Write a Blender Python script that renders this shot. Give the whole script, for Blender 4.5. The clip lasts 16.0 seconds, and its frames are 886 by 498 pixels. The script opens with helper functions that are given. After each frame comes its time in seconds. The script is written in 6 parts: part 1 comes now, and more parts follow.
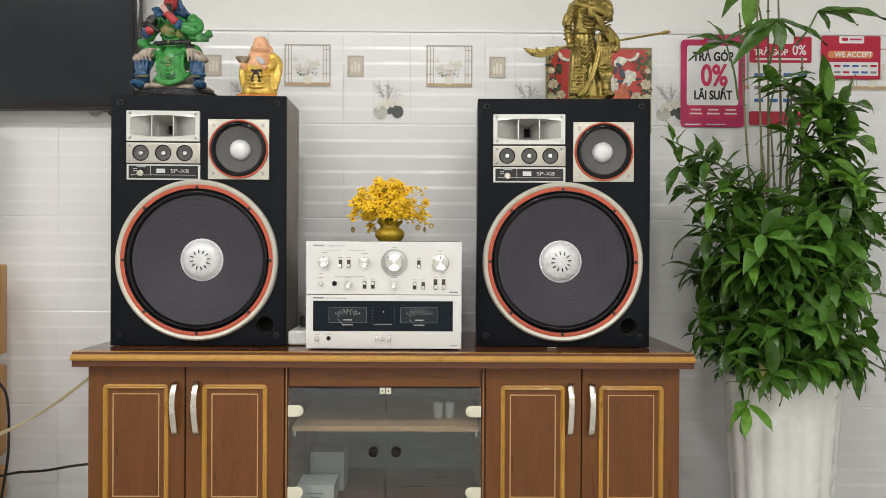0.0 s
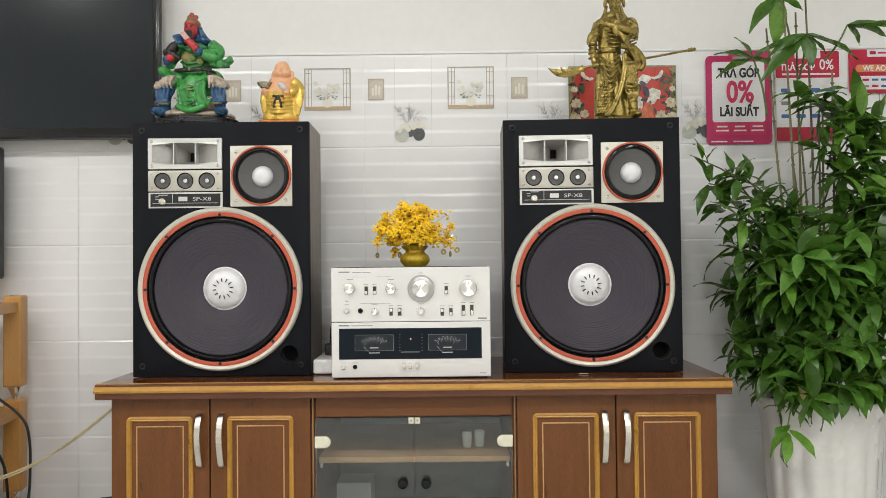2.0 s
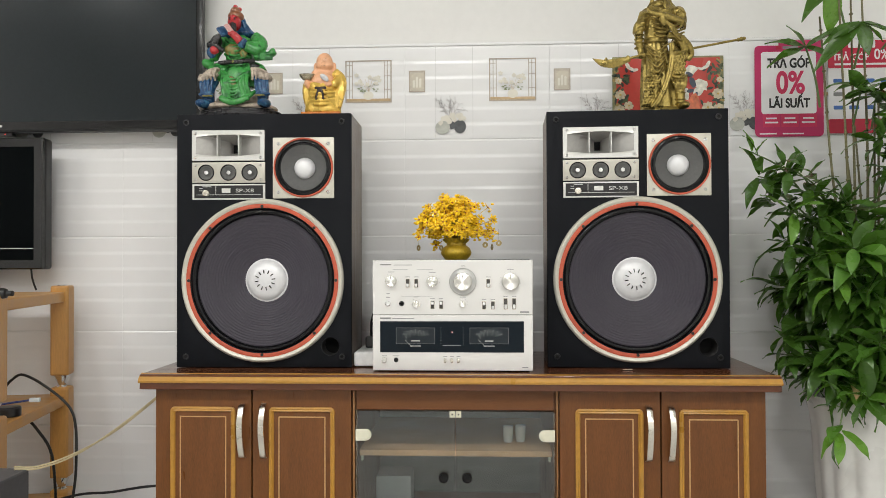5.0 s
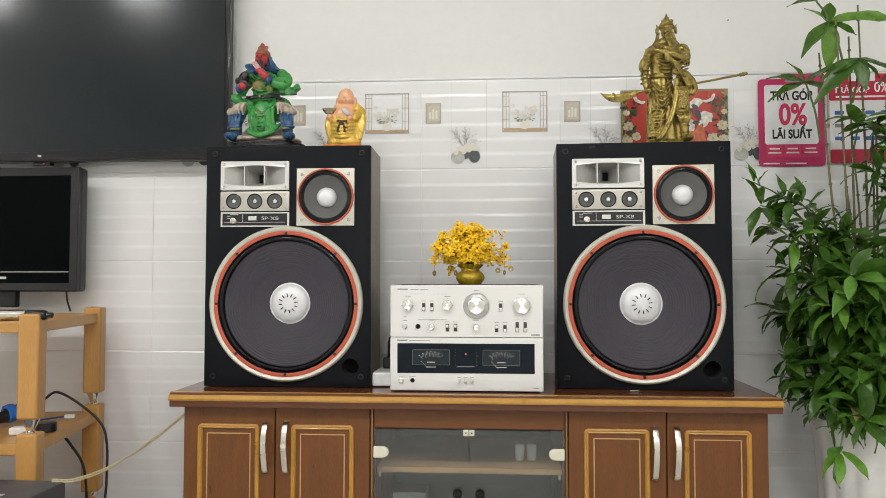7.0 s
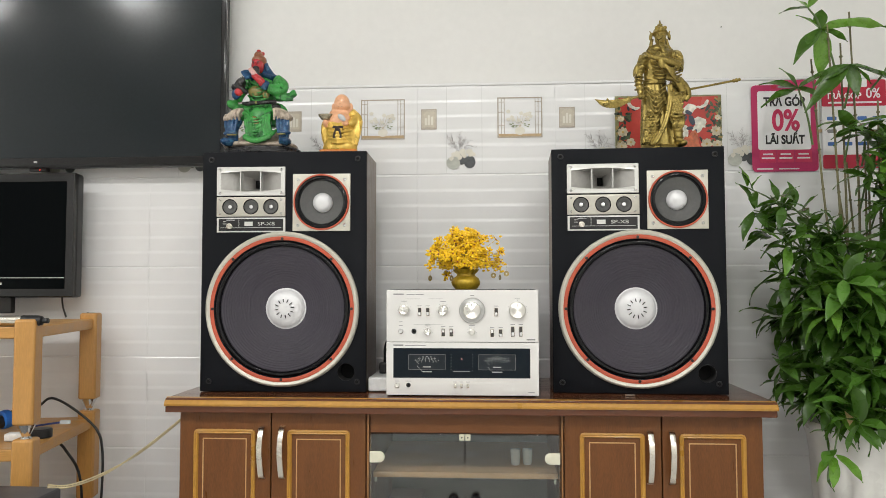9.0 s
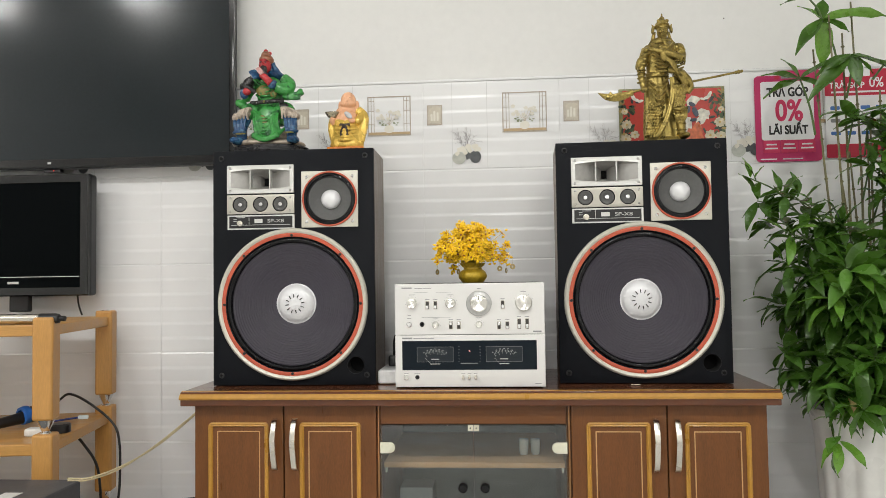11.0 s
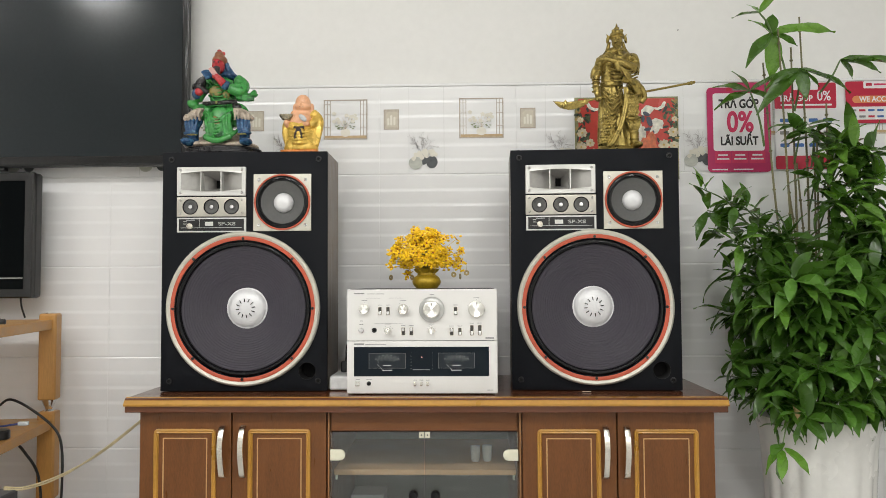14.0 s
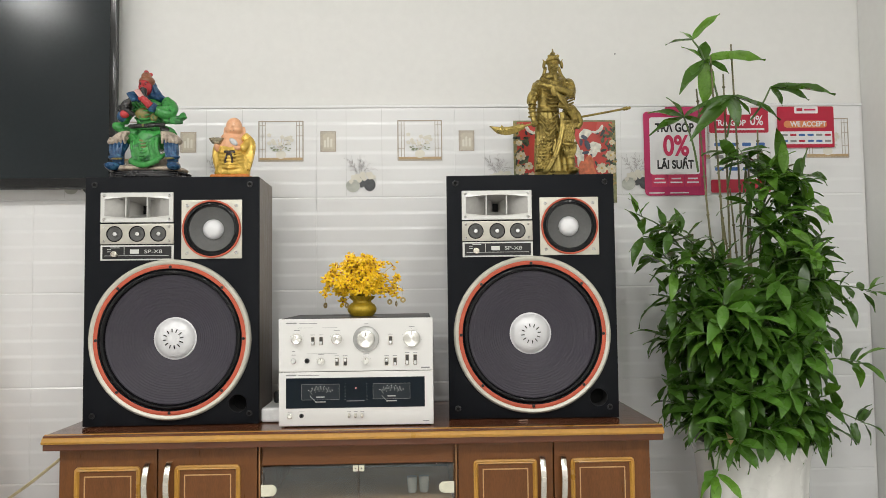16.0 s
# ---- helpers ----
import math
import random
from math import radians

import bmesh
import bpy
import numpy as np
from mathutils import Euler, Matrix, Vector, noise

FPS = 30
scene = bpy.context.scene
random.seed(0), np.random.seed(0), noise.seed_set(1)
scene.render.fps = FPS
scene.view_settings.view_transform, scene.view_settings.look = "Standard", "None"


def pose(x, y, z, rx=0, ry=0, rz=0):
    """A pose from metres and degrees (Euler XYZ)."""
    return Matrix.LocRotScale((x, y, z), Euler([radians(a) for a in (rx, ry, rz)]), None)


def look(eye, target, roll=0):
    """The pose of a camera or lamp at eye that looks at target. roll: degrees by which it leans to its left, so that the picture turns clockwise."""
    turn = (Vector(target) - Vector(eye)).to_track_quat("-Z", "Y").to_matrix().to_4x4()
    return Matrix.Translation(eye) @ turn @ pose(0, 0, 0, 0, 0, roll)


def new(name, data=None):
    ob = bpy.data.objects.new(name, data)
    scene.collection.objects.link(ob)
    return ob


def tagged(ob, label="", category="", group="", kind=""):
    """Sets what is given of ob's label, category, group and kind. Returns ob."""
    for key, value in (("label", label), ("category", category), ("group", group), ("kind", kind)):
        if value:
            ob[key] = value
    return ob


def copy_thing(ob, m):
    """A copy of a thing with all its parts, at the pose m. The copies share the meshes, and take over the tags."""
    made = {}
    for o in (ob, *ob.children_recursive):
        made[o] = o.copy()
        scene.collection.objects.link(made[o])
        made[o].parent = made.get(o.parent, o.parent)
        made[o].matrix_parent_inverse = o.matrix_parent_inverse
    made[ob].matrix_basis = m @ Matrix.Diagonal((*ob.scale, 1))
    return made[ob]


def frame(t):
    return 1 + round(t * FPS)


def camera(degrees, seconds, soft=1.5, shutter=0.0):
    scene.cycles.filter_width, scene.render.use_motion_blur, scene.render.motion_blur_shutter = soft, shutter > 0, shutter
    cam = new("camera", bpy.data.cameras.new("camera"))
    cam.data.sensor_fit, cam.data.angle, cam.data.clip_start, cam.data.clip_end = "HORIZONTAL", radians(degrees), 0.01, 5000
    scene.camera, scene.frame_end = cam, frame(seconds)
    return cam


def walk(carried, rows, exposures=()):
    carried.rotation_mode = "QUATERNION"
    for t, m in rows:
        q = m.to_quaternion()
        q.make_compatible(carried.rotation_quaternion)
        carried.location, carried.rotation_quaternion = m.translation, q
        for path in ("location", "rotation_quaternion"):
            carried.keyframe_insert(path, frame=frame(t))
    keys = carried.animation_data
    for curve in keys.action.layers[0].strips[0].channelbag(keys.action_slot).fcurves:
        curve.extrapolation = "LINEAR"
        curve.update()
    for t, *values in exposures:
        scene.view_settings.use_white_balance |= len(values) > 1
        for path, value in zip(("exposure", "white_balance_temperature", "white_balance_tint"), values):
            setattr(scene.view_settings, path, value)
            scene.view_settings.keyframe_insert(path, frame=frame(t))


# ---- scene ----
cam = camera(61.3, 16.0, soft=0.85)
PATH = [
    (0, (0.035, -0.03, 0.861), (0.051, 1.97, 0.854), 0.3),
    (0.5, (0.022, -0.036, 0.872), (0.033, 1.964, 0.878), 0.2),
    (1, (0.011, -0.024, 0.877), (0.013, 1.976, 0.897), -0.1),
    (1.5, (0.006, -0.015, 0.885), (0.001, 1.985, 0.921), -0.3),
    (2, (-0.011, 0.01, 0.881), (-0.021, 2.01, 0.921), -0.6),
    (2.5, (-0.02, 0.026, 0.88), (-0.044, 2.026, 0.916), -0.7),
    (3, (-0.027, 0.039, 0.88), (-0.061, 2.039, 0.913), -0.8),
    (3.5, (-0.032, 0.043, 0.877), (-0.077, 2.043, 0.906), -0.8),
    (4, (-0.03, 0.037, 0.877), (-0.092, 2.036, 0.903), -0.7),
    (6.3, (-0.044, -0.026, 0.871), (-0.176, 1.969, 0.927), -0.0),
    (6.5, (-0.039, -0.049, 0.877), (-0.173, 1.945, 0.943), -0.1),
    (7, (-0.027, -0.073, 0.887), (-0.167, 1.92, 0.97), 0.0),
    (7.5, (-0.029, -0.08, 0.884), (-0.169, 1.912, 0.984), 0.1),
    (8, (-0.031, -0.087, 0.887), (-0.172, 1.906, 0.993), 0.1),
    (8.5, (-0.029, -0.09, 0.891), (-0.164, 1.902, 0.998), 0.0),
    (9, (-0.027, -0.081, 0.883), (-0.155, 1.912, 0.983), -0.1),
    (11.5, (-0.014, -0.118, 0.883), (-0.173, 1.874, 0.966), -0.9),
    (12, (-0.015, -0.113, 0.88), (-0.177, 1.879, 0.967), -0.8),
    (12.5, (-0.015, -0.113, 0.881), (-0.165, 1.879, 0.97), -0.6),
    (13, (-0.004, -0.114, 0.884), (-0.133, 1.88, 0.973), -0.4),
    (13.5, (0.005, -0.109, 0.883), (-0.094, 1.886, 0.976), -0.3),
    (14, (0.014, -0.103, 0.889), (-0.045, 1.894, 0.981), -0.3),
    (14.5, (0.037, -0.088, 0.905), (0.018, 1.909, 0.998), -0.4),
    (15, (0.052, -0.076, 0.926), (0.071, 1.921, 1.024), -0.5),
    (15.5, (0.068, -0.068, 0.942), (0.114, 1.928, 1.044), -0.7),
    (16, (0.07, -0.072, 0.948), (0.131, 1.924, 1.057), -0.7),
]
walk(cam, [(t, look(eye, target, roll)) for t, eye, target, roll in PATH])

# ---- light ----
FLOOR, WALL, EAST, WEST, SOUTH, CEIL = 0.02, 2.433, 1.6, -4.4, -4.2, 3.1
world = bpy.data.worlds.new("world")
scene.world = world
world.use_nodes = True
world.node_tree.nodes["Background"].inputs[0].default_value = (0.9, 0.95, 1.0, 1)
world.node_tree.nodes["Background"].inputs[1].default_value = 0.05
# Front row inferred from television reflections; back three unseen, added for frontal fill.
LAMPS = [(lx, -0.48) for lx in (-3.85, -2.66, -1.47, -0.28, 0.91)] + [(lx, -2.7) for lx in (-1.1, 0.05, 1.2)]
LAMP_WATTS = 20.4
scene.view_settings.exposure = 0.0


def nodes_of(name):
    m = bpy.data.materials.new(name)
    m.use_nodes = True
    t = m.node_tree
    return m, t, t.nodes["Principled BSDF"]


def mat(name, col, rough=0.5, metal=0.0, var=0.12, scale=6.0, fine=90.0, bump=0.1, stretch=(1, 1, 1), coat=0.0, rvar=0.1, spec=0.5, random_tone=0.0):
    """A surface with broad blotches, fine grain, uneven gloss and fine relief."""
    m, t, b = nodes_of(name)
    N, L = t.nodes, t.links
    tc = N.new("ShaderNodeTexCoord")
    mp = N.new("ShaderNodeMapping")
    mp.inputs["Scale"].default_value = stretch
    L.new(tc.outputs["Object"], mp.inputs["Vector"])
    n1, n2 = N.new("ShaderNodeTexNoise"), N.new("ShaderNodeTexNoise")
    n1.inputs["Scale"].default_value, n1.inputs["Detail"].default_value = scale, 4
    n2.inputs["Scale"].default_value, n2.inputs["Detail"].default_value = fine, 3
    for n in (n1, n2):
        L.new(mp.outputs[0], n.inputs["Vector"])
    add = N.new("ShaderNodeMath")
    add.operation = "ADD"
    L.new(n1.outputs[0], add.inputs[0])
    L.new(n2.outputs[0], add.inputs[1])
    src = add
    if random_tone:
        oi, mu, ad = N.new("ShaderNodeObjectInfo"), N.new("ShaderNodeMath"), N.new("ShaderNodeMath")
        mu.operation, ad.operation = "MULTIPLY_ADD", "ADD"
        mu.inputs[1].default_value, mu.inputs[2].default_value = random_tone, -random_tone / 2
        L.new(oi.outputs["Random"], mu.inputs[0])
        L.new(add.outputs[0], ad.inputs[0])
        L.new(mu.outputs[0], ad.inputs[1])
        src = ad
    mr = N.new("ShaderNodeMapRange")
    mr.inputs[1].default_value, mr.inputs[2].default_value = 0.6, 1.4
    mr.inputs[3].default_value, mr.inputs[4].default_value = 1 - var, 1 + var
    L.new(src.outputs[0], mr.inputs[0])
    mix = N.new("ShaderNodeVectorMath")
    mix.operation = "SCALE"
    mix.inputs[0].default_value = col
    L.new(mr.outputs[0], mix.inputs["Scale"])
    L.new(mix.outputs[0], b.inputs["Base Color"])
    rr = N.new("ShaderNodeMapRange")
    rr.inputs[1].default_value, rr.inputs[2].default_value = 0.3, 0.7
    rr.inputs[3].default_value, rr.inputs[4].default_value = max(0.02, rough - rvar), min(1, rough + rvar)
    L.new(n1.outputs[0], rr.inputs[0])
    L.new(rr.outputs[0], b.inputs["Roughness"])
    b.inputs["Metallic"].default_value = metal
    b.inputs["Specular IOR Level"].default_value = spec
    b.inputs["Coat Weight"].default_value = coat
    if bump:
        bp = N.new("ShaderNodeBump")
        bp.inputs["Strength"].default_value, bp.inputs["Distance"].default_value = bump, 0.002
        L.new(n2.outputs[0], bp.inputs["Height"])
        L.new(bp.outputs[0], b.inputs["Normal"])
    return m


def glow(name, col, strength):
    m, t, b = nodes_of(name)
    b.inputs["Base Color"].default_value = (*col, 1)
    b.inputs["Emission Color"].default_value = (*col, 1)
    b.inputs["Emission Strength"].default_value = strength
    return m


def glass(name, tint, rough=0.02):
    """Clear tinted pane: see-through, with a mirror gloss that grows at a slant."""
    m, t, b = nodes_of(name)
    N, L = t.nodes, t.links
    tr, gl_, fr, mx = N.new("ShaderNodeBsdfTransparent"), N.new("ShaderNodeBsdfGlossy"), N.new("ShaderNodeFresnel"), N.new("ShaderNodeMixShader")
    tr.inputs[0].default_value = (*tint, 1)
    gl_.inputs["Roughness"].default_value = rough
    fr.inputs["IOR"].default_value = 1.7
    L.new(fr.outputs[0], mx.inputs[0])
    L.new(tr.outputs[0], mx.inputs[1])
    L.new(gl_.outputs[0], mx.inputs[2])
    L.new(mx.outputs[0], N["Material Output"].inputs["Surface"])
    return m


PLASTER = mat("plaster", (0.79, 0.785, 0.765), 0.75, var=0.025, scale=1.3, fine=40, bump=0.06)
TILE = mat("white_glazed_tile", (0.83, 0.83, 0.83), 0.20, var=0.02, scale=2, fine=12, bump=0.03, rvar=0.05, random_tone=0.15)
GROUT = mat("grout", (0.78, 0.78, 0.77), 0.9, fine=200)
FLOORM = mat("floor_tile", (0.60, 0.59, 0.57), 0.25, var=0.06, fine=30, bump=0.02)
WOOD = mat("stained_wood", (0.150, 0.057, 0.017), 0.36, spec=0.28, var=0.26, scale=5, fine=60, stretch=(9, 9, 1.2), bump=0.06, coat=0.03)
WOODH = mat("stained_wood_across", (0.150, 0.058, 0.019), 0.36, spec=0.28, var=0.16, scale=5, fine=60, stretch=(1.2, 9, 9), bump=0.06, coat=0.03)
WOODTOP = mat("polished_wood_top", (0.115, 0.038, 0.016), 0.18, spec=0.35, var=0.16, scale=5, fine=60, stretch=(1.2, 9, 9), bump=0.02, coat=0.15, rvar=0.06)
GOLDWOOD = mat("ochre_moulding", (0.46, 0.235, 0.040), 0.35, var=0.16, scale=9, fine=70, bump=0.05, coat=0.05)
PALEWOOD = mat("pale_inlay", (0.52, 0.31, 0.13), 0.4, var=0.15)
BLACKVINYL = mat("black_grained_baffle", (0.0065, 0.0075, 0.0100), 0.6, spec=0.14, var=0.3, scale=8, fine=160, stretch=(6, 6, 1), bump=0.25)
SIDEVINYL = mat("grey_brown_woodgrain_vinyl", (0.165, 0.128, 0.100), 0.38, var=0.35, scale=8, fine=90, stretch=(10, 10, 0.8), bump=0.15)
ALU = mat("brushed_aluminium", (0.66, 0.66, 0.63), 0.42, metal=0.4, var=0.05, scale=10, fine=200, stretch=(1, 1, 20), bump=0.04)
CREAM = mat("cream_cast_ring", (0.60, 0.58, 0.50), 0.42, metal=0.25, var=0.06, bump=0.04)
ORANGE = mat("orange_gasket", (0.50, 0.088, 0.042), 0.6, var=0.12, bump=0.1)
SURROUND = mat("black_glossy_surround", (0.004, 0.004, 0.005), 0.13, var=0.2, bump=0.04, spec=0.3, rvar=0.04)
CONE = mat("grey_violet_paper_cone", (0.043, 0.038, 0.051), 0.7, var=0.14, scale=14, fine=150, bump=0.2)
CONEGREY = mat("grey_paper_cone", (0.10, 0.10, 0.097), 0.65, var=0.14, scale=14, fine=150, bump=0.2)
DOME = mat("silver_dome", (0.74, 0.74, 0.75), 0.42, metal=0.12, var=0.04, bump=0.03)
CHROME = mat("chrome", (0.8, 0.8, 0.8), 0.15, metal=1.0, var=0.03, bump=0)
BRUSHED = mat("brushed_nickel", (0.68, 0.645, 0.57), 0.24, metal=1.0, var=0.06, fine=160, stretch=(1, 1, 8), bump=0.04)
HANDLE = mat("satin_nickel", (0.70, 0.67, 0.60), 0.26, metal=1.0, var=0.05, bump=0, rvar=0.04)
BLACK = mat("black_plastic", (0.012, 0.012, 0.013), 0.35, var=0.2, bump=0.05)
HOLE = mat("black_opening", (0.003, 0.003, 0.003), 0.9, bump=0)
LABEL = mat("black_label", (0.012, 0.012, 0.013), 0.35, bump=0)
PRINT = mat("pale_print", (0.6, 0.6, 0.58), 0.5, bump=0)
GREYPRINT = mat("grey_print", (0.25, 0.25, 0.25), 0.5, bump=0)


# ---- mesh tools ----
def box(bm, x0, x1, y0, y1, z0, z1, b=0.0, seg=2):
    """A box with rounded edges whose flat sides stay flat in the light."""
    before = set(bm.faces)
    made = bmesh.ops.create_cube(bm, size=1)["verts"]
    bmesh.ops.transform(bm, matrix=Matrix.Translation(((x0 + x1) / 2, (y0 + y1) / 2, (z0 + z1) / 2)) @ Matrix.Diagonal((x1 - x0, y1 - y0, z1 - z0, 1)), verts=made)
    if b:
        edges = list({e for v in made for e in v.link_edges})
        bmesh.ops.bevel(bm, geom=edges, offset=b, segments=seg, affect="EDGES", profile=0.5)
    for f in bm.faces:
        if f not in before:
            f.normal_update()
            if max(abs(k) for k in f.normal) > 0.9995:
                for e in f.edges:
                    e.smooth = False
    return bm


def boxed(*a, **k):
    return box(bmesh.new(), *a, **k)


def turn_shape(bm, profile, m=None, seg=48, squash=None):
    """Turns a profile of (radius, height) about z, then lays it at m."""
    m = m or Matrix()
    rows = []
    for r, h in profile:
        if r < 1e-6:
            rows.append([bm.verts.new(m @ Vector((0, 0, h)))])
        else:
            ring = []
            for i in range(seg):
                a = 2 * math.pi * i / seg
                k = squash(a, h) if squash else 1
                ring.append(bm.verts.new(m @ Vector((r * k * math.cos(a), r * k * math.sin(a), h))))
            rows.append(ring)
    for p, q in zip(rows, rows[1:]):
        for i in range(seg):
            j = (i + 1) % seg
            if len(p) == 1 and len(q) == 1:
                continue
            if len(p) == 1:
                bm.faces.new((p[0], q[i], q[j]))
            elif len(q) == 1:
                bm.faces.new((p[i], p[j], q[0]))
            else:
                bm.faces.new((p[i], p[j], q[j], q[i]))
    return bm


def turned(profile, m=None, seg=48, squash=None):
    return turn_shape(bmesh.new(), profile, m, seg, squash)


def facing(x, y, z):
    """A pose whose z axis points to the viewer's side (-y)."""
    return pose(x, y, z, 90, 0, 0)


def spline(pts, n=8):
    """A smooth line through the points."""
    pts = [Vector(p) for p in pts]
    ext = [pts[0] * 2 - pts[1], *pts, pts[-1] * 2 - pts[-2]]
    out = []
    for a, b, c, d in zip(ext, ext[1:], ext[2:], ext[3:]):
        for i in range(n):
            u = i / n
            out.append(0.5 * ((2 * b) + (c - a) * u + (2 * a - 5 * b + 4 * c - d) * u * u + (3 * b - a - 3 * c + d) * u ** 3))
    return out + [pts[-1]]


def tube(bm, pts, r, seg=8, r2=None, flat=1.0):
    """A round rod along the points, tapering from r to r2."""
    r2 = r if r2 is None else r2
    n, rings, side = len(pts), [], None
    for i, p in enumerate(pts):
        d = (pts[min(i + 1, n - 1)] - pts[max(i - 1, 0)]).normalized()
        if side is None:
            side = d.orthogonal().normalized()
        side = (side - d * side.dot(d)).normalized()
        up = d.cross(side)
        k = r + (r2 - r) * i / max(1, n - 1)
        rings.append([bm.verts.new(p + side * (k * math.cos(2 * math.pi * j / seg)) + up * (k * flat * math.sin(2 * math.pi * j / seg))) for j in range(seg)])
    for p, q in zip(rings, rings[1:]):
        for j in range(seg):
            bm.faces.new((p[j], p[(j + 1) % seg], q[(j + 1) % seg], q[j]))
    bm.faces.new(rings[0][::-1])
    bm.faces.new(rings[-1])
    return bm


def rod(pts, r, seg=8, r2=None, n=8):
    return tube(bmesh.new(), spline(pts, n) if n else [Vector(p) for p in pts], r, seg, r2)


def mesh_of(name, bm, *mats, smooth=True, angle=40):
    bmesh.ops.recalc_face_normals(bm, faces=bm.faces)
    me = bpy.data.meshes.new(name)
    bm.edges.index_update()
    crisp = [e.index for e in bm.edges if not e.smooth]
    bm.to_mesh(me)
    bm.free()
    for x in mats:
        me.materials.append(x)
    if smooth:
        me.shade_smooth()
        me.set_sharp_from_angle(angle=radians(angle))
        for i in crisp:
            me.edges[i].use_edge_sharp = True
    return me


def thing(name, label, category, m=None, group="", kind=""):
    ob = tagged(new(name), label, category, group, kind)
    ob.empty_display_size = 0.05
    ob.matrix_basis = m or Matrix()
    return ob


def part(name, bm, material, parent, label="", m=None, smooth=True, angle=40):
    ob = new(name, mesh_of(name, bm, material, smooth=smooth, angle=angle))
    ob.parent = parent
    if m is not None:
        ob.matrix_basis = m
    if label:
        ob["label"] = label
    return ob


def solid(name, bm, material, label, category, m=None, group="", kind="", angle=40):
    ob = tagged(new(name, mesh_of(name, bm, material, angle=angle)), label, category, group, kind)
    if m is not None:
        ob.matrix_basis = m
    return ob


def letters(name, text, size, material, parent, x, y, z, align="CENTER", width=1.0, thick=0.0, turn=(90, 0, 0)):
    """Raised or printed lettering, standing upright and facing the viewer's side, its baseline middle at x, y, z."""
    cu = bpy.data.curves.new(name, "FONT")
    cu.body, cu.size, cu.align_x, cu.extrude, cu.offset = text, size, align, 0.0003, thick
    tmp = bpy.data.objects.new(name, cu)
    scene.collection.objects.link(tmp)
    me = bpy.data.meshes.new_from_object(tmp.evaluated_get(bpy.context.evaluated_depsgraph_get()))
    bpy.data.objects.remove(tmp)
    bpy.data.curves.remove(cu)
    me.materials.clear()
    me.materials.append(material)
    ob = new(name, me)
    ob.parent = parent
    ob.matrix_basis = pose(x, y, z, *turn) @ Matrix.Diagonal((width, 1, 1, 1))
    return ob


def cut(ob, cutter):
    """Cuts the closed shapes of the cutter out of a part's mesh, for good."""
    tool = new("cutter", mesh_of("cutter", cutter, HOLE))
    tool.parent = ob.parent
    mod = ob.modifiers.new("openings", "BOOLEAN")
    mod.operation, mod.object, mod.solver = "DIFFERENCE", tool, "EXACT"
    tool.matrix_basis = Matrix()
    bpy.context.view_layer.update()
    me = bpy.data.meshes.new_from_object(ob.evaluated_get(bpy.context.evaluated_depsgraph_get()))
    ob.modifiers.clear()
    mats = [m for m in ob.data.materials]
    ob.data = me
    me.materials.clear()
    me.materials.append(mats[0])
    me.polygons.foreach_set("material_index", [0] * len(me.polygons))
    me.shade_smooth()
    me.set_sharp_from_angle(angle=radians(30))
    bpy.data.objects.remove(tool)
    return ob


def drum(bm, x, z, r, y0=-0.05, y1=0.05, seg=48):
    return turn_shape(bm, [(0, -y1), (r, -y1), (r, -y0), (0, -y0)], facing(x, 0, z), seg)


# ---- room ----
def slab(name, x0, x1, y0, y1, z0, z1, material, label, category):
    return solid(name, boxed(x0, x1, y0, y1, z0, z1), material, label, category, kind="structure")


wall_north = slab("wall_north", WEST - 0.2, EAST + 0.2, WALL + 0.008, WALL + 0.2, FLOOR - 0.1, CEIL, PLASTER, "off-white plastered wall above a white tiled dado", "wall")
slab("wall_east", EAST, EAST + 0.2, SOUTH - 0.2, WALL + 0.004, FLOOR - 0.1, CEIL, PLASTER, "plain warm white plastered side wall", "wall")
slab("wall_west", WEST - 0.2, WEST, SOUTH - 0.2, WALL + 0.004, FLOOR - 0.1, CEIL, PLASTER, "plain white plastered side wall", "wall")
slab("wall_south", WEST, EAST, SOUTH - 0.2, SOUTH, FLOOR - 0.1, CEIL, PLASTER, "plain white plastered wall behind the viewer", "wall")
slab("floor", WEST, EAST, SOUTH, WALL + 0.004, FLOOR - 0.1, FLOOR, FLOORM, "pale grey polished tile floor", "floor")
slab("ceiling", WEST - 0.2, EAST + 0.2, SOUTH - 0.2, WALL + 0.2, CEIL, CEIL + 0.1, PLASTER, "plain white ceiling", "ceiling")
DIFFUSER = glow("lamp_diffuser", (1.0, 0.97, 0.92), 9.0)
for lx, ly in LAMPS:
    lamp = thing("ceiling_light", "round white LED ceiling downlight, lit and out of view", "ceiling light", pose(lx, ly, CEIL - 0.03), "ceiling lights")
    part("frame", turned([(0.140, 0.002), (0.142, -0.004), (0.156, -0.004), (0.160, 0.004), (0.160, 0.03), (0, 0.03)], None, 40), ALU, lamp)
    part("diffuser", turned([(0, -0.001), (0.141, -0.001), (0.141, 0.004), (0, 0.004)], None, 40), DIFFUSER, lamp)
    ld = bpy.data.lights.new("downlight_lamp", "AREA")
    ld.shape, ld.energy, ld.size, ld.color = "DISK", LAMP_WATTS, 0.28, (1.0, 0.995, 0.97)
    lo = new("downlight_lamp", ld)
    lo.matrix_basis = pose(lx, ly, CEIL - 0.045)


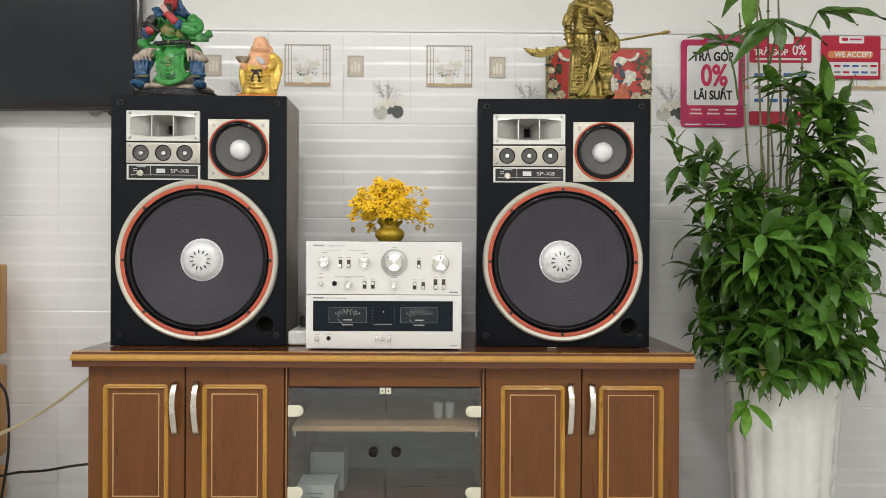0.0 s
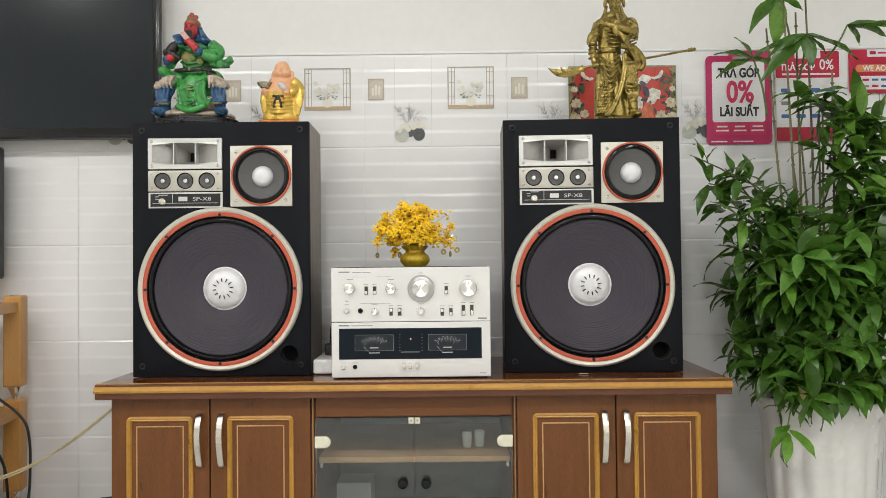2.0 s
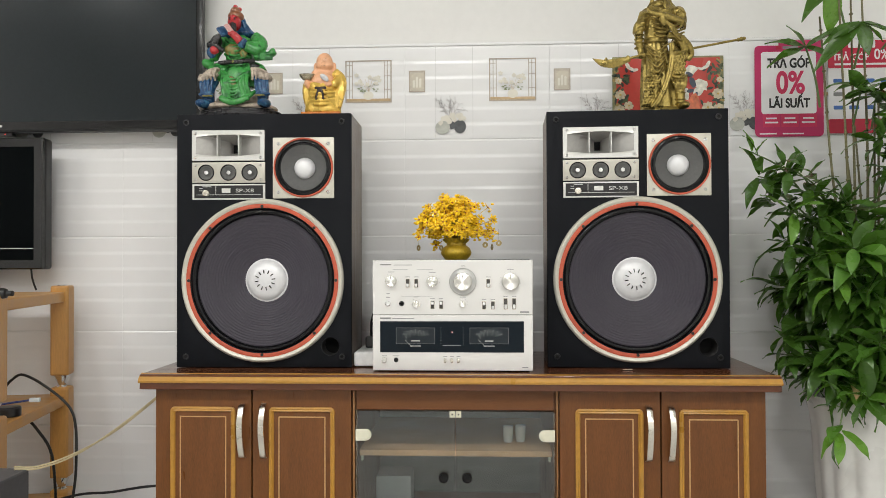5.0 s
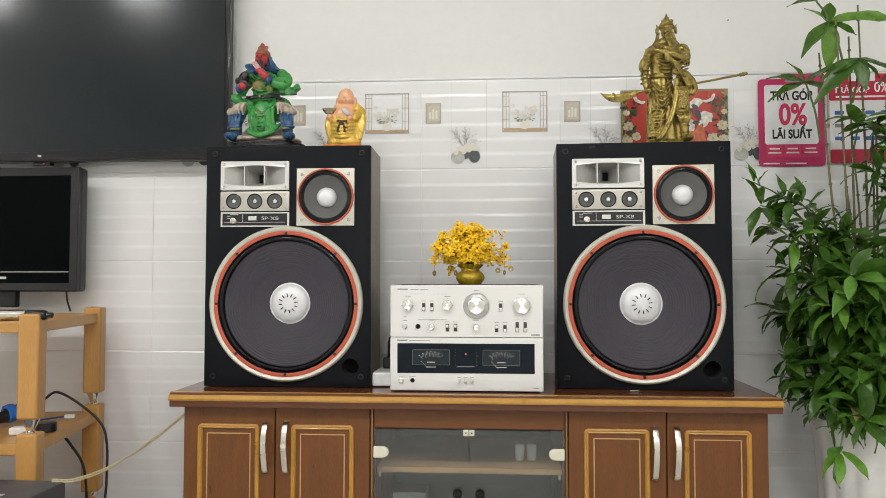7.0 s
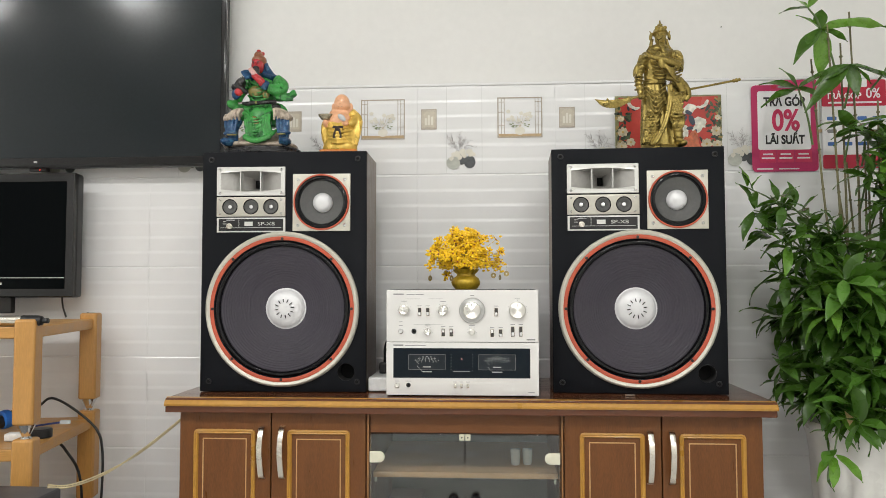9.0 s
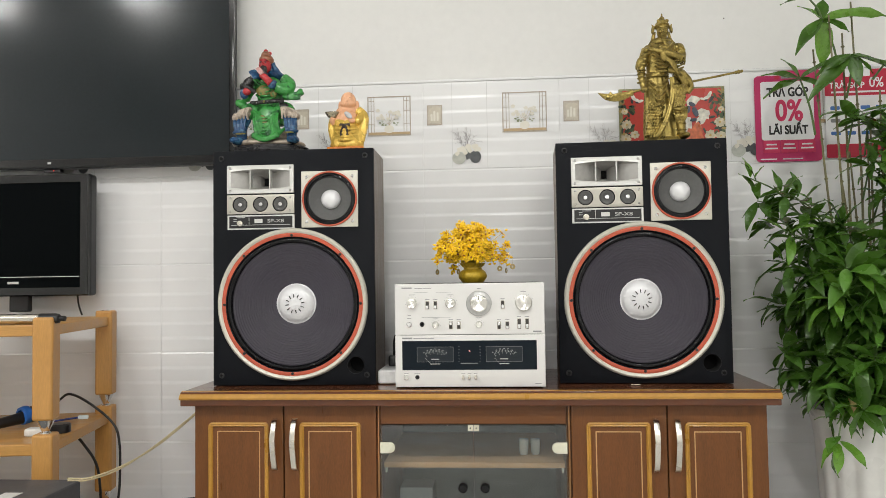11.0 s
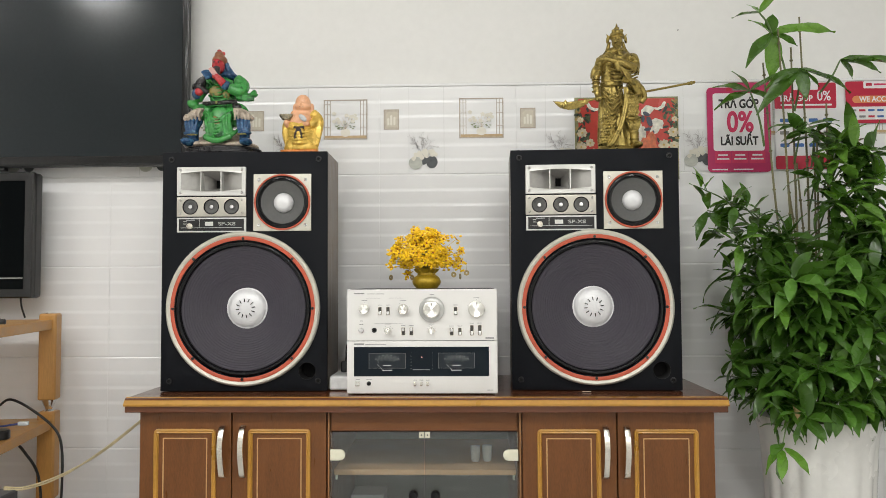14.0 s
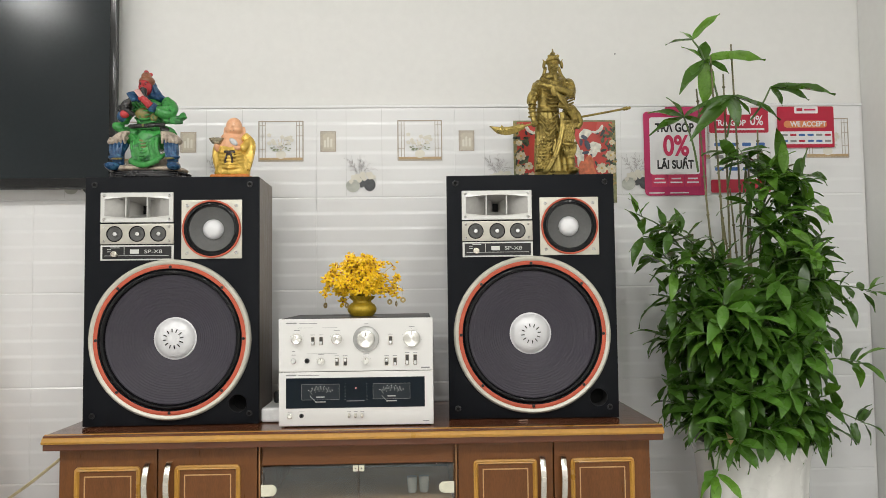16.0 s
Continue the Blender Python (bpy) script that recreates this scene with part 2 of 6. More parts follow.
# ---- low cabinet ----
CT = 0.581
cab = thing("tv_cabinet", "low brown stained wooden cabinet with ochre mouldings and glass middle doors", "cabinet", pose(0, 0, 0))
CX0, CX1, CY0, CY1, CB = -0.887, 0.684, 1.972, 2.415, 0.10
part("side_panel", boxed(CX0, CX0 + 0.02, CY0, CY1, FLOOR, 0.542, b=0.001), WOOD, cab)
part("side_panel", boxed(CX1 - 0.02, CX1, CY0, CY1, FLOOR, 0.542, b=0.001), WOOD, cab)
for dx in (-0.375, 0.152):
    part("divider", boxed(dx, dx + 0.02, CY0 - 0.006, CY1, CB, 0.541, b=0.001), WOOD, cab)
part("back_panel", boxed(CX0 + 0.02, CX1 - 0.02, CY1 - 0.012, CY1 - 0.002, CB, 0.541), mat("grey_backing", (0.30, 0.31, 0.31), 0.6, var=0.1), cab, "grey back board")
part("bottom_board", boxed(CX0 + 0.02, CX1 - 0.02, CY0, CY1 - 0.012, CB + 0.022, CB + 0.040), WOODH, cab)
part("plinth", boxed(CX0 + 0.02, CX1 - 0.02, CY0 + 0.03, CY0 + 0.05, FLOOR, CB), WOODH, cab)
part("top_rail", boxed(-0.355, 0.152, 1.956, 1.976, 0.487, 0.5418, b=0.001), WOODH, cab)
part("shelf", boxed(-0.354, 0.151, 1.992, CY1 - 0.013, 0.359, 0.374, b=0.001), mat("shelf_edge", (0.64, 0.38, 0.20), 0.45, var=0.15), cab, "pale-edged inner shelf")
top = part("top", boxed(-0.915, 0.711, 1.922, 2.424, 0.542, CT, b=0.002), WOODTOP, cab, "polished dark top")
bm = bmesh.new()
prof = [(0.0, 0.559), (-0.007, 0.560), (-0.009, 0.565), (-0.005, 0.569), (-0.004, 0.572), (0.002, 0.577), (0.012, 0.5825), (0.016, 0.5825)]
ends = [[bm.verts.new((sx, 1.922 + d, z)) for d, z in prof + [(0.016, 0.559)]] for sx in (-0.9155, 0.7115)]
for i in range(len(prof)):
    bm.faces.new((ends[0][i], ends[0][i + 1], ends[1][i + 1], ends[1][i]))
bm.faces.new(ends[0]), bm.faces.new(ends[1])
part("edge_moulding", bm, GOLDWOOD, cab, "ochre moulded edge")


def ring_moulding(x0, x1, z0, z1, y, w, profile, r=0.012):
    """A moulding round a rectangle with rounded corners: profile of (inward 0..1, outward metres)."""
    bm = bmesh.new()
    loops = []
    for u, h in profile:
        d = u * w
        loop = []
        rr = max(0.0015, r - d)
        for cx, cz, a0 in ((x1 - d - rr, z1 - d - rr, 0), (x0 + d + rr, z1 - d - rr, 90), (x0 + d + rr, z0 + d + rr, 180), (x1 - d - rr, z0 + d + rr, 270)):
            for k in range(5):
                a = radians(a0 + 22.5 * k)
                loop.append(bm.verts.new((cx + rr * math.cos(a), y - h, cz + rr * math.sin(a))))
        loops.append(loop)
    for p, q in zip(loops, loops[1:]):
        for i in range(len(p)):
            j = (i + 1) % len(p)
            bm.faces.new((p[i], p[j], q[j], q[i]))
    return bm


def wood_door(x0, x1, px0, px1, hx):
    d = part("door", boxed(x0, x1, 1.954, 1.971, CB + 0.005, 0.5405, b=0.002), WOOD, cab, "brown door with an ochre framed panel")
    part("panel_moulding", ring_moulding(px0, px1, CB + 0.068, 0.493, 1.954, 0.0135, [(0, -0.001), (0.06, 0.005), (0.3, 0.0065), (0.55, 0.004), (0.75, 0.0055), (1, -0.001)]), GOLDWOOD, d, "ochre moulding")
    part("inlay_line", ring_moulding(px0 + 0.0245, px1 - 0.0245, CB + 0.093, 0.4685, 1.954, 0.0035, [(0, -0.001), (0.1, 0.0012), (0.9, 0.0012), (1, -0.001)], r=0.002), PALEWOOD, d)
    # flat bar handle, bowed towards the viewer
    bm = bmesh.new()
    rings = []
    for k in range(25):
        u = k / 24
        z = 0.503 - 0.143 * u
        y = 1.954 - 0.010 - 0.024 * math.sin(math.pi * u) ** 0.8 - 0.003 * math.sin(2 * math.pi * u)
        if k in (0, 24):
            y = 1.9535
        w, t = 0.0075, 0.0020
        rings.append([bm.verts.new(p) for p in ((hx - w, y + 0.001, z), (hx - w + 0.001, y, z), (hx + w - 0.001, y, z), (hx + w, y + 0.001, z), (hx + w, y + t * 2, z), (hx - w, y + t * 2, z))])
    for p, q in zip(rings, rings[1:]):
        for i in range(6):
            bm.faces.new((p[i], p[(i + 1) % 6], q[(i + 1) % 6], q[i]))
    bm.faces.new(rings[0]), bm.faces.new(rings[-1])
    part("handle", bm, HANDLE, d, "bowed satin metal handle", angle=42)
    return d


wood_door(CX0 + 0.001, -0.6315, -0.846, -0.673, -0.654)
wood_door(-0.6285, -0.369, -0.585, -0.412, -0.598)
wood_door(0.166, 0.4205, 0.206, 0.378, 0.390)
wood_door(0.4235, CX1 - 0.001, 0.467, 0.640, 0.446)
PALESTRIP = mat("light_brown_strip", (0.28, 0.13, 0.045), 0.4, var=0.2)
for sx in (-0.364, 0.158):
    part("edge_strip", boxed(sx, sx + 0.004, 1.951, 1.965, CB + 0.005, 0.5415, b=0.001), PALESTRIP, cab)
SMOKED = glass("smoked_glass", (0.82, 0.86, 0.85), 0.03)
FITTING = mat("cream_plastic_fitting", (0.68, 0.66, 0.52), 0.4, var=0.06)
for x0, x1, s, kx in ((-0.358, -0.1005, -1, -0.130), (-0.0985, 0.155, 1, -0.070)):
    d = part("glass_door", boxed(x0, x1, 1.951, 1.956, CB + 0.008, 0.485, b=0.0008), SMOKED, cab, "smoked glass door")
    d.visible_shadow = False
    for hz in (0.424, 0.208):
        hx = x0 + 0.001 if s < 0 else x1 - 0.001
        bm = bmesh.new()
        box(bm, min(hx, hx - s * 0.026), max(hx, hx - s * 0.026), 1.944, 1.951, hz - 0.015, hz + 0.015, b=0.002)
        turn_shape(bm, [(0, 0.007), (0.013, 0.0065), (0.0148, 0.005), (0.015, 0)], facing(hx - s * 0.026, 1.951, hz), 24)
        part("hinge", bm, FITTING, d, "cream hinge cover")
    part("knob", turned([(0, 0.02), (0.009, 0.0195), (0.0125, 0.016), (0.013, 0.008), (0.008, 0.004), (0.008, 0)], facing(kx, 1.951, 0.318), 24), SURROUND, d, "black round knob")
    part("catch", boxed(x1 - 0.014 if s < 0 else x0, x1 if s < 0 else x0 + 0.014, 1.945, 1.951, 0.470, 0.486, b=0.001), FITTING, d)
    part("catch_dot", turned([(0, 0.001), (0.002, 0.001), (0.002, 0)], facing(x1 - 0.007 if s < 0 else x0 + 0.007, 1.945, 0.478), 12), BLACK, d)
for sx in (-0.350, 0.141):
    part("shelf_pin", boxed(sx, sx + 0.006, 1.990, 2.000, 0.346, 0.3588, b=0.001), FITTING, cab, "small cream shelf pin")
pk = thing("white_box", "small white cardboard box on the cabinet's bottom board", "box", pose(-0.30, 2.10, CB + 0.0402))
part("carton", boxed(-0.052, 0.052, -0.05, 0.05, 0, 0.055, b=0.001), mat("white_card", (0.7, 0.7, 0.68), 0.6, var=0.04), pk)
part("print_bar", boxed(-0.022, 0.022, -0.0512, -0.0505, 0.030, 0.034), GREYPRINT, pk)
part("print_bar", boxed(-0.014, 0.014, -0.0512, -0.0505, 0.020, 0.023), GREYPRINT, pk)
pk = thing("pale_box", "taller pale grey box standing behind the white box in the cabinet", "box", pose(-0.285, 2.22, CB + 0.0402))
part("carton", boxed(-0.05, 0.05, -0.05, 0.05, 0, 0.115, b=0.002), mat("grey_card", (0.5, 0.51, 0.51), 0.5, var=0.08), pk)


# two white solids on the shelf imitate pale reflections in the glass doors
REFLECTWHITE = mat("white_reflection_tone", (0.78, 0.78, 0.76), 0.25, var=0.03)
cup = solid("cup", turned([(0, 0.001), (0.010, 0), (0.0125, 0.004), (0.014, 0.030), (0.0145, 0.044), (0.0130, 0.044), (0.0115, 0.006), (0, 0.004)], None, 28), REFLECTWHITE, "small white cup shape standing in for a reflection in the glass", "cup", pose(0.040, 2.09, 0.3742), "cups on the shelf", angle=50)
copy_thing(cup, pose(0.074, 2.095, 0.3742))


# ---- loudspeakers ----
SW, SH, SD = 0.480, 0.692, 0.21


def loudspeaker(m):
    s = thing("loudspeaker", "large black loudspeaker with an orange-ringed woofer standing on the cabinet", "loudspeaker", m, "pair of loudspeakers")
    part("side_panel", boxed(-SW / 2, -SW / 2 + 0.018, 0.016, SD, 0, SH, b=0.0015), SIDEVINYL, s, "grey-brown woodgrain side")
    part("side_panel", boxed(SW / 2 - 0.018, SW / 2, 0.016, SD, 0, SH, b=0.0015), SIDEVINYL, s, "grey-brown woodgrain side")
    part("top_panel", boxed(-SW / 2 + 0.018, SW / 2 - 0.018, 0.016, SD, SH - 0.018, SH - 0.0005, b=0.001), BLACKVINYL, s)
    part("bottom_panel", boxed(-SW / 2 + 0.018, SW / 2 - 0.018, 0.016, SD, 0.0005, 0.018, b=0.001), BLACKVINYL, s)
    part("back_panel", boxed(-SW / 2 + 0.018, SW / 2 - 0.018, SD - 0.016, SD - 0.003, 0.018, SH - 0.018), BLACK, s)
    # baffle with round openings
    bm = bmesh.new()
    x0, x1, z0, z1 = -SW / 2, SW / 2, 0.0, SH
    box(bm, x0, x1, 0.0, 0.016, z0, z1, b=0.0015)
    baf = part("baffle", bm, BLACKVINYL, s, "black front baffle")
    T = SH
    holes = bmesh.new()
    drum(holes, -0.002, T - 0.4555, 0.199, seg=96)
    drum(holes, 0.1105, T - 0.1485, 0.0735)
    drum(holes, 0.183, T - 0.635, 0.0238)
    for tx in (-0.1575, -0.096, -0.0375):
        drum(holes, tx, T - 0.1605, 0.0212, seg=32)
    box(holes, -0.184, -0.009, -0.05, 0.05, T - 0.1156, T - 0.057)
    cut(baf, holes)
    # horn
    hx0, hx1, hz0, hz1 = -0.197, 0.004, T - 0.1286, T - 0.044
    horn = part("horn", ring_moulding(hx0, hx1, hz0, hz1, 0.0, 0.012, [(0, -0.001), (0.02, 0.004), (0.1, 0.005), (1, 0.005)], r=0.003), ALU, s, "silver horn tweeter plate")
    lips = {1: bmesh.new(), -1: bmesh.new()}
    ax0, ax1, az0, az1 = hx0 + 0.012, hx1 - 0.012, hz0 + 0.012, hz1 - 0.012
    xs = [ax0, ax0 + (ax1 - ax0) * 0.33, ax0 + (ax1 - ax0) * 0.66, ax1]
    # bowed mouth face
    for k in range(12):
        u0, u1 = k / 12, (k + 1) / 12
        def bow(u):
            return 0.0008 + 0.0062 * (1 - math.sin(math.pi * u))
        for za, zb, sgn in ((az1 - 0.001, az1, 1), (az0, az0 + 0.001, -1)):
            pa, pb = ax0 + (ax1 - ax0) * u0, ax0 + (ax1 - ax0) * u1
            ya, yb = -0.005, -0.005
            ea, eb = bow(u0), bow(u1)
            bm = lips[sgn]
            v = [bm.verts.new(p) for p in ((pa, ya - 0.0004, az1 if sgn > 0 else az0), (pb, yb - 0.0004, az1 if sgn > 0 else az0), (pb, yb - 0.0014, (az1 - eb) if sgn > 0 else (az0 + eb)), (pa, ya - 0.0014, (az1 - ea) if sgn > 0 else (az0 + ea)))]
            bm.faces.new(v)
    for bm in lips.values():
        part("mouth_lip", bm, ALU, horn)
    for i in (1, 2):
        part("vane", boxed(xs[i] - 0.0014, xs[i] + 0.0014, -0.0058, 0.02, az0 + 0.002, az1 - 0.002, b=0.0004), ALU, horn)
    # flared throat walls, set in a shallow box in front of the baffle face
    bm = bmesh.new()
    cxm, czm = (ax0 + ax1) / 2, (az0 + az1) / 2
    n = 10
    rows = []
    for k in range(n + 1):
        u = k / n
        f = (1 - u) ** 1.9
        hw = 0.008 + ((ax1 - ax0) / 2 - 0.008) * f
        hh = 0.012 + ((az1 - az0) / 2 - 0.012) * (1 - u) ** 0.9
        y = -0.0045 + 0.075 * u
        rows.append([bm.verts.new((cxm + a * hw, y, czm + b * hh)) for a, b in ((-1, -1), (1, -1), (1, 1), (-1, 1))])
    for p, q in zip(rows, rows[1:]):
        for i in range(4):
            bm.faces.new((p[i], p[(i + 1) % 4], q[(i + 1) % 4], q[i]))
    part("throat", bm, mat("silver_throat", (0.42, 0.41, 0.39), 0.5, metal=0.4, var=0.1) if "silver_throat" not in bpy.data.materials else bpy.data.materials["silver_throat"], horn)
    part("throat_opening", boxed(cxm - 0.008, cxm + 0.008, 0.070, 0.0715, czm - 0.012, czm + 0.012), HOLE, horn)
    def screw(x, y, z, parent, r=0.0042):
        part("screw", turned([(0.001, 0.0008), (r * 0.7, 0.0022), (r, 0.0012), (r, 0)], facing(x, y, z), 14), CHROME, parent)
    for x in (hx0 + 0.011, hx1 - 0.011):
        for z in (hz0 + 0.009, hz1 - 0.009):
            screw(x, -0.005, z, horn)
    # three small tweeters
    tz0, tz1 = T - 0.189, T - 0.132
    plate = part("tweeter_plate", boxed(hx0, hx1 + 0.001, -0.004, 0.001, tz0, tz1, b=0.0015), mat("champagne_plate", (0.5, 0.48, 0.42), 0.4, metal=0.5, var=0.05) if "champagne_plate" not in bpy.data.materials else bpy.data.materials["champagne_plate"], s, "silver plate with three small tweeters")
    holes = bmesh.new()
    for tx in (-0.1575, -0.096, -0.0375):
        drum(holes, tx, (tz0 + tz1) / 2, 0.0205, seg=32)
    cut(plate, holes)
    for tx in (-0.1575, -0.096, -0.0375):
        c = (tz0 + tz1) / 2
        tw = part("tweeter", turned([(0.0225, 0), (0.0222, 0.0015), (0.0205, 0.0018), (0.0195, -0.002)], facing(tx, -0.004, c), 36), SURROUND, plate)
        part("cone", turned([(0.0199, -0.001), (0.0165, -0.0005), (0.0075, -0.0075), (0.0, -0.0075)], facing(tx, -0.004, c), 36), CONEGREY, tw)
        part("dome", turned([(0.0082, -0.0075), (0.0078, -0.004), (0.0055, -0.0005), (0, 0.0008)], facing(tx, -0.004, c), 24), CHROME, tw)
    for x in (hx0 + 0.011, hx1 - 0.011):
        for z in (tz0 + 0.009, tz1 - 0.009):
            screw(x, -0.004, z, plate, 0.0034)
    # name and level plate
    lz0, lz1 = T - 0.2345, T - 0.192
    plate = part("level_plate", boxed(hx0 + 0.001, hx1 + 0.001, -0.003, 0.001, lz0, lz1, b=0.001), ALU, s, "silver plate with level control")
    part("black_field", boxed(hx0 + 0.007, hx1 - 0.005, -0.0042, -0.002, lz0 + 0.004, lz1 - 0.004, b=0.0003), LABEL, plate)
    part("line", boxed(hx0 + 0.013, hx1 - 0.011, -0.0048, -0.0041, lz0 + 0.0125, lz0 + 0.0137), PRINT, plate)
    part("line", boxed(hx0 + 0.066, hx0 + 0.0672, -0.0048, -0.0041, lz0 + 0.0125, lz1 - 0.005), PRINT, plate)
    part("level_knob", turned([(0, 0.007), (0.0052, 0.007), (0.0056, 0.008), (0.0078, 0.0078), (0.0086, 0.007), (0.009, 0)], facing(hx0 + 0.040, -0.0042, lz0 + 0.0175), 28), BRUSHED, plate)
    for bx0, bx1, bz in ((0.029, 0.054, 0.0345), (0.02, 0.03, 0.030), (0.02, 0.03, 0.0235)):
        part("print_bar", boxed(hx0 + bx0, hx0 + bx1, -0.0048, -0.0041, lz0 + bz, lz0 + bz + 0.0016), PRINT, plate)
    part("badge", boxed(hx0 + 0.083, hx0 + 0.107, -0.0052, -0.0041, lz0 + 0.0185, lz0 + 0.0305, b=0.0004), ALU, plate)
    letters("lettering", "SP-X8", 0.0145, PRINT, plate, hx0 + 0.1465, -0.0048, lz0 + 0.0195, width=1.4)
    # midrange
    mz0, mz1 = T - 0.232, T - 0.066
    plate = part("midrange_plate", boxed(0.026, 0.194, -0.004, 0.001, mz0, mz1, b=0.0015), CREAM, s, "pale square plate of the midrange driver")
    mx, mz = 0.1105, T - 0.1485
    cut(plate, drum(bmesh.new(), mx, mz, 0.0735, seg=64))
    part("gasket", turned([(0.0815, 0), (0.081, 0.0055), (0.0795, 0.0065), (0.0765, 0.0055), (0.0755, 0)], facing(mx, -0.004, mz), 64), ORANGE, plate)
    part("surround", turned([(0.0770, 0.004), (0.0735, 0.0075), (0.0685, 0.008), (0.064, 0.0035), (0.0625, -0.001), (0.062, -0.0015)], facing(mx, -0.004, mz), 64), SURROUND, plate)
    part("cone", turned([(0.0635, 0.0), (0.050, -0.0065), (0.0285, -0.019), (0.0, -0.019)], facing(mx, -0.004, mz), 64), CONEGREY, plate)
    part("dome", turned([(0.0287, -0.019), (0.028, -0.012), (0.0235, -0.004), (0.015, 0.001), (0, 0.003)], facing(mx, -0.004, mz), 40), DOME, plate, "silver dome")
    for x, fx in ((0.042, 1), (0.178, -1)):
        for z, fz in ((mz0 + 0.017, 1), (mz1 - 0.017, -1)):
            part("corner_rib", boxed(-0.013, 0.013, -0.0008, 0.0008, -0.0006, 0.0006), ALU, plate, m=pose(x + 0.009 * fx, -0.0044, z + 0.009 * fz, 0, 45 * fx * fz, 0))
            screw(x, -0.004, z, plate, 0.0048)
    # woofer: rings, surround, ribbed cone, dome with slots
    wx, wz = -0.002, T - 0.4555
    bz = facing(wx, 0.0, wz)
    wf = part("woofer_frame", turned([(0.2225, -0.001), (0.2225, 0.006), (0.2205, 0.0105), (0.2165, 0.0125), (0.211, 0.011), (0.2075, 0.008), (0.206, 0.0)], bz, 128), CREAM, s, "cream cast woofer ring")
    part("gasket", turned([(0.2085, 0.001), (0.2085, 0.0088), (0.2065, 0.0095), (0.2, 0.0095), (0.197, 0.008), (0.196, 0.001)], bz, 128), ORANGE, wf, "orange gasket ring")
    part("surround", turned([(0.1975, 0.0085), (0.196, 0.0085), (0.1935, 0.006), (0.191, 0.0085), (0.187, 0.0098), (0.183, 0.0085), (0.1805, 0.003), (0.179, -0.001)], bz, 128), SURROUND, wf)
    prof = [(0.1815, 0.0)]
    k = 0.178
    while k > 0.062:
        h = -0.044 + 0.044 * ((k - 0.058) / 0.12) ** 0.9
        rib = 0.0013 if k > 0.105 else 0.0006
        prof += [(k, h), (k - 0.0016, h + rib), (k - 0.0032, h)]
        k -= 0.0066
    prof += [(0.058, -0.0445), (0.0, -0.0445)]
    part("cone", turned(prof, bz, 128), CONE, wf, "ribbed grey-violet paper cone", angle=80)
    dome = part("dust_cap", turned([(0.060, 0.0006), (0.060, 0.003), (0.0575, 0.0042), (0.0565, 0.0035), (0.054, 0.008), (0.045, 0.0145), (0.03, 0.0205), (0.014, 0.0235), (0, 0.0243)], bz @ pose(0, 0, -0.0445), 64), DOME, wf, "silver dust cap with slots")
    for i in range(12):
        a = radians(30 * i + 8)
        bm = boxed(-0.0012, 0.0012, -0.005, 0.005, 0.0, 0.0016)
        part("slot", bm, HOLE, dome, m=bz @ pose(0.0235 * math.cos(a), 0.0235 * math.sin(a), 0.0222 - 0.0445, 0, 0, math.degrees(a) - 90) @ pose(0, 0, 0, -16, 0, 0))
    for i in range(8):
        a = radians(45 * i + 90)
        part("bolt", turned([(0, 0.0030), (0.0038, 0.0025), (0.0046, 0)], bz @ pose(0.2015 * math.cos(a), 0.2015 * math.sin(a), 0.0092), 10), BLACK, wf)
    # port and grille sockets
    part("port", turned([(0.0255, 0), (0.0248, 0.0022), (0.0235, 0.0008)], facing(0.183, 0.0, T - 0.635), 40), BLACK, s)
    part("port_opening", turned([(0.0237, 0.0), (0.0237, -0.05), (0, -0.05)], facing(0.183, 0.0, T - 0.635), 40), HOLE, s)
    for x in (-0.2145, 0.2145):
        for z in (T - 0.022, T - 0.663):
            sk = part("grille_socket", turned([(0.0085, 0), (0.008, 0.003), (0.0055, 0.0034), (0.0045, 0.001)], facing(x, 0.0, z), 20), BLACK, s)
            part("socket_opening", turned([(0.0048, 0.0014), (0, 0.0014)], facing(x, 0.0, z), 16), HOLE, sk)
    return s


spk = loudspeaker(pose(-0.6245, 2.041, CT + 0.002, 0, 0, 1.0))
spk2 = copy_thing(spk, pose(0.387, 2.054, CT + 0.002, 0, 0, -2.0))


# ---- tiled dado ----
TW, TH, TX, TOPZ = 0.466, 0.3085, -0.275, 1.566


def tile_mesh(name, h, bands, amp, first=0.0):
    """One glazed tile with soft horizontal ribs, its lower left corner at the origin, front towards -y."""
    bm = bmesh.new()
    w = TW - 0.0005
    prof = [(0.006, 0.0), (0.0, 0.0), (-0.0006, 0.0012)]
    n = 10
    band = h / bands
    for k in range(bands):
        for i in range(n + (k == bands - 1)):
            s = i / n
            z = min(max(k * band + s * band, 0.0012), h - 0.0012)
            prof.append((-0.0006 - amp * (s if s < 0.9 else 0.9 * (1 - ((s - 0.9) / 0.1) ** 2)), z))
    prof += [(0.0, h), (0.006, h)]
    cols = [(0.0, 0.0005), (0.0005, 0.0), (w - 0.0005, 0.0), (w, 0.0005)]
    grid = [[bm.verts.new((x, y + dy, z)) for x, dy in cols] for y, z in prof]
    for p, q in zip(grid, grid[1:]):
        for i in range(3):
            bm.faces.new((p[i], p[i + 1], q[i + 1], q[i]))
    return mesh_of(name, bm, TILE, angle=20)


def under(ob, parent, m):
    ob.parent = parent
    ob.matrix_basis = m
    return ob


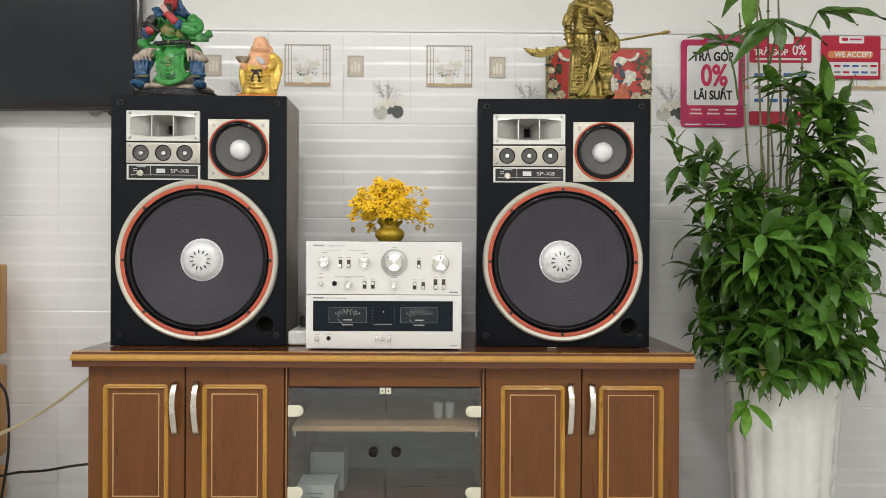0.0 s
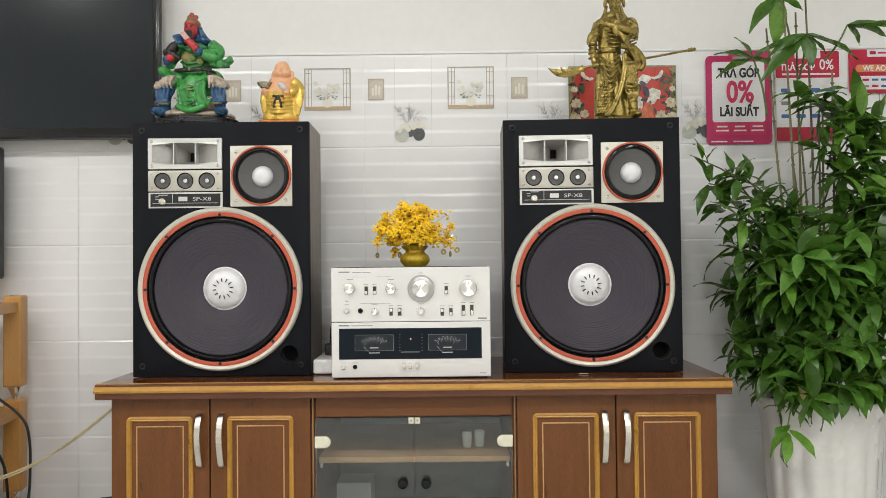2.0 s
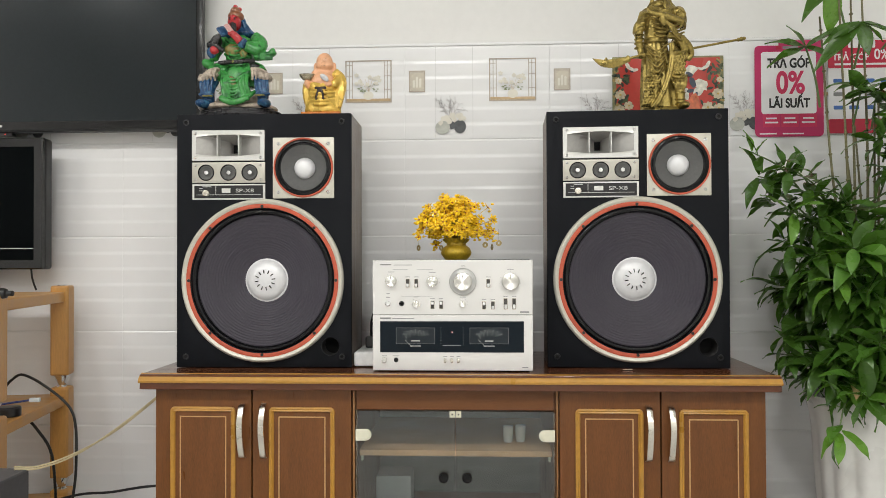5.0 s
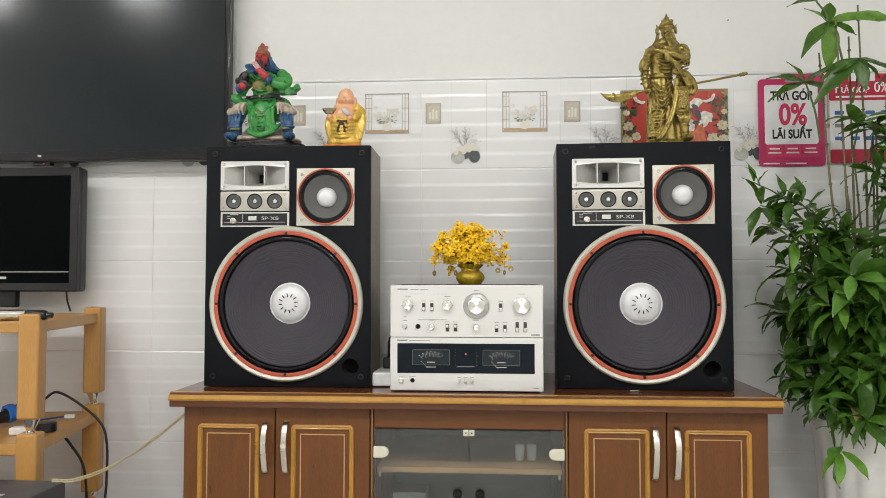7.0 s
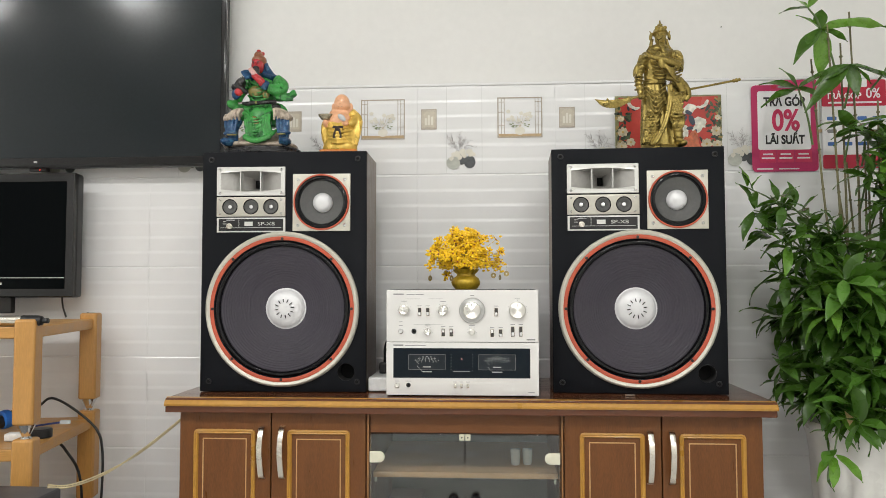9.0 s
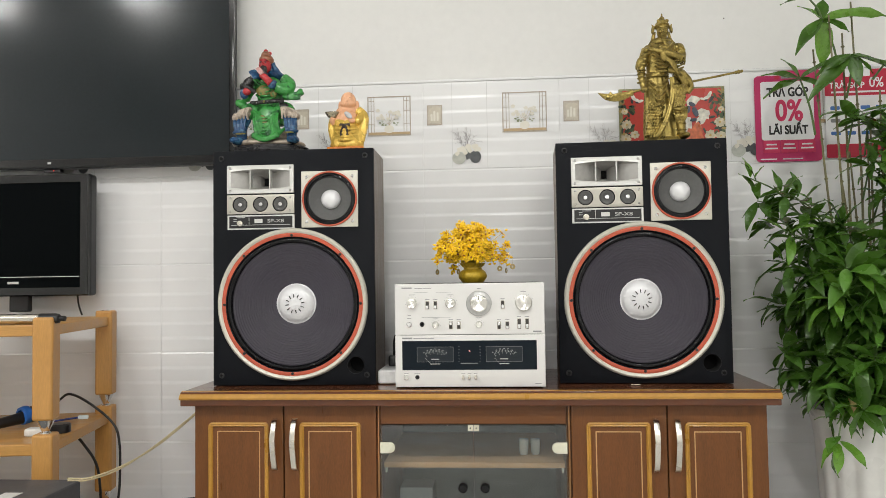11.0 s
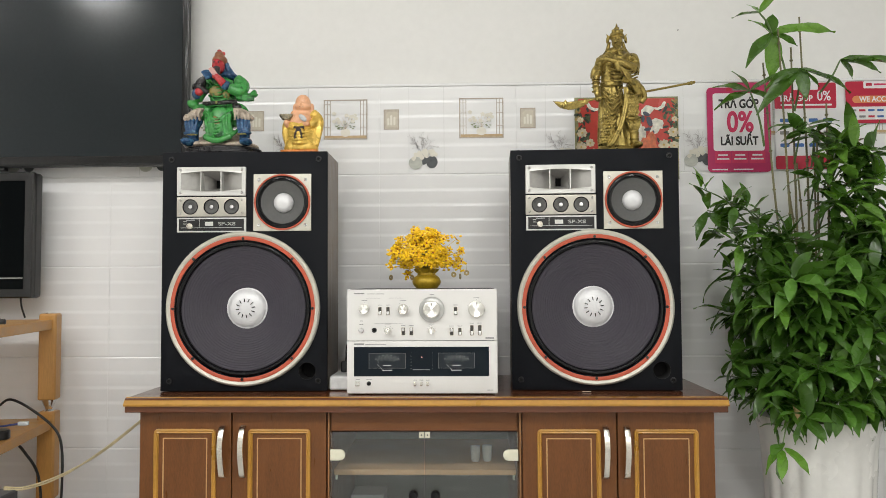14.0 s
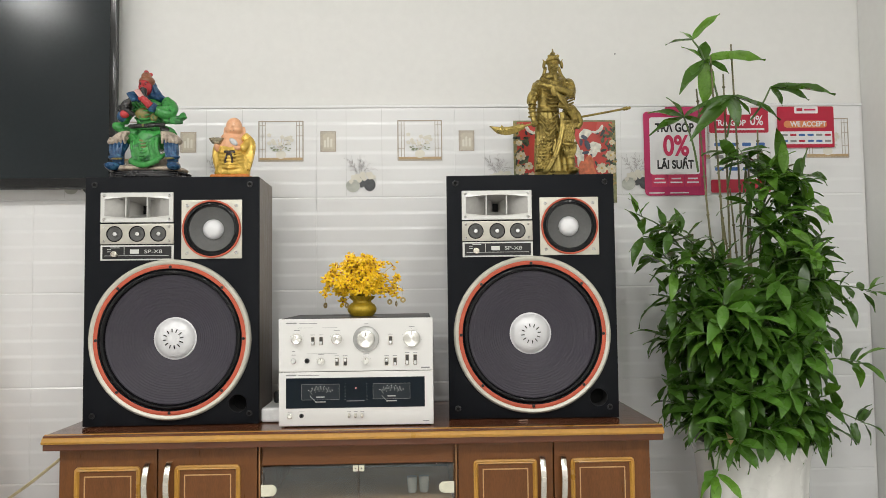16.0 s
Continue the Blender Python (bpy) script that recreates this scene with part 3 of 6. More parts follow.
part("grout_bed", boxed(-3.0, EAST - 0.002, WALL + 0.0014, WALL + 0.0079, FLOOR, TOPZ - 0.002), GROUT, wall_north)
plain, deco = tile_mesh("tile", TH - 0.0009, 6, 0.0018), tile_mesh("border_tile", TOPZ - 1.2645, 6, 0.0014)
for k in range(-5, 4):
    for z in (0.0285, 0.337, 0.6455, 0.954):
        under(new("tile", plain), wall_north, pose(TX + TW * k, WALL, z))
GREIGE = mat("greige_print", (0.44, 0.38, 0.31), 0.4, var=0.2, bump=0)
OCHREPRINT = mat("ochre_print", (0.5, 0.36, 0.2), 0.4, var=0.2, bump=0)
LEAFPRINT = mat("sage_print", (0.25, 0.29, 0.17), 0.4, var=0.3, bump=0)
WHITEPRINT = mat("white_print", (0.74, 0.71, 0.62), 0.3, var=0.05, bump=0)
DARKPRINT = mat("charcoal_print", (0.07, 0.075, 0.08), 0.4, var=0.3, bump=0)
TWIGPRINT = mat("twig_print", (0.36, 0.33, 0.33), 0.5, var=0.2, bump=0)
RND = random.Random(7)


def disc(bm, x, z, rx, rz, y, seg=14, wob=0.0, rnd=RND):
    c = bm.verts.new((x, y, z))
    ring = []
    for i in range(seg):
        k = 1 + wob * (rnd.random() - 0.5)
        ring.append(bm.verts.new((x + rx * k * math.cos(2 * math.pi * i / seg), y, z + rz * k * math.sin(2 * math.pi * i / seg))))
    for i in range(seg):
        bm.faces.new((c, ring[i], ring[(i + 1) % seg]))


def quad(bm, x0, x1, z0, z1, y):
    bm.faces.new([bm.verts.new(p) for p in ((x0, y, z0), (x1, y, z0), (x1, y, z1), (x0, y, z1))])


def frame_lines(bm, x0, x1, z0, z1, w, y):
    quad(bm, x0, x1, z0, z0 + w, y), quad(bm, x0, x1, z1 - w, z1, y)
    quad(bm, x0, x0 + w, z0 + w, z1 - w, y), quad(bm, x1 - w, x1, z0 + w, z1 - w, y)


Z0 = 1.2635
Y1 = -0.0028
prints = {}
# small framed still life, strip with vases, window with orchids
bm = bmesh.new()
frame_lines(bm, 0.013, 0.066, 1.416 - Z0, 1.486 - Z0, 0.004, Y1)
frame_lines(bm, 0.019, 0.060, 1.422 - Z0, 1.480 - Z0, 0.0012, Y1 - 0.0004)
frame_lines(bm, 0.272, 0.423, 1.384 - Z0, 1.522 - Z0, 0.0038, Y1)
for x in (0.284, 0.294, 0.398, 0.408):
    quad(bm, x, x + 0.0022, 1.392 - Z0, 1.518 - Z0, Y1 - 0.0003)
for x0, x1 in ((0.276, 0.296), (0.398, 0.419)):
    for z in (1.425, 1.47, 1.505):
        quad(bm, x0, x1, z - Z0, z + 0.0016 - Z0, Y1 - 0.0006)
prints["frame_print"] = (bm, GREIGE)
bm = bmesh.new()
quad(bm, 0.017, 0.062, 1.420 - Z0, 1.482 - Z0, Y1 + 0.0003)
prints["cream_field"] = (bm, mat("cream_print", (0.58, 0.53, 0.43), 0.3, var=0.1, bump=0))
bm = bmesh.new()
for x, h in ((0.029, 0.02), (0.039, 0.03), (0.050, 0.025)):
    quad(bm, x - 0.0035, x + 0.0035, 1.431 - Z0, 1.431 + h - Z0, Y1 - 0.0006)
    disc(bm, x, 1.431 + h - Z0, 0.004, 0.005, Y1 - 0.0009, 8)
disc(bm, 0.3475, 1.407 - Z0, 0.017, 0.014, Y1 - 0.0012, 18)
for i in range(11):
    ox, oz = 0.3475 + RND.uniform(-0.040, 0.040), 1.452 - Z0 + RND.uniform(-0.016, 0.022)
    for k in range(5):
        a = radians(72 * k + 18)
        disc(bm, ox + 0.0042 * math.cos(a), oz + 0.0038 * math.sin(a), 0.0036, 0.0032, Y1 - 0.0018 - 0.0001 * i - 0.00001 * k, 7, 0.3)
for i in range(16):
    disc(bm, 0.150 + RND.uniform(-0.036, 0.042), 1.325 - Z0 + RND.uniform(-0.010, 0.016), 0.009, 0.008, Y1 - 0.0026 - 0.0001 * i, 8, 0.5)
prints["white_print"] = (bm, WHITEPRINT)
bm = bmesh.new()
quad(bm, 0.2762, 0.4192, 1.388 - Z0, 1.397 - Z0, Y1 - 0.0007)
for x in (0.322, 0.338, 0.349, 0.360, 0.372):
    tube(bm, [Vector((0.3475, Y1 - 0.0008, 1.420 - Z0)), Vector(((x + 0.3475) / 2, Y1 - 0.0008, 1.437 - Z0)), Vector((x, Y1 - 0.0008, 1.460 - Z0))], 0.0006, 3, flat=0.3)
prints["sill_print"] = (bm, OCHREPRINT)
bm = bmesh.new()
for i in range(18):
    disc(bm, 0.3475 + RND.uniform(-0.032, 0.032), 1.432 - Z0 + RND.uniform(-0.012, 0.014), 0.0042, 0.0018, Y1 - 0.0009 - 0.00005 * i, 7, 0.4)
prints["leaf_print"] = (bm, LEAFPRINT)
bm = bmesh.new()
disc(bm, 0.178, 1.303 - Z0, 0.0195, 0.0215, Y1 - 0.0015, 22)
disc(bm, 0.150, 1.312 - Z0, 0.014, 0.018, Y1 - 0.0008, 18)
prints["vase_print"] = (bm, DARKPRINT)
bm = bmesh.new()
disc(bm, 0.122, 1.300 - Z0, 0.0235, 0.0215, Y1 - 0.0022, 22)
prints["pale_vase_print"] = (bm, mat("celadon_print", (0.47, 0.48, 0.43), 0.3, var=0.15, bump=0))
bm = bmesh.new()
n_ = 0
for i in range(9):
    a = radians(40 + 12.5 * i + RND.uniform(-5, 5))
    l = RND.uniform(0.050, 0.068)
    x, z = 0.145 + RND.uniform(-0.006, 0.006), 1.330 - Z0
    line = [Vector((x, 0, z))]
    for k in range(5):
        a += radians(RND.uniform(-14, 14))
        line.append(line[-1] + Vector((math.cos(a), 0, math.sin(a))) * l / 5)
    runs = [line]
    for k in (2, 3, 3, 4, 4, 5):
        side = a + radians(RND.choice((-1, 1)) * RND.uniform(25, 60))
        p = line[k]
        q = p + Vector((math.cos(side), 0, math.sin(side))) * RND.uniform(0.010, 0.020)
        runs.append([p, p.lerp(q, 0.5) + Vector((RND.uniform(-0.0015, 0.0015), 0, 0.001)), q])
    for run in runs:
        n_ += 1
        tube(bm, [p + Vector((0, Y1 - 0.0004 - 0.00002 * n_, 0)) for p in run], 0.0008, 3, 0.0004, flat=0.3)
prints["twig_print"] = (bm, TWIGPRINT)
bm = bmesh.new()
for x in (0.099, 0.219):
    quad(bm, x, x + 0.0012, 0.004, TOPZ - 1.2645 - 0.004, Y1)
prints["strip_line"] = (bm, mat("pale_line", (0.62, 0.62, 0.61), 0.3, bump=0))
prints = {n: (mesh_of(n, b, m_, smooth=False), m_) for n, (b, m_) in prints.items()}
for k in range(-5, 4):
    t = under(new("border_tile", deco), wall_north, pose(TX + TW * k, WALL, Z0))
    t["label"] = "border tile with printed window and vase motifs"
    for n, (me, _) in prints.items():
        under(new(n, me), t, Matrix())
part("tile_cap", boxed(-3.0, EAST - 0.001, WALL - 0.0055, WALL + 0.0078, TOPZ - 0.002, TOPZ + 0.008, b=0.0035), TILE, wall_north, "rounded white tile edge")

# ---- wall television ----
GLOSSBLACK = mat("gloss_black_plastic", (0.010, 0.010, 0.011), 0.12, var=0.1, bump=0, rvar=0.03)
SCREEN = mat("dark_screen", (0.016, 0.021, 0.024), 0.16, var=0.08, scale=3, bump=0, rvar=0.03, spec=0.36)
SCREEN2 = mat("black_screen", (0.003, 0.004, 0.0045), 0.30, var=0.08, scale=3, bump=0, rvar=0.03, spec=0.02)
tv = thing("television", "large black flat television hanging on the wall, switched off", "television", pose(-0.913, 2.36, 1.288))
part("housing", boxed(-1.23, 0, 0.006, 0.022, 0, 0.735, b=0.004), BLACK, tv)
part("back_cover", boxed(-1.1, -0.13, 0.0225, 0.0575, 0.08, 0.62, b=0.012), BLACK, tv)
part("bezel", ring_moulding(-1.23, 0, 0.0, 0.735, 0.006, 0.024, [(0, -0.001), (0.05, 0.008), (0.25, 0.0105), (0.8, 0.0095), (1, 0.004)], r=0.006), GLOSSBLACK, tv, "glossy black bezel")
part("lower_strip", boxed(-1.222, -0.008, -0.0065, 0.004, 0.006, 0.035, b=0.003), GLOSSBLACK, tv)
part("screen", boxed(-1.208, -0.022, 0.0012, 0.007, 0.022, 0.713), SCREEN, tv, "dark reflecting screen")
part("maker_mark", boxed(-0.667, -0.655, -0.0074, -0.0064, 0.017, 0.024), PRINT, tv)
part("wall_bracket", boxed(-0.8, -0.4, 0.058, 0.075, 0.2, 0.5), BLACK, tv)
part("standby_light", turned([(0, 0.001), (0.0022, 0.001), (0.0022, 0)], facing(-0.652, 0.006, -0.004), 10), glow("red_led", (1, 0.05, 0.03), 3), tv, "red standby light")
part("sensor", boxed(-0.69, -0.63, 0.005, 0.03, -0.010, 0.001, b=0.002), BLACK, tv)

# ---- wooden audio rack with screen and small things ----
BEECH = mat("beech_wood", (0.49, 0.250, 0.066), 0.42, var=0.16, scale=4, fine=45, stretch=(8, 8, 1), bump=0.05, coat=0.15)
BEECHH = mat("beech_shelf", (0.49, 0.255, 0.068), 0.42, var=0.16, scale=4, fine=45, stretch=(1, 8, 8), bump=0.05, coat=0.15)
rack_at = pose(-1.243, 1.85, FLOOR, 0, 0, 10)
rack = thing("audio_rack", "pale beech three-tier audio rack on metal cone feet", "rack", rack_at)
for px, py in ((-0.055, 0), (-0.055, 0.47), (-0.66, 0), (-0.66, 0.47)):
    for z0, z1 in ((0.495, 0.777), (0.175, 0.458), (0.035, 0.138)):
        post = part("post", boxed(px, px + 0.055, py, py + 0.055, z0, z1, b=0.007, seg=3), BEECH, rack)
        part("cone_foot", turned([(0, -0.036), (0.009, -0.035), (0.012, -0.028), (0.023, -0.004), (0.024, 0.0), (0, 0.0)], pose(px + 0.0275, py + 0.0275, z0 + 0.001), 24), CHROME, post, "turned metal cone")
        part("cone_seat", turned([(0, 0.003), (0.013, 0.003), (0.015, 0.0), (0, 0)], pose(px + 0.0275, py + 0.0275, z1 - 0.0005), 20), CHROME, post)
for z in (0.757, 0.432, 0.120):
    part("shelf", boxed(-0.648, -0.012, 0.012, 0.515, z - 0.032, z, b=0.004), BEECHH, rack)
mon = thing("monitor", "black flat monitor standing on the rack's top shelf", "monitor", pose(-1.401, 2.3, 0.848) @ Matrix.Diagonal((1, 1, 1.01, 1)))
part("housing", boxed(-0.53, -0.001, 0.0125, 0.06, 0, 0.411, b=0.010, seg=3), BLACK, mon)
part("bezel", ring_moulding(-0.53, 0, 0.0, 0.411, 0.012, 0.032, [(0, -0.002), (0.04, 0.010), (0.15, 0.013), (0.9, 0.011), (1, 0.004)], r=0.006), GLOSSBLACK, mon)
part("chin", boxed(-0.5, -0.03, 0.001, 0.012, 0.028, 0.066, b=0.002), SCREEN2, mon)
part("trim_line", boxed(-0.5, -0.032, -0.0008, 0.004, 0.064, 0.0665), ALU, mon)
part("screen", boxed(-0.5, -0.03, 0.005, 0.012, 0.06, 0.383), SCREEN2, mon)
part("maker_mark", boxed(-0.285, -0.245, -0.0005, 0.002, 0.042, 0.05), PRINT, mon)
part("neck", boxed(-0.3, -0.23, 0.03, 0.055, -0.052, 0.06, b=0.005), BLACK, mon)
part("foot", turned([(0, 0.010), (0.08, 0.008), (0.105, 0.002), (0.107, 0), (0, 0)], pose(-0.265, 0.0, -0.0690), 40), BLACK, mon)
part("signal_cable", rod([(-0.055, 0.03, 0.01), (-0.053, 0.035, -0.03), (-0.05, 0.05, -0.065)], 0.003), BLACK, mon)
mic = thing("silver_microphone", "silver tube microphone with a black end lying on the rack", "microphone", rack_at @ pose(-0.095, 0.035, 0.7725, 0, 0, -8))
part("body", turned([(0, -0.12), (0.0125, -0.119), (0.0135, -0.10), (0.0135, 0.055), (0, 0.055)], pose(0, 0, 0, 0, 90, 0), 24), BRUSHED, mic)
part("end_cap", turned([(0, 0.052), (0.0145, 0.052), (0.0145, 0.095), (0.012, 0.105), (0.007, 0.108), (0.007, 0.122), (0, 0.123)], pose(0, 0, 0, 0, 90, 0), 24), BLACK, mic, "black end")
mic = thing("handheld_microphone", "black handheld microphone with a blue collar on the rack", "microphone", rack_at @ pose(-0.19, 0.27, 0.463, 0, 0, 58))
part("handle", turned([(0, -0.2), (0.011, -0.198), (0.017, -0.03), (0.019, 0.0), (0, 0.0)], pose(0, 0, 0.0, 0, 86, 0), 24), BLACK, mic)
part("collar", turned([(0.018, -0.012), (0.027, -0.010), (0.029, 0.0), (0.027, 0.012), (0.018, 0.014)], pose(0, 0, 0.006, 0, 86, 0), 10), mat("blue_rubber", (0.02, 0.15, 0.55), 0.5), mic, "blue rubber collar")
part("head", turned([(0.018, 0.012), (0.024, 0.025), (0.026, 0.04), (0.022, 0.06), (0.012, 0.07), (0, 0.073)], pose(0, 0, 0.004, 0, 86, 0), 24), mat("mesh_grille", (0.08, 0.08, 0.08), 0.5, metal=0.7, fine=400, bump=0.8), mic)
puck = solid("round_case", turned([(0, 0.026), (0.026, 0.0255), (0.029, 0.022), (0.029, 0.002), (0.027, 0), (0, 0)], pose(0, 0, 0), 32), BLACK, "small round black case on the rack's lower shelf", "case", rack_at @ pose(-0.045, 0.17, 0.433))
solid("power_adapter", boxed(-0.025, 0.025, -0.018, 0.018, 0, 0.022, b=0.005), mat("white_plastic", (0.75, 0.75, 0.73), 0.4), "small white plastic adapter on the rack", "adapter", rack_at @ pose(-0.098, 0.13, 0.433))
usb = thing("usb_cable", "dark blue usb cable with a silver plug lying on the rack", "cable", rack_at @ pose(0, 0, 0.433))
part("cord", rod([(-0.085, 0.15, 0.030), (-0.05, 0.17, 0.034), (-0.005, 0.20, 0.036)], 0.0028), mat("navy_cord", (0.02, 0.03, 0.14), 0.5), usb)
part("plug", boxed(-0.006, 0.022, 0.195, 0.207, 0.031, 0.042, b=0.002), mat("pale_plug", (0.6, 0.65, 0.66), 0.35, metal=0.3), usb)
sub = thing("grey_box", "dark grey flat box standing in front of the rack", "box", pose(-1.13, 1.8, 0.372))
part("casing", boxed(-0.55, 0, -0.35, 0, -0.352, 0, b=0.006), mat("dark_grey_paint", (0.07, 0.072, 0.078), 0.5, var=0.15, bump=0.1), sub)
part("white_sticker", boxed(-0.12, -0.075, -0.24, -0.13, 0.0, 0.001), PRINT, sub)
cable = lambda n, pts, r, m_, lab: solid(n, rod(pts, r), m_, lab, "cable")
CORD = mat("black_cord", (0.01, 0.01, 0.01), 0.45, bump=0.05)
cable("power_cable", [(-1.47, 2.22, 0.49), (-1.434, 2.2, 0.519), (-1.399, 2.2, 0.535), (-1.331, 2.2, 0.502), (-1.258, 2.2, 0.442), (-1.237, 2.2, 0.381), (-1.235, 2.2, 0.283), (-1.241, 2.2, 0.20), (-1.27, 2.2, FLOOR + 0.005)], 0.004, CORD, "black power cable looping down behind the rack")
cable("signal_cable", [(-1.36, 2.15, 0.42), (-1.325, 2.15, 0.385), (-1.28, 2.15, 0.31), (-1.27, 2.16, 0.15), (-1.25, 2.17, FLOOR + 0.005)], 0.004, CORD, "black cable hanging under the rack's shelf")
wire = thing("speaker_wire", "pale yellow twin wire from the cabinet to the grey box", "cable")
YELLOWCORD = mat("pale_yellow_cord", (0.62, 0.53, 0.33), 0.5)
for off in (0.0, 0.005):
    part("strand", rod([(-0.95, 2.34, 0.535 - off), (-0.995, 2.2, 0.469 - off), (-1.064, 2.1, 0.400 - off), (-1.096, 1.95, 0.366 + off), (-1.118, 1.82, 0.366 + off), (-1.15, 1.77, 0.377 + off)], 0.0024), YELLOWCORD, wire)
cable("floor_cable", [(-0.86, 2.35, 0.175), (-1.05, 2.3, 0.178), (-1.18, 2.3, 0.158), (-1.30, 2.3, 0.145), (-1.45, 2.25, 0.10), (-1.5, 2.2, FLOOR + 0.005)], 0.004, CORD, "black cable sagging along the wall")

# ---- amplifiers ----
FACE = mat("silver_white_panel", (0.76, 0.75, 0.73), 0.40, metal=0.25, var=0.02, scale=3, fine=220, stretch=(1, 1, 12), bump=0.02)
KNOB = mat("satin_knob", (0.72, 0.71, 0.67), 0.25, metal=1.0, var=0.08, fine=150, bump=0.03)
AX, AY, C = -0.317, 1.982, 0.000561
AW = 0.419
SWITCHDARK = mat("switch_slot", (0.05, 0.045, 0.04), 0.5, bump=0)


def amp_case(name, label, z, h):
    a = thing(name, label, "amplifier", pose(AX, AY, z))
    part("case", boxed(0.006, AW - 0.006, 0.008, 0.33, 0.004, h + (0.0015 if "pre" in name else -0.003), b=0.002), mat("dark_case", (0.03, 0.03, 0.032), 0.45, bump=0.2) if "dark_case" not in bpy.data.materials else bpy.data.materials["dark_case"], a, "dark metal case")
    part("front_panel", boxed(0, AW, 0, 0.009, 0, h, b=0.0015), FACE, a, "silver front panel")
    return a


PZ, PH = 0.7305, 0.1425
power = amp_case("power_amplifier", "silver power amplifier with two meters in a dark window", CT + 0.0035, PZ - CT - 0.005)
for fx in (0.05, AW - 0.05):
    for fy in (0.05, 0.28):
        part("foot", turned([(0.018, -0.0033), (0.018, 0.006), (0, 0.006)], pose(fx, fy, 0), 20), BLACK, power)
pre = amp_case("preamplifier", "silver preamplifier with knobs and switches on the power amplifier", PZ, PH)
for fx in (0.05, AW - 0.05):
    for fy in (0.05, 0.28):
        part("foot", turned([(0.015, -0.0014), (0.015, 0.006), (0, 0.006)], pose(fx, fy, 0), 20), BLACK, pre)


def at(cx, cy, a="pre"):
    """Panel place of a control, from its counts across and down."""
    return (cx - 30) * C, (PH - (cy - 345) * C if a == "pre" else (PZ - CT - 0.005) - (cy - 602) * C)


def knob(cx, cy, r, length=0.016, skirt=0.0, label=""):
    x, z = at(cx, cy)
    r *= C
    # turned grooves on the face catch the light as a bow-tie
    prof = [(0, length)]
    n = 9
    for i in range(n):
        c = r * 0.86 * (i + 0.5) / n
        prof += [(c, length - 0.42 * r * 0.43 / n), (r * 0.86 * (i + 1) / n, length)]
    prof += [(r * 0.93, length - 0.0008), (r, length - 0.003), (r, 0.0), (0, 0)]
    if skirt:
        s = skirt * C
        part("knob_skirt", turned([(0, 0.007), (s * 0.70, 0.007)] + [(s * (0.70 + 0.06 * j + 0.03 * i), 0.007 - 0.0007 * i) for j in range(4) for i in (1, 0)] + [(s * 0.96, 0.007), (s, 0.0055), (s, 0)], facing(x, 0, z), 64), mat("grey_skirt", (0.50, 0.50, 0.49), 0.35, metal=0.9) if "grey_skirt" not in bpy.data.materials else bpy.data.materials["grey_skirt"], pre, "grey volume skirt")
    k = part("knob", turned(prof, facing(x, 0, z), 48), KNOB, pre, label, angle=12)
    part("pointer", boxed(-0.0006, 0.0006, -0.0004, 0.0004, r * 0.35, r * 0.85), SWITCHDARK, k, m=pose(x, -length, z))
    for j in range(-4, 5):
        a = radians(90 + j * 33)
        rr = max(r, skirt * C) + 0.004
        if skirt == 0 and abs(j) < 4:
            part("tick", turned([(0, 0.0004), (0.0007, 0.0004), (0.0007, 0)], facing(x + rr * math.cos(a), 0, z + rr * math.sin(a)), 6), GREYPRINT, pre)


def toggle(cx, cy, h=40, w=20, up=False):
    x, z = at(cx, cy)
    w, h = w * C / 2, h * C / 2
    s = part("switch_slot", ring_moulding(x - w, x + w, z - h, z + h, 0, 0.0014, [(0, 0), (0.1, 0.0012), (0.9, 0.0012), (1, 0.0)], r=0.001), BRUSHED, pre)
    part("slot_field", boxed(x - w + 0.001, x + w - 0.001, -0.0006, 0.0, z - h + 0.001, z + h - 0.001), SWITCHDARK, s)
    o = h * 0.42 * (1 if up else -1)
    part("lever", boxed(x - w * 0.62, x + w * 0.62, -0.009, 0, z + o - h * 0.38, z + o + h * 0.38, b=0.0012), CHROME, s)
    part("print_bar", boxed(x - 0.006, x + 0.006, -0.0004, 0.0002, z + h + 0.004, z + h + 0.0055), GREYPRINT, pre)


for cx, cy, r in ((118, 441, 26), (311, 443, 26), (674, 445, 41), (235, 549, 17), (452, 549, 16)):
    knob(cx, cy, r)
    x, z = at(cx, cy)
    part("print_bar", boxed(x - 0.008, x + 0.008, -0.0004, 0.0002, z + r * C + 0.008, z + r * C + 0.0095), GREYPRINT, pre)
knob(453, 445, 43, 0.02, 63, "large volume knob")
for cx, cy, h, up in ((195, 452, 42, False), (235, 452, 42, False), (571, 453, 42, False), (311, 553, 40, True), (351, 553, 40, True), (551, 556, 40, True), (592, 556, 40, False), (651, 549, 54, False), (690, 549, 54, False)):
    toggle(cx, cy, h, up=up)
x, z = at(102, 547)
part("power_button", turned([(0, 0.006), (0.006, 0.006), (0.007, 0.005), (0.0072, 0)], facing(x, 0, z), 24), CHROME, pre)
x, z = at(167, 547)
jk = part("headphone_jack", turned([(0.0068, 0), (0.0068, 0.0025), (0.0042, 0.003), (0.004, 0.0005)], facing(x, 0, z), 24), BLACK, pre)
part("jack_opening", turned([(0.0041, 0.0008), (0, 0.0008)], facing(x, 0, z), 16), HOLE, jk)
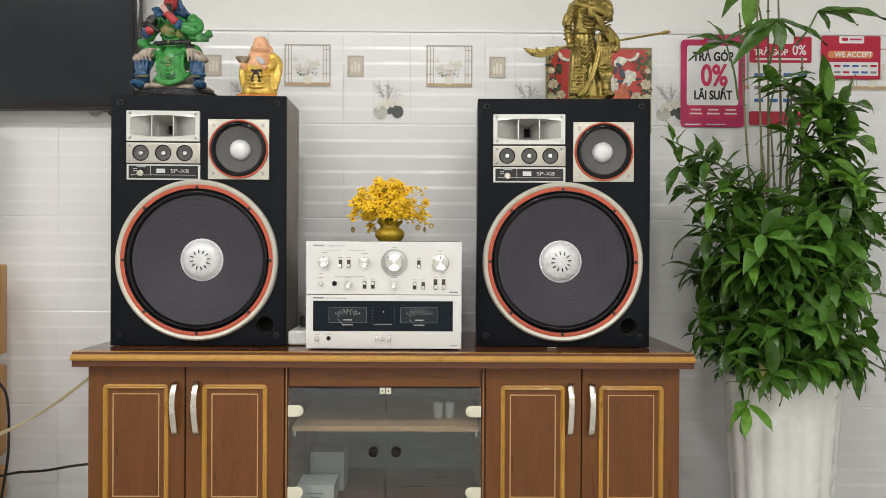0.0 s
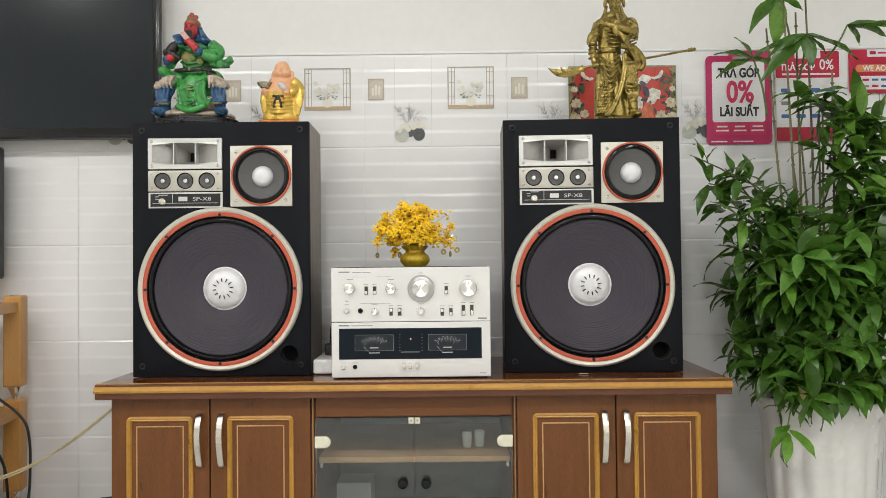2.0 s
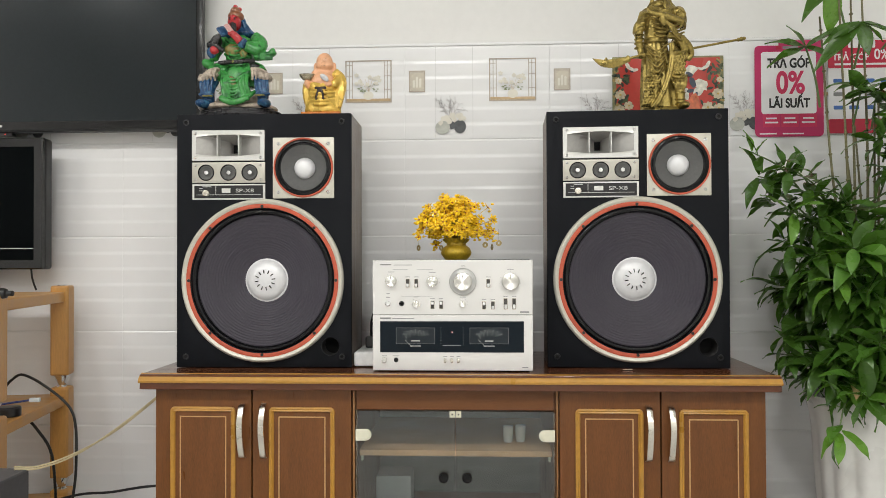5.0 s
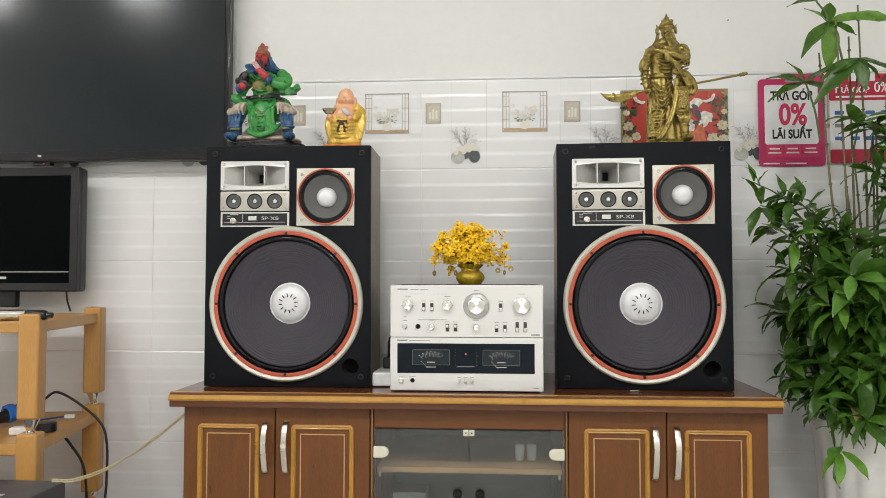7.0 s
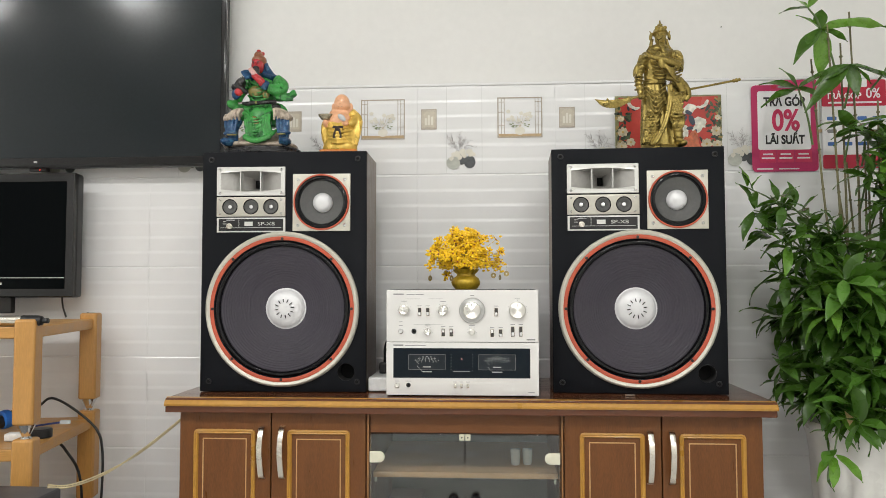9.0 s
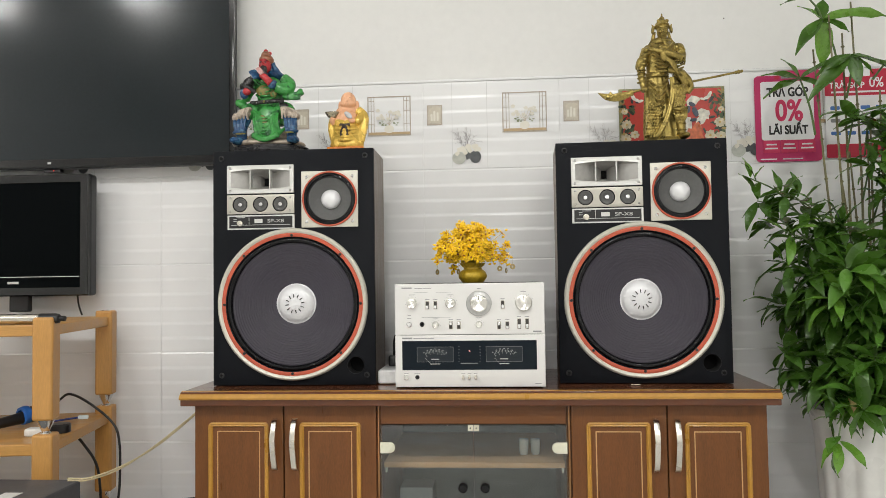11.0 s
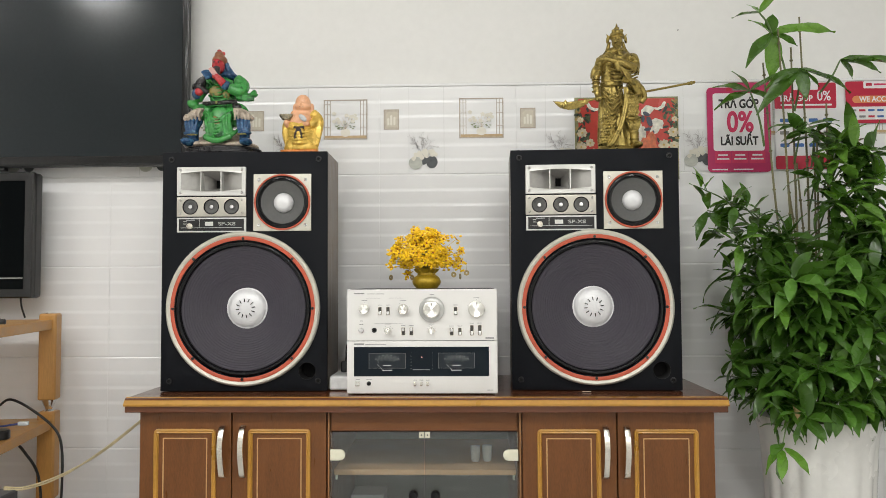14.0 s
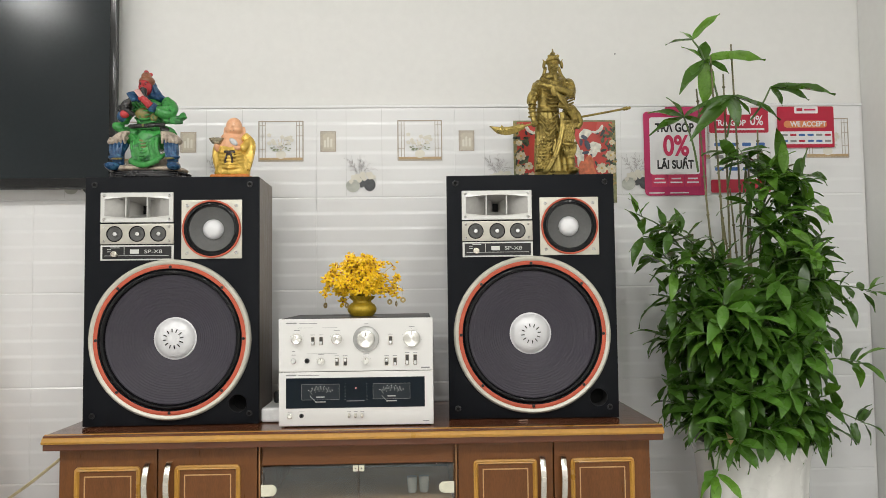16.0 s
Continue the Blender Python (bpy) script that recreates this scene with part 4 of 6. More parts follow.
for x0, x1, cy, s in ((65, 117, 365, 6), (130, 170, 367, 3), (175, 215, 367, 3), (718, 760, 587, 7), (95, 110, 501, 3), (92, 112, 518, 3), (443, 463, 372, 3), (125, 195, 388, 1.2), (240, 312, 388, 1.2), (165, 310, 513, 1.2)):
    xa, za = at(x0, cy)
    xb, _ = at(x1, cy)
    part("print_bar", boxed(xa, xb, -0.0004, 0.0002, za - s * C / 2, za + s * C / 2), GREYPRINT, pre)
# power amplifier window and meters
DARKGLASS = mat("dark_window", (0.007, 0.012, 0.018), 0.1, var=0.1, bump=0, rvar=0.02, spec=0.15)
METER = mat("meter_face", (0.017, 0.023, 0.029), 0.3, var=0.15, bump=0, spec=0.2)
(x0, z1), (x1, z0) = at(65, 630, "pow"), at(735, 775, "pow")
win = part("meter_window", boxed(x0, x1, -0.0012, 0.004, z0, z1, b=0.001), DARKGLASS, power, "dark glass meter window")
for m0, m1 in ((140, 322), (484, 664)):
    (xa, za), (xb, zb) = at(m0, 660, "pow"), at(m1, 735, "pow")
    mt = part("meter", boxed(xa, xb, -0.0020, -0.0008, zb, za, b=0.0003), METER, win, "meter face with white scale")
    cx, cz, r = (xa + xb) / 2, zb - 0.018, 0.052
    part("rim_line", ring_moulding(xa, xb, zb, za, -0.002, 0.0007, [(0, 0), (0.2, 0.0003), (0.8, 0.0003), (1, 0)], r=0.0012), GREYPRINT, mt)
    for j in range(15):
        a = radians(124 - j * 68 / 14)
        l = 0.012 if j % 3 == 0 else 0.006
        part("scale_tick", boxed(-0.00035, 0.00035, -0.0003, 0.0003, r - l, r), PRINT, mt, m=pose(cx, -0.0022, cz, 0, 90 - math.degrees(a), 0))
    for j in range(7):
        a = radians(126 - j * 72 / 6)
        part("scale_number", boxed(-0.0018, 0.0018, -0.0003, 0.0003, r + 0.0015, r + 0.0032), PRINT, mt, m=pose(cx, -0.0022, cz, 0, 90 - math.degrees(a), 0))
    part("needle", boxed(-0.0003, 0.0003, -0.0003, 0.0003, 0.014, 0.040), PRINT, mt, m=pose(cx, -0.0025, cz, 0, -44, 0))
    part("scale_bar", boxed(cx - 0.011, cx + 0.011, -0.0024, -0.0018, zb + 0.0065, zb + 0.009), PRINT, mt)
    part("scale_bar", boxed(cx - 0.014, cx + 0.014, -0.0016, -0.0010, zb - 0.0065, zb - 0.0045), PRINT, win)
for j in range(6):
    for mx in (350, 455):
        x, z = at(mx, 660 + j * 15, "pow")
        part("scale_tick", boxed(x - 0.0015, x + 0.0015, -0.0018, -0.0010, z - 0.0004, z + 0.0004), GREYPRINT, win)
x, z = at(400, 742, "pow")
part("scale_bar", boxed(x - 0.024, x + 0.024, -0.0018, -0.0010, z - 0.001, z + 0.001), GREYPRINT, win)
x, z = at(402, 681, "pow")
part("indicator", turned([(0, 0.0012), (0.0014, 0.001), (0.0016, 0)], facing(x, -0.0012, z), 10), glow("pink_led", (1, 0.35, 0.3), 2), win, "small red indicator light")
x, z = at(84, 810, "pow")
part("power_button", boxed(x - 0.0062, x + 0.0062, -0.006, 0.0, z - 0.0062, z + 0.0062, b=0.001), KNOB, power)
x, z = at(140, 810, "pow")
jk = part("headphone_jack", turned([(0.006, 0), (0.006, 0.002), (0.0038, 0.0024), (0.0036, 0.0005)], facing(x, 0, z), 24), BLACK, power)
part("jack_opening", turned([(0.0038, 0.0008), (0, 0.0008)], facing(x, 0, z), 16), HOLE, jk)
for cx in (369, 400, 431):
    x, z = at(cx, 811, "pow")
    part("push_button", boxed(x - 0.0034, x + 0.0034, -0.009, 0.0, z - 0.0055, z + 0.0055, b=0.0015), BRUSHED, power)
    part("print_bar", boxed(x - 0.005, x + 0.005, -0.0004, 0.0002, z + 0.009, z + 0.0103), GREYPRINT, power)
for xa, xb, cy, s in ((65, 115, 616, 7), (122, 225, 617, 3), (725, 755, 843, 3), (74, 96, 791, 2), (125, 155, 791, 2)):
    (x0, z), (x1, _) = at(xa, cy, "pow"), at(xb, cy, "pow")
    part("print_bar", boxed(x0, x1, -0.0004, 0.0002, z - s * C / 2, z + s * C / 2), GREYPRINT, power)
# power strip beside the amplifiers
ps = thing("power_strip", "white power strip with black plugs standing behind the amplifier", "power strip", pose(-0.351, 2.12, CT + 0.002))
part("body", boxed(-0.030, 0.030, -0.06, 0.16, 0, 0.040, b=0.006), mat("white_strip", (0.80, 0.80, 0.79), 0.4), ps)
part("plug", boxed(-0.012, 0.018, 0.03, 0.06, 0.040, 0.073, b=0.005), BLACK, ps)
part("plug_cord", rod([(0.003, 0.045, 0.07), (0.006, 0.04, 0.105), (0.018, 0.035, 0.112), (0.026, 0.05, 0.085), (0.026, 0.09, 0.045)], 0.0035), BLACK, ps)
part("plug", boxed(-0.014, 0.012, 0.085, 0.112, 0.040, 0.068, b=0.005), BLACK, ps)
part("plug_cord", rod([(-0.002, 0.098, 0.066), (-0.004, 0.10, 0.11), (0.012, 0.11, 0.155), (0.030, 0.15, 0.15), (0.034, 0.19, 0.08), (0.036, 0.22, 0.01)], 0.0032), BLACK, ps)
solid("paper_scrap", boxed(-0.013, 0.013, -0.0015, 0.0015, 0, 0.0016, b=0.0005), WHITEPRINT, "tiny white scrap lying before the speaker", "scrap", pose(0.352, 2.02, CT + 0.0022, 0, 0, 6))


# ---- statues ----
class Lump:
    """Gathers rounded volumes, melts them together and gives one mesh."""

    def __init__(self):
        self.bms = {}

    def bm(self, key):
        return self.bms.setdefault(key, bmesh.new())

    def ball(self, key, c, r, rot=(0, 0, 0)):
        r = (r, r, r) if isinstance(r, (int, float)) else r
        made = bmesh.ops.create_uvsphere(self.bm(key), u_segments=20, v_segments=12, radius=1)["verts"]
        bmesh.ops.transform(self.bm(key), matrix=pose(*c, *rot) @ Matrix.Diagonal((*r, 1)), verts=made)

    def limb(self, key, pts, r0, r1, flat=1.0):
        tube(self.bm(key), spline(pts, 5), r0, 12, r1, flat)

    def skirt(self, key, profile, m, folds=0, depth=0.0, sx=1.0, sy=1.0):
        turn_shape(self.bm(key), profile, m @ Matrix.Diagonal((sx, sy, 1, 1)), 72, (lambda a, h: 1 + depth * math.sin(folds * a)) if folds else None)

    def block(self, key, x0, x1, y0, y1, z0, z1, b=0.003):
        box(self.bm(key), x0, x1, y0, y1, z0, z1, b)

    def finish(self, name, mats, voxel, label, category, m):
        whole = bmesh.new()
        for i, key in enumerate(mats):
            bm = self.bms.get(key)
            if bm is None:
                continue
            tmp = new("lump", mesh_of("lump", bm, HOLE))
            mod = tmp.modifiers.new("melt", "REMESH")
            mod.mode, mod.voxel_size = "VOXEL", voxel
            sm = tmp.modifiers.new("soften", "SMOOTH")
            sm.iterations, sm.factor = 1, 0.35
            me = bpy.data.meshes.new_from_object(tmp.evaluated_get(bpy.context.evaluated_depsgraph_get()))
            me.polygons.foreach_set("material_index", [i] * len(me.polygons))
            whole.from_mesh(me)
            bpy.data.objects.remove(tmp)
        me = bpy.data.meshes.new(name)
        whole.to_mesh(me)
        whole.free()
        for x in mats.values():
            me.materials.append(x)
        me.shade_smooth()
        ob = tagged(new(name, me), label, category)
        ob.matrix_basis = m
        return ob


def two_tone(name, low, high, rough, scale=70.0):
    """Paint with a second colour dabbed on in small patches."""
    m = mat(name, low, rough, var=0.4, scale=40, fine=220, bump=0.3)
    t = m.node_tree
    N, Lk, b = t.nodes, t.links, t.nodes["Principled BSDF"]
    src = b.inputs["Base Color"].links[0].from_socket
    n, r, x = N.new("ShaderNodeTexNoise"), N.new("ShaderNodeMapRange"), N.new("ShaderNodeMix")
    n.inputs["Scale"].default_value, n.inputs["Detail"].default_value = scale, 5
    r.inputs[1].default_value, r.inputs[2].default_value = 0.54, 0.62
    x.data_type = "RGBA"
    Lk.new(N["Texture Coordinate"].outputs["Object"], n.inputs["Vector"])
    Lk.new(n.outputs[0], r.inputs[0])
    Lk.new(r.outputs[0], x.inputs[0])
    Lk.new(src, x.inputs[6])
    x.inputs[7].default_value = (*high, 1)
    Lk.new(x.outputs[2], b.inputs["Base Color"])
    return m


SPTOP = CT + 0.002 + SH + 0.0005
gl = lambda n, c, rough=0.28, **k: mat(n, c, rough, var=k.pop("var", 0.3), scale=40, fine=220, bump=k.pop("bump", 0.25), **k)
# seated painted figure: base, rock, boots, robe, arms, book, head
L = Lump()
L.skirt("black", [(0, 0), (0.118, 0), (0.122, 0.006), (0.116, 0.011), (0.12, 0.018), (0.112, 0.022), (0, 0.022)], pose(0, 0, 0), 7, 0.02, 1.0, 0.62)
L.ball("stone", (-0.045, -0.005, 0.030), (0.075, 0.06, 0.014))
L.ball("stone", (0.05, 0.0, 0.028), (0.062, 0.06, 0.014))
L.ball("stone", (0.0, 0.02, 0.05), (0.08, 0.045, 0.035))
for s in (-1, 1):
    L.limb("blue", [(0.072 * s, -0.03, 0.105), (0.080 * s, -0.038, 0.075), (0.078 * s, -0.035, 0.036)], 0.021, 0.015)
    L.ball("blue", (0.088 * s, -0.055, 0.034), (0.02, 0.034, 0.012), (0, 0, 10 * s))
    L.ball("blue", (0.083 * s, -0.05, 0.060), (0.022, 0.016, 0.008))
    L.ball("stone", (0.076 * s, -0.032, 0.112), (0.030, 0.032, 0.014), (0, 14 * s, 0))
    L.ball("stone", (0.070 * s, -0.03, 0.122), (0.03, 0.03, 0.012), (0, 20 * s, 0))
    L.limb("green", [(0.02 * s, 0.0, 0.125), (0.055 * s, -0.02, 0.128), (0.070 * s, -0.03, 0.116)], 0.027, 0.023)
L.skirt("green", [(0, 0.085), (0.046, 0.088), (0.050, 0.12), (0.040, 0.150), (0.042, 0.175), (0.046, 0.200), (0.036, 0.222), (0.016, 0.233), (0, 0.234)], pose(0.0, 0.002, 0), 9, 0.03, 1.0, 0.72)
# hanging robe panel between the knees
for k in range(9):
    u = k / 8
    L.limb("green", [(-0.042 + 0.078 * u, -0.028, 0.135), (-0.036 + 0.074 * u, -0.052 - 0.006 * math.sin(u * 9), 0.09), (-0.028 + 0.075 * u, -0.050 - 0.006 * math.cos(u * 9), 0.046 + 0.012 * abs(u - 0.35))], 0.0052, 0.0046)
L.ball("green", (0.0, -0.034, 0.092), (0.040, 0.016, 0.050))
L.limb("green", [(-0.04, -0.052, 0.05), (0.0, -0.062, 0.036), (0.045, -0.058, 0.050)], 0.009, 0.008)
L.limb("green", [(0.045, -0.005, 0.222), (0.068, -0.012, 0.205), (0.060, -0.03, 0.185), (0.030, -0.045, 0.192)], 0.021, 0.014)
L.limb("green", [(-0.04, 0.0, 0.22), (-0.064, -0.01, 0.192), (-0.070, -0.025, 0.165)], 0.020, 0.014)
L.ball("green", (0.078, -0.012, 0.172), (0.036, 0.02, 0.009), (0, -14, 0))
L.ball("green", (0.098, -0.012, 0.180), (0.015, 0.014, 0.009), (0, -60, 0))
L.ball("green", (-0.088, -0.015, 0.150), (0.022, 0.02, 0.014), (0, 30, 0))
L.limb("belt", [(-0.052, -0.030, 0.150), (-0.02, -0.045, 0.148), (0.02, -0.045, 0.150), (0.052, -0.028, 0.156)], 0.0062, 0.0062)
L.limb("belt", [(-0.085, -0.01, 0.205), (-0.06, -0.045, 0.195), (-0.035, -0.04, 0.18)], 0.012, 0.007)
L.ball("blue", (-0.008, 0.010, 0.262), (0.025, 0.018, 0.032))
L.ball("blue", (0.018, 0.010, 0.240), (0.032, 0.022, 0.012), (0, 18, 0))
L.ball("blue", (-0.034, 0.008, 0.236), (0.022, 0.018, 0.010), (0, -18, 0))
for k in range(4):
    L.limb("blue", [(0.008 + 0.003 * k, -0.004 + 0.004 * k, 0.276 - 0.004 * k), (0.016 + 0.006 * k, -0.004, 0.252 - 0.003 * k), (0.034 + 0.007 * k, -0.010, 0.238 - 0.003 * k)], 0.0042, 0.0036)
for k in range(5):
    L.limb("green", [(-0.040, -0.020, 0.226 - 0.012 * k), (-0.010, -0.034, 0.205 - 0.012 * k), (0.034, -0.026, 0.214 - 0.011 * k)], 0.0034, 0.0028)
for k in range(4):
    L.limb("green", [(0.050, -0.016, 0.226 - 0.010 * k), (0.066 + 0.003 * k, -0.032, 0.206 - 0.007 * k), (0.040, -0.050, 0.200 - 0.006 * k)], 0.0045, 0.0035)
    L.limb("green", [(0.05, -0.03, 0.184 - 0.005 * k), (0.078, -0.028, 0.172 - 0.004 * k), (0.102, -0.018, 0.178 - 0.005 * k)], 0.0045, 0.0040)
    L.limb("blue", [(-0.082 - 0.012 * k + 0.02, -0.052, 0.106), (-0.082 - 0.010 * k + 0.018, -0.060, 0.075), (-0.080 - 0.006 * k + 0.01, -0.052, 0.050)], 0.0045, 0.0040)
    L.limb("blue", [(0.062 + 0.012 * k, -0.052, 0.106), (0.066 + 0.010 * k, -0.060, 0.075), (0.072 + 0.006 * k, -0.052, 0.050)], 0.0045, 0.0040)
L.ball("blue", (0.022, -0.046, 0.200), (0.016, 0.014, 0.014))
L.ball("blue", (-0.072, -0.035, 0.178), (0.014, 0.013, 0.016))
L.limb("red", [(0.018, -0.052, 0.202), (0.005, -0.058, 0.215), (-0.012, -0.056, 0.228)], 0.012, 0.009)
L.ball("red", (-0.060, -0.045, 0.182), (0.014, 0.012, 0.012))
L.limb("blue", [(-0.040, -0.056, 0.240), (-0.022, -0.060, 0.216)], 0.014, 0.014, 0.35)
L.limb("page", [(-0.020, -0.062, 0.246), (-0.004, -0.064, 0.226)], 0.009, 0.009, 0.35)
L.ball("red", (-0.012, -0.014, 0.266), (0.0195, 0.021, 0.025))
L.ball("red", (-0.012, -0.036, 0.264), (0.004, 0.004, 0.006))
for s in (-1, 1):
    L.limb("belt", [(-0.012 + 0.004 * s, -0.034, 0.2715), (-0.012 + 0.009 * s, -0.033, 0.274), (-0.012 + 0.014 * s, -0.029, 0.2755)], 0.0018, 0.0014)
    L.ball("belt", (-0.012 + 0.008 * s, -0.0335, 0.268), (0.0028, 0.002, 0.0016))
L.limb("belt", [(-0.022, -0.030, 0.255), (-0.012, -0.036, 0.258), (-0.002, -0.030, 0.255)], 0.0028, 0.0028)
L.limb("belt", [(-0.010, -0.030, 0.250), (-0.006, -0.036, 0.238), (0.002, -0.040, 0.226)], 0.010, 0.004)
L.ball("brown", (-0.010, -0.006, 0.283), (0.0235, 0.024, 0.017))
L.ball("brown", (-0.010, -0.010, 0.298), (0.015, 0.016, 0.011))
L.ball("red", (-0.010, -0.012, 0.309), (0.007, 0.007, 0.006))
L.ball("red", (0.002, -0.008, 0.303), 0.006)
# gilt emblem on the robe, armour at the arm, knee folds and hem
L.ball("gilt", (-0.010, -0.0505, 0.086), (0.017, 0.006, 0.024))
L.ball("gilt", (-0.014, -0.0300, 0.186), (0.022, 0.0075, 0.017))
L.ball("gilt", (0.020, -0.0300, 0.176), (0.012, 0.0065, 0.012))
L.ball("gilt", (-0.004, -0.048, 0.149), (0.005, 0.007, 0.006))
for k in range(7):
    u = k / 6
    L.limb("green", [(-0.046 + 0.012 * u, -0.040, 0.128 - 0.008 * k), (-0.004, -0.056 - 0.002 * (k % 2), 0.100 - 0.009 * k), (0.040 - 0.006 * u, -0.042, 0.124 - 0.008 * k)], 0.0026, 0.0026)
L.limb("green", [(0.020, -0.052, 0.045), (0.045, -0.050, 0.056), (0.058, -0.038, 0.072)], 0.008, 0.004)
L.ball("belt", (-0.060, -0.034, 0.205), (0.016, 0.018, 0.022), (0, 25, 0))
for k in range(4):
    L.limb("belt", [(-0.066 + 0.007 * k, -0.046, 0.198 + 0.004 * k), (-0.060 + 0.006 * k, -0.048, 0.222 + 0.003 * k)], 0.0034, 0.0014)
L.ball("belt", (0.058, -0.034, 0.135), (0.020, 0.016, 0.012), (0, 24, 0))
for s_ in (-1, 1):
    for k in range(5):
        L.limb("stone", [(0.052 * s_ + 0.011 * k * s_, -0.052, 0.130 - 0.004 * k), (0.056 * s_ + 0.011 * k * s_, -0.060, 0.112 - 0.003 * k), (0.054 * s_ + 0.010 * k * s_, -0.054, 0.096)], 0.0048, 0.0030)
    L.limb("gilt", [(0.062 * s_, -0.054, 0.056), (0.080 * s_, -0.064, 0.054), (0.098 * s_, -0.052, 0.058)], 0.0030, 0.0030)
paints = {"gilt": two_tone("gilt_green_paint", (0.20, 0.17, 0.045), (0.05, 0.16, 0.04), 0.3, 120), "black": gl("black_lacquer", (0.015, 0.014, 0.016)), "stone": two_tone("stone_paint", (0.42, 0.35, 0.28), (0.24, 0.19, 0.15), 0.45, 60), "blue": two_tone("blue_paint", (0.016, 0.060, 0.145), (0.055, 0.165, 0.28), 0.2, 60), "green": two_tone("green_paint", (0.045, 0.260, 0.055), (0.016, 0.105, 0.026), 0.17, 55), "belt": gl("black_paint", (0.015, 0.014, 0.014)), "red": gl("red_paint", (0.42, 0.03, 0.035)), "page": gl("pink_page", (0.6, 0.35, 0.33)), "brown": gl("brown_paint", (0.26, 0.10, 0.05))}
L.finish("seated_statue", paints, 0.0019, "seated figure statue painted green, blue and red on a black base", "statue", pose(-0.717, 2.125, SPTOP) @ Matrix.Diagonal((0.97, 1, 1.035, 1)))
# small laughing figure in gold robe
L = Lump()
L.block("orange", -0.056, 0.056, -0.036, 0.036, 0.0, 0.012, 0.004)
L.skirt("gold", [(0, 0.010), (0.050, 0.011), (0.052, 0.02), (0.045, 0.045), (0.044, 0.075), (0.046, 0.09), (0, 0.095)], pose(0, 0, 0), 0, 0, 1.0, 0.72)
for k in range(5):
    L.limb("gold", [(-0.04, -0.012, 0.036 + 0.010 * k), (0.0, -0.0425, 0.028 + 0.010 * k), (0.04, -0.014, 0.036 + 0.010 * k)], 0.0034, 0.0034)
L.ball("skin", (0.0, -0.006, 0.093), (0.036, 0.028, 0.030))
L.ball("skin", (0.0, 0.0, 0.115), (0.034, 0.022, 0.02))
L.ball("skin", (0.006, -0.006, 0.146), (0.0235, 0.022, 0.0255))
L.ball("skin", (0.006, -0.010, 0.137), (0.025, 0.02, 0.014))
for s in (-1, 1):
    L.ball("skin", (0.006 + 0.027 * s, 0.0, 0.132), (0.0055, 0.006, 0.016))
L.ball("skin", (0.006, -0.028, 0.142), (0.005, 0.005, 0.004))
for k in range(5):
    L.limb("gold", [(0.044 + 0.004 * k, -0.012, 0.104 - 0.006 * k), (0.050 + 0.003 * k, -0.016, 0.07), (0.040 + 0.003 * k, -0.016, 0.026)], 0.0036, 0.0030)
    L.limb("gold", [(-0.036 - 0.003 * k, -0.010, 0.10 - 0.005 * k), (-0.042 - 0.002 * k, -0.014, 0.065), (-0.034 - 0.002 * k, -0.014, 0.026)], 0.0034, 0.0028)
L.limb("gold", [(0.032, 0.004, 0.118), (0.052, 0.0, 0.098), (0.050, -0.008, 0.06), (0.040, -0.006, 0.022)], 0.017, 0.012)
L.limb("gold", [(-0.030, 0.006, 0.112), (-0.044, 0.002, 0.085), (-0.044, -0.004, 0.055), (-0.036, -0.002, 0.025)], 0.015, 0.011)
L.limb("gold", [(0.046, -0.002, 0.102), (0.038, -0.022, 0.086), (0.030, -0.026, 0.082)], 0.014, 0.009)
L.limb("skin", [(-0.034, -0.008, 0.080), (-0.040, -0.02, 0.088), (-0.036, -0.024, 0.096)], 0.010, 0.008)
L.ball("skin", (0.022, -0.030, 0.084), (0.010, 0.008, 0.007))
L.skirt("ingot", [(0, 0.0), (0.012, 0.0), (0.020, 0.010), (0.022, 0.016), (0, 0.012)], pose(-0.040, -0.024, 0.096), 0, 0, 1.0, 0.6)
L.ball("silver", (0.012, -0.037, 0.099), (0.016, 0.0022, 0.0085), (0, 38, 0))
L.limb("sash", [(-0.014, -0.036, 0.072), (0.0, -0.041, 0.070), (0.016, -0.036, 0.072)], 0.005, 0.005)
for s in (-1, 1):
    L.limb("sash", [(0.0, -0.041, 0.068), (0.008 * s, -0.041, 0.056), (0.010 * s - 0.001, -0.040, 0.040)], 0.0045, 0.0035)
gold = mat("gold_paint", (0.74, 0.49, 0.10), 0.27, metal=0.35, var=0.25, scale=30, fine=80, bump=0.5)
for s in (-1, 1):
    L.limb("sash", [(0.006 + 0.004 * s, -0.0275, 0.149), (0.006 + 0.009 * s, -0.0265, 0.151), (0.006 + 0.014 * s, -0.0235, 0.149)], 0.0011, 0.0011)
L.limb("sash", [(-0.004, -0.0275, 0.134), (0.006, -0.0300, 0.1315), (0.016, -0.0275, 0.134)], 0.0011, 0.0011)
L.finish("laughing_statue", {"orange": gl("orange_base", (0.62, 0.20, 0.03), var=0.15), "gold": gold, "skin": gl("peach_paint", (0.78, 0.42, 0.24), 0.30, var=0.1, bump=0.08), "ingot": gl("silver_ingot", (0.35, 0.31, 0.22), 0.25, metal=0.8), "silver": gl("fan_grey", (0.5, 0.5, 0.5)), "sash": gl("brown_sash", (0.03, 0.015, 0.012))}, 0.0021, "small laughing figure in a gold robe on an orange base", "statue", pose(-0.476, 2.115, SPTOP) @ Matrix.Diagonal((1.0, 1, 1.065, 1)))
# standing brass warrior with a long blade
L = Lump()
B = "brass"


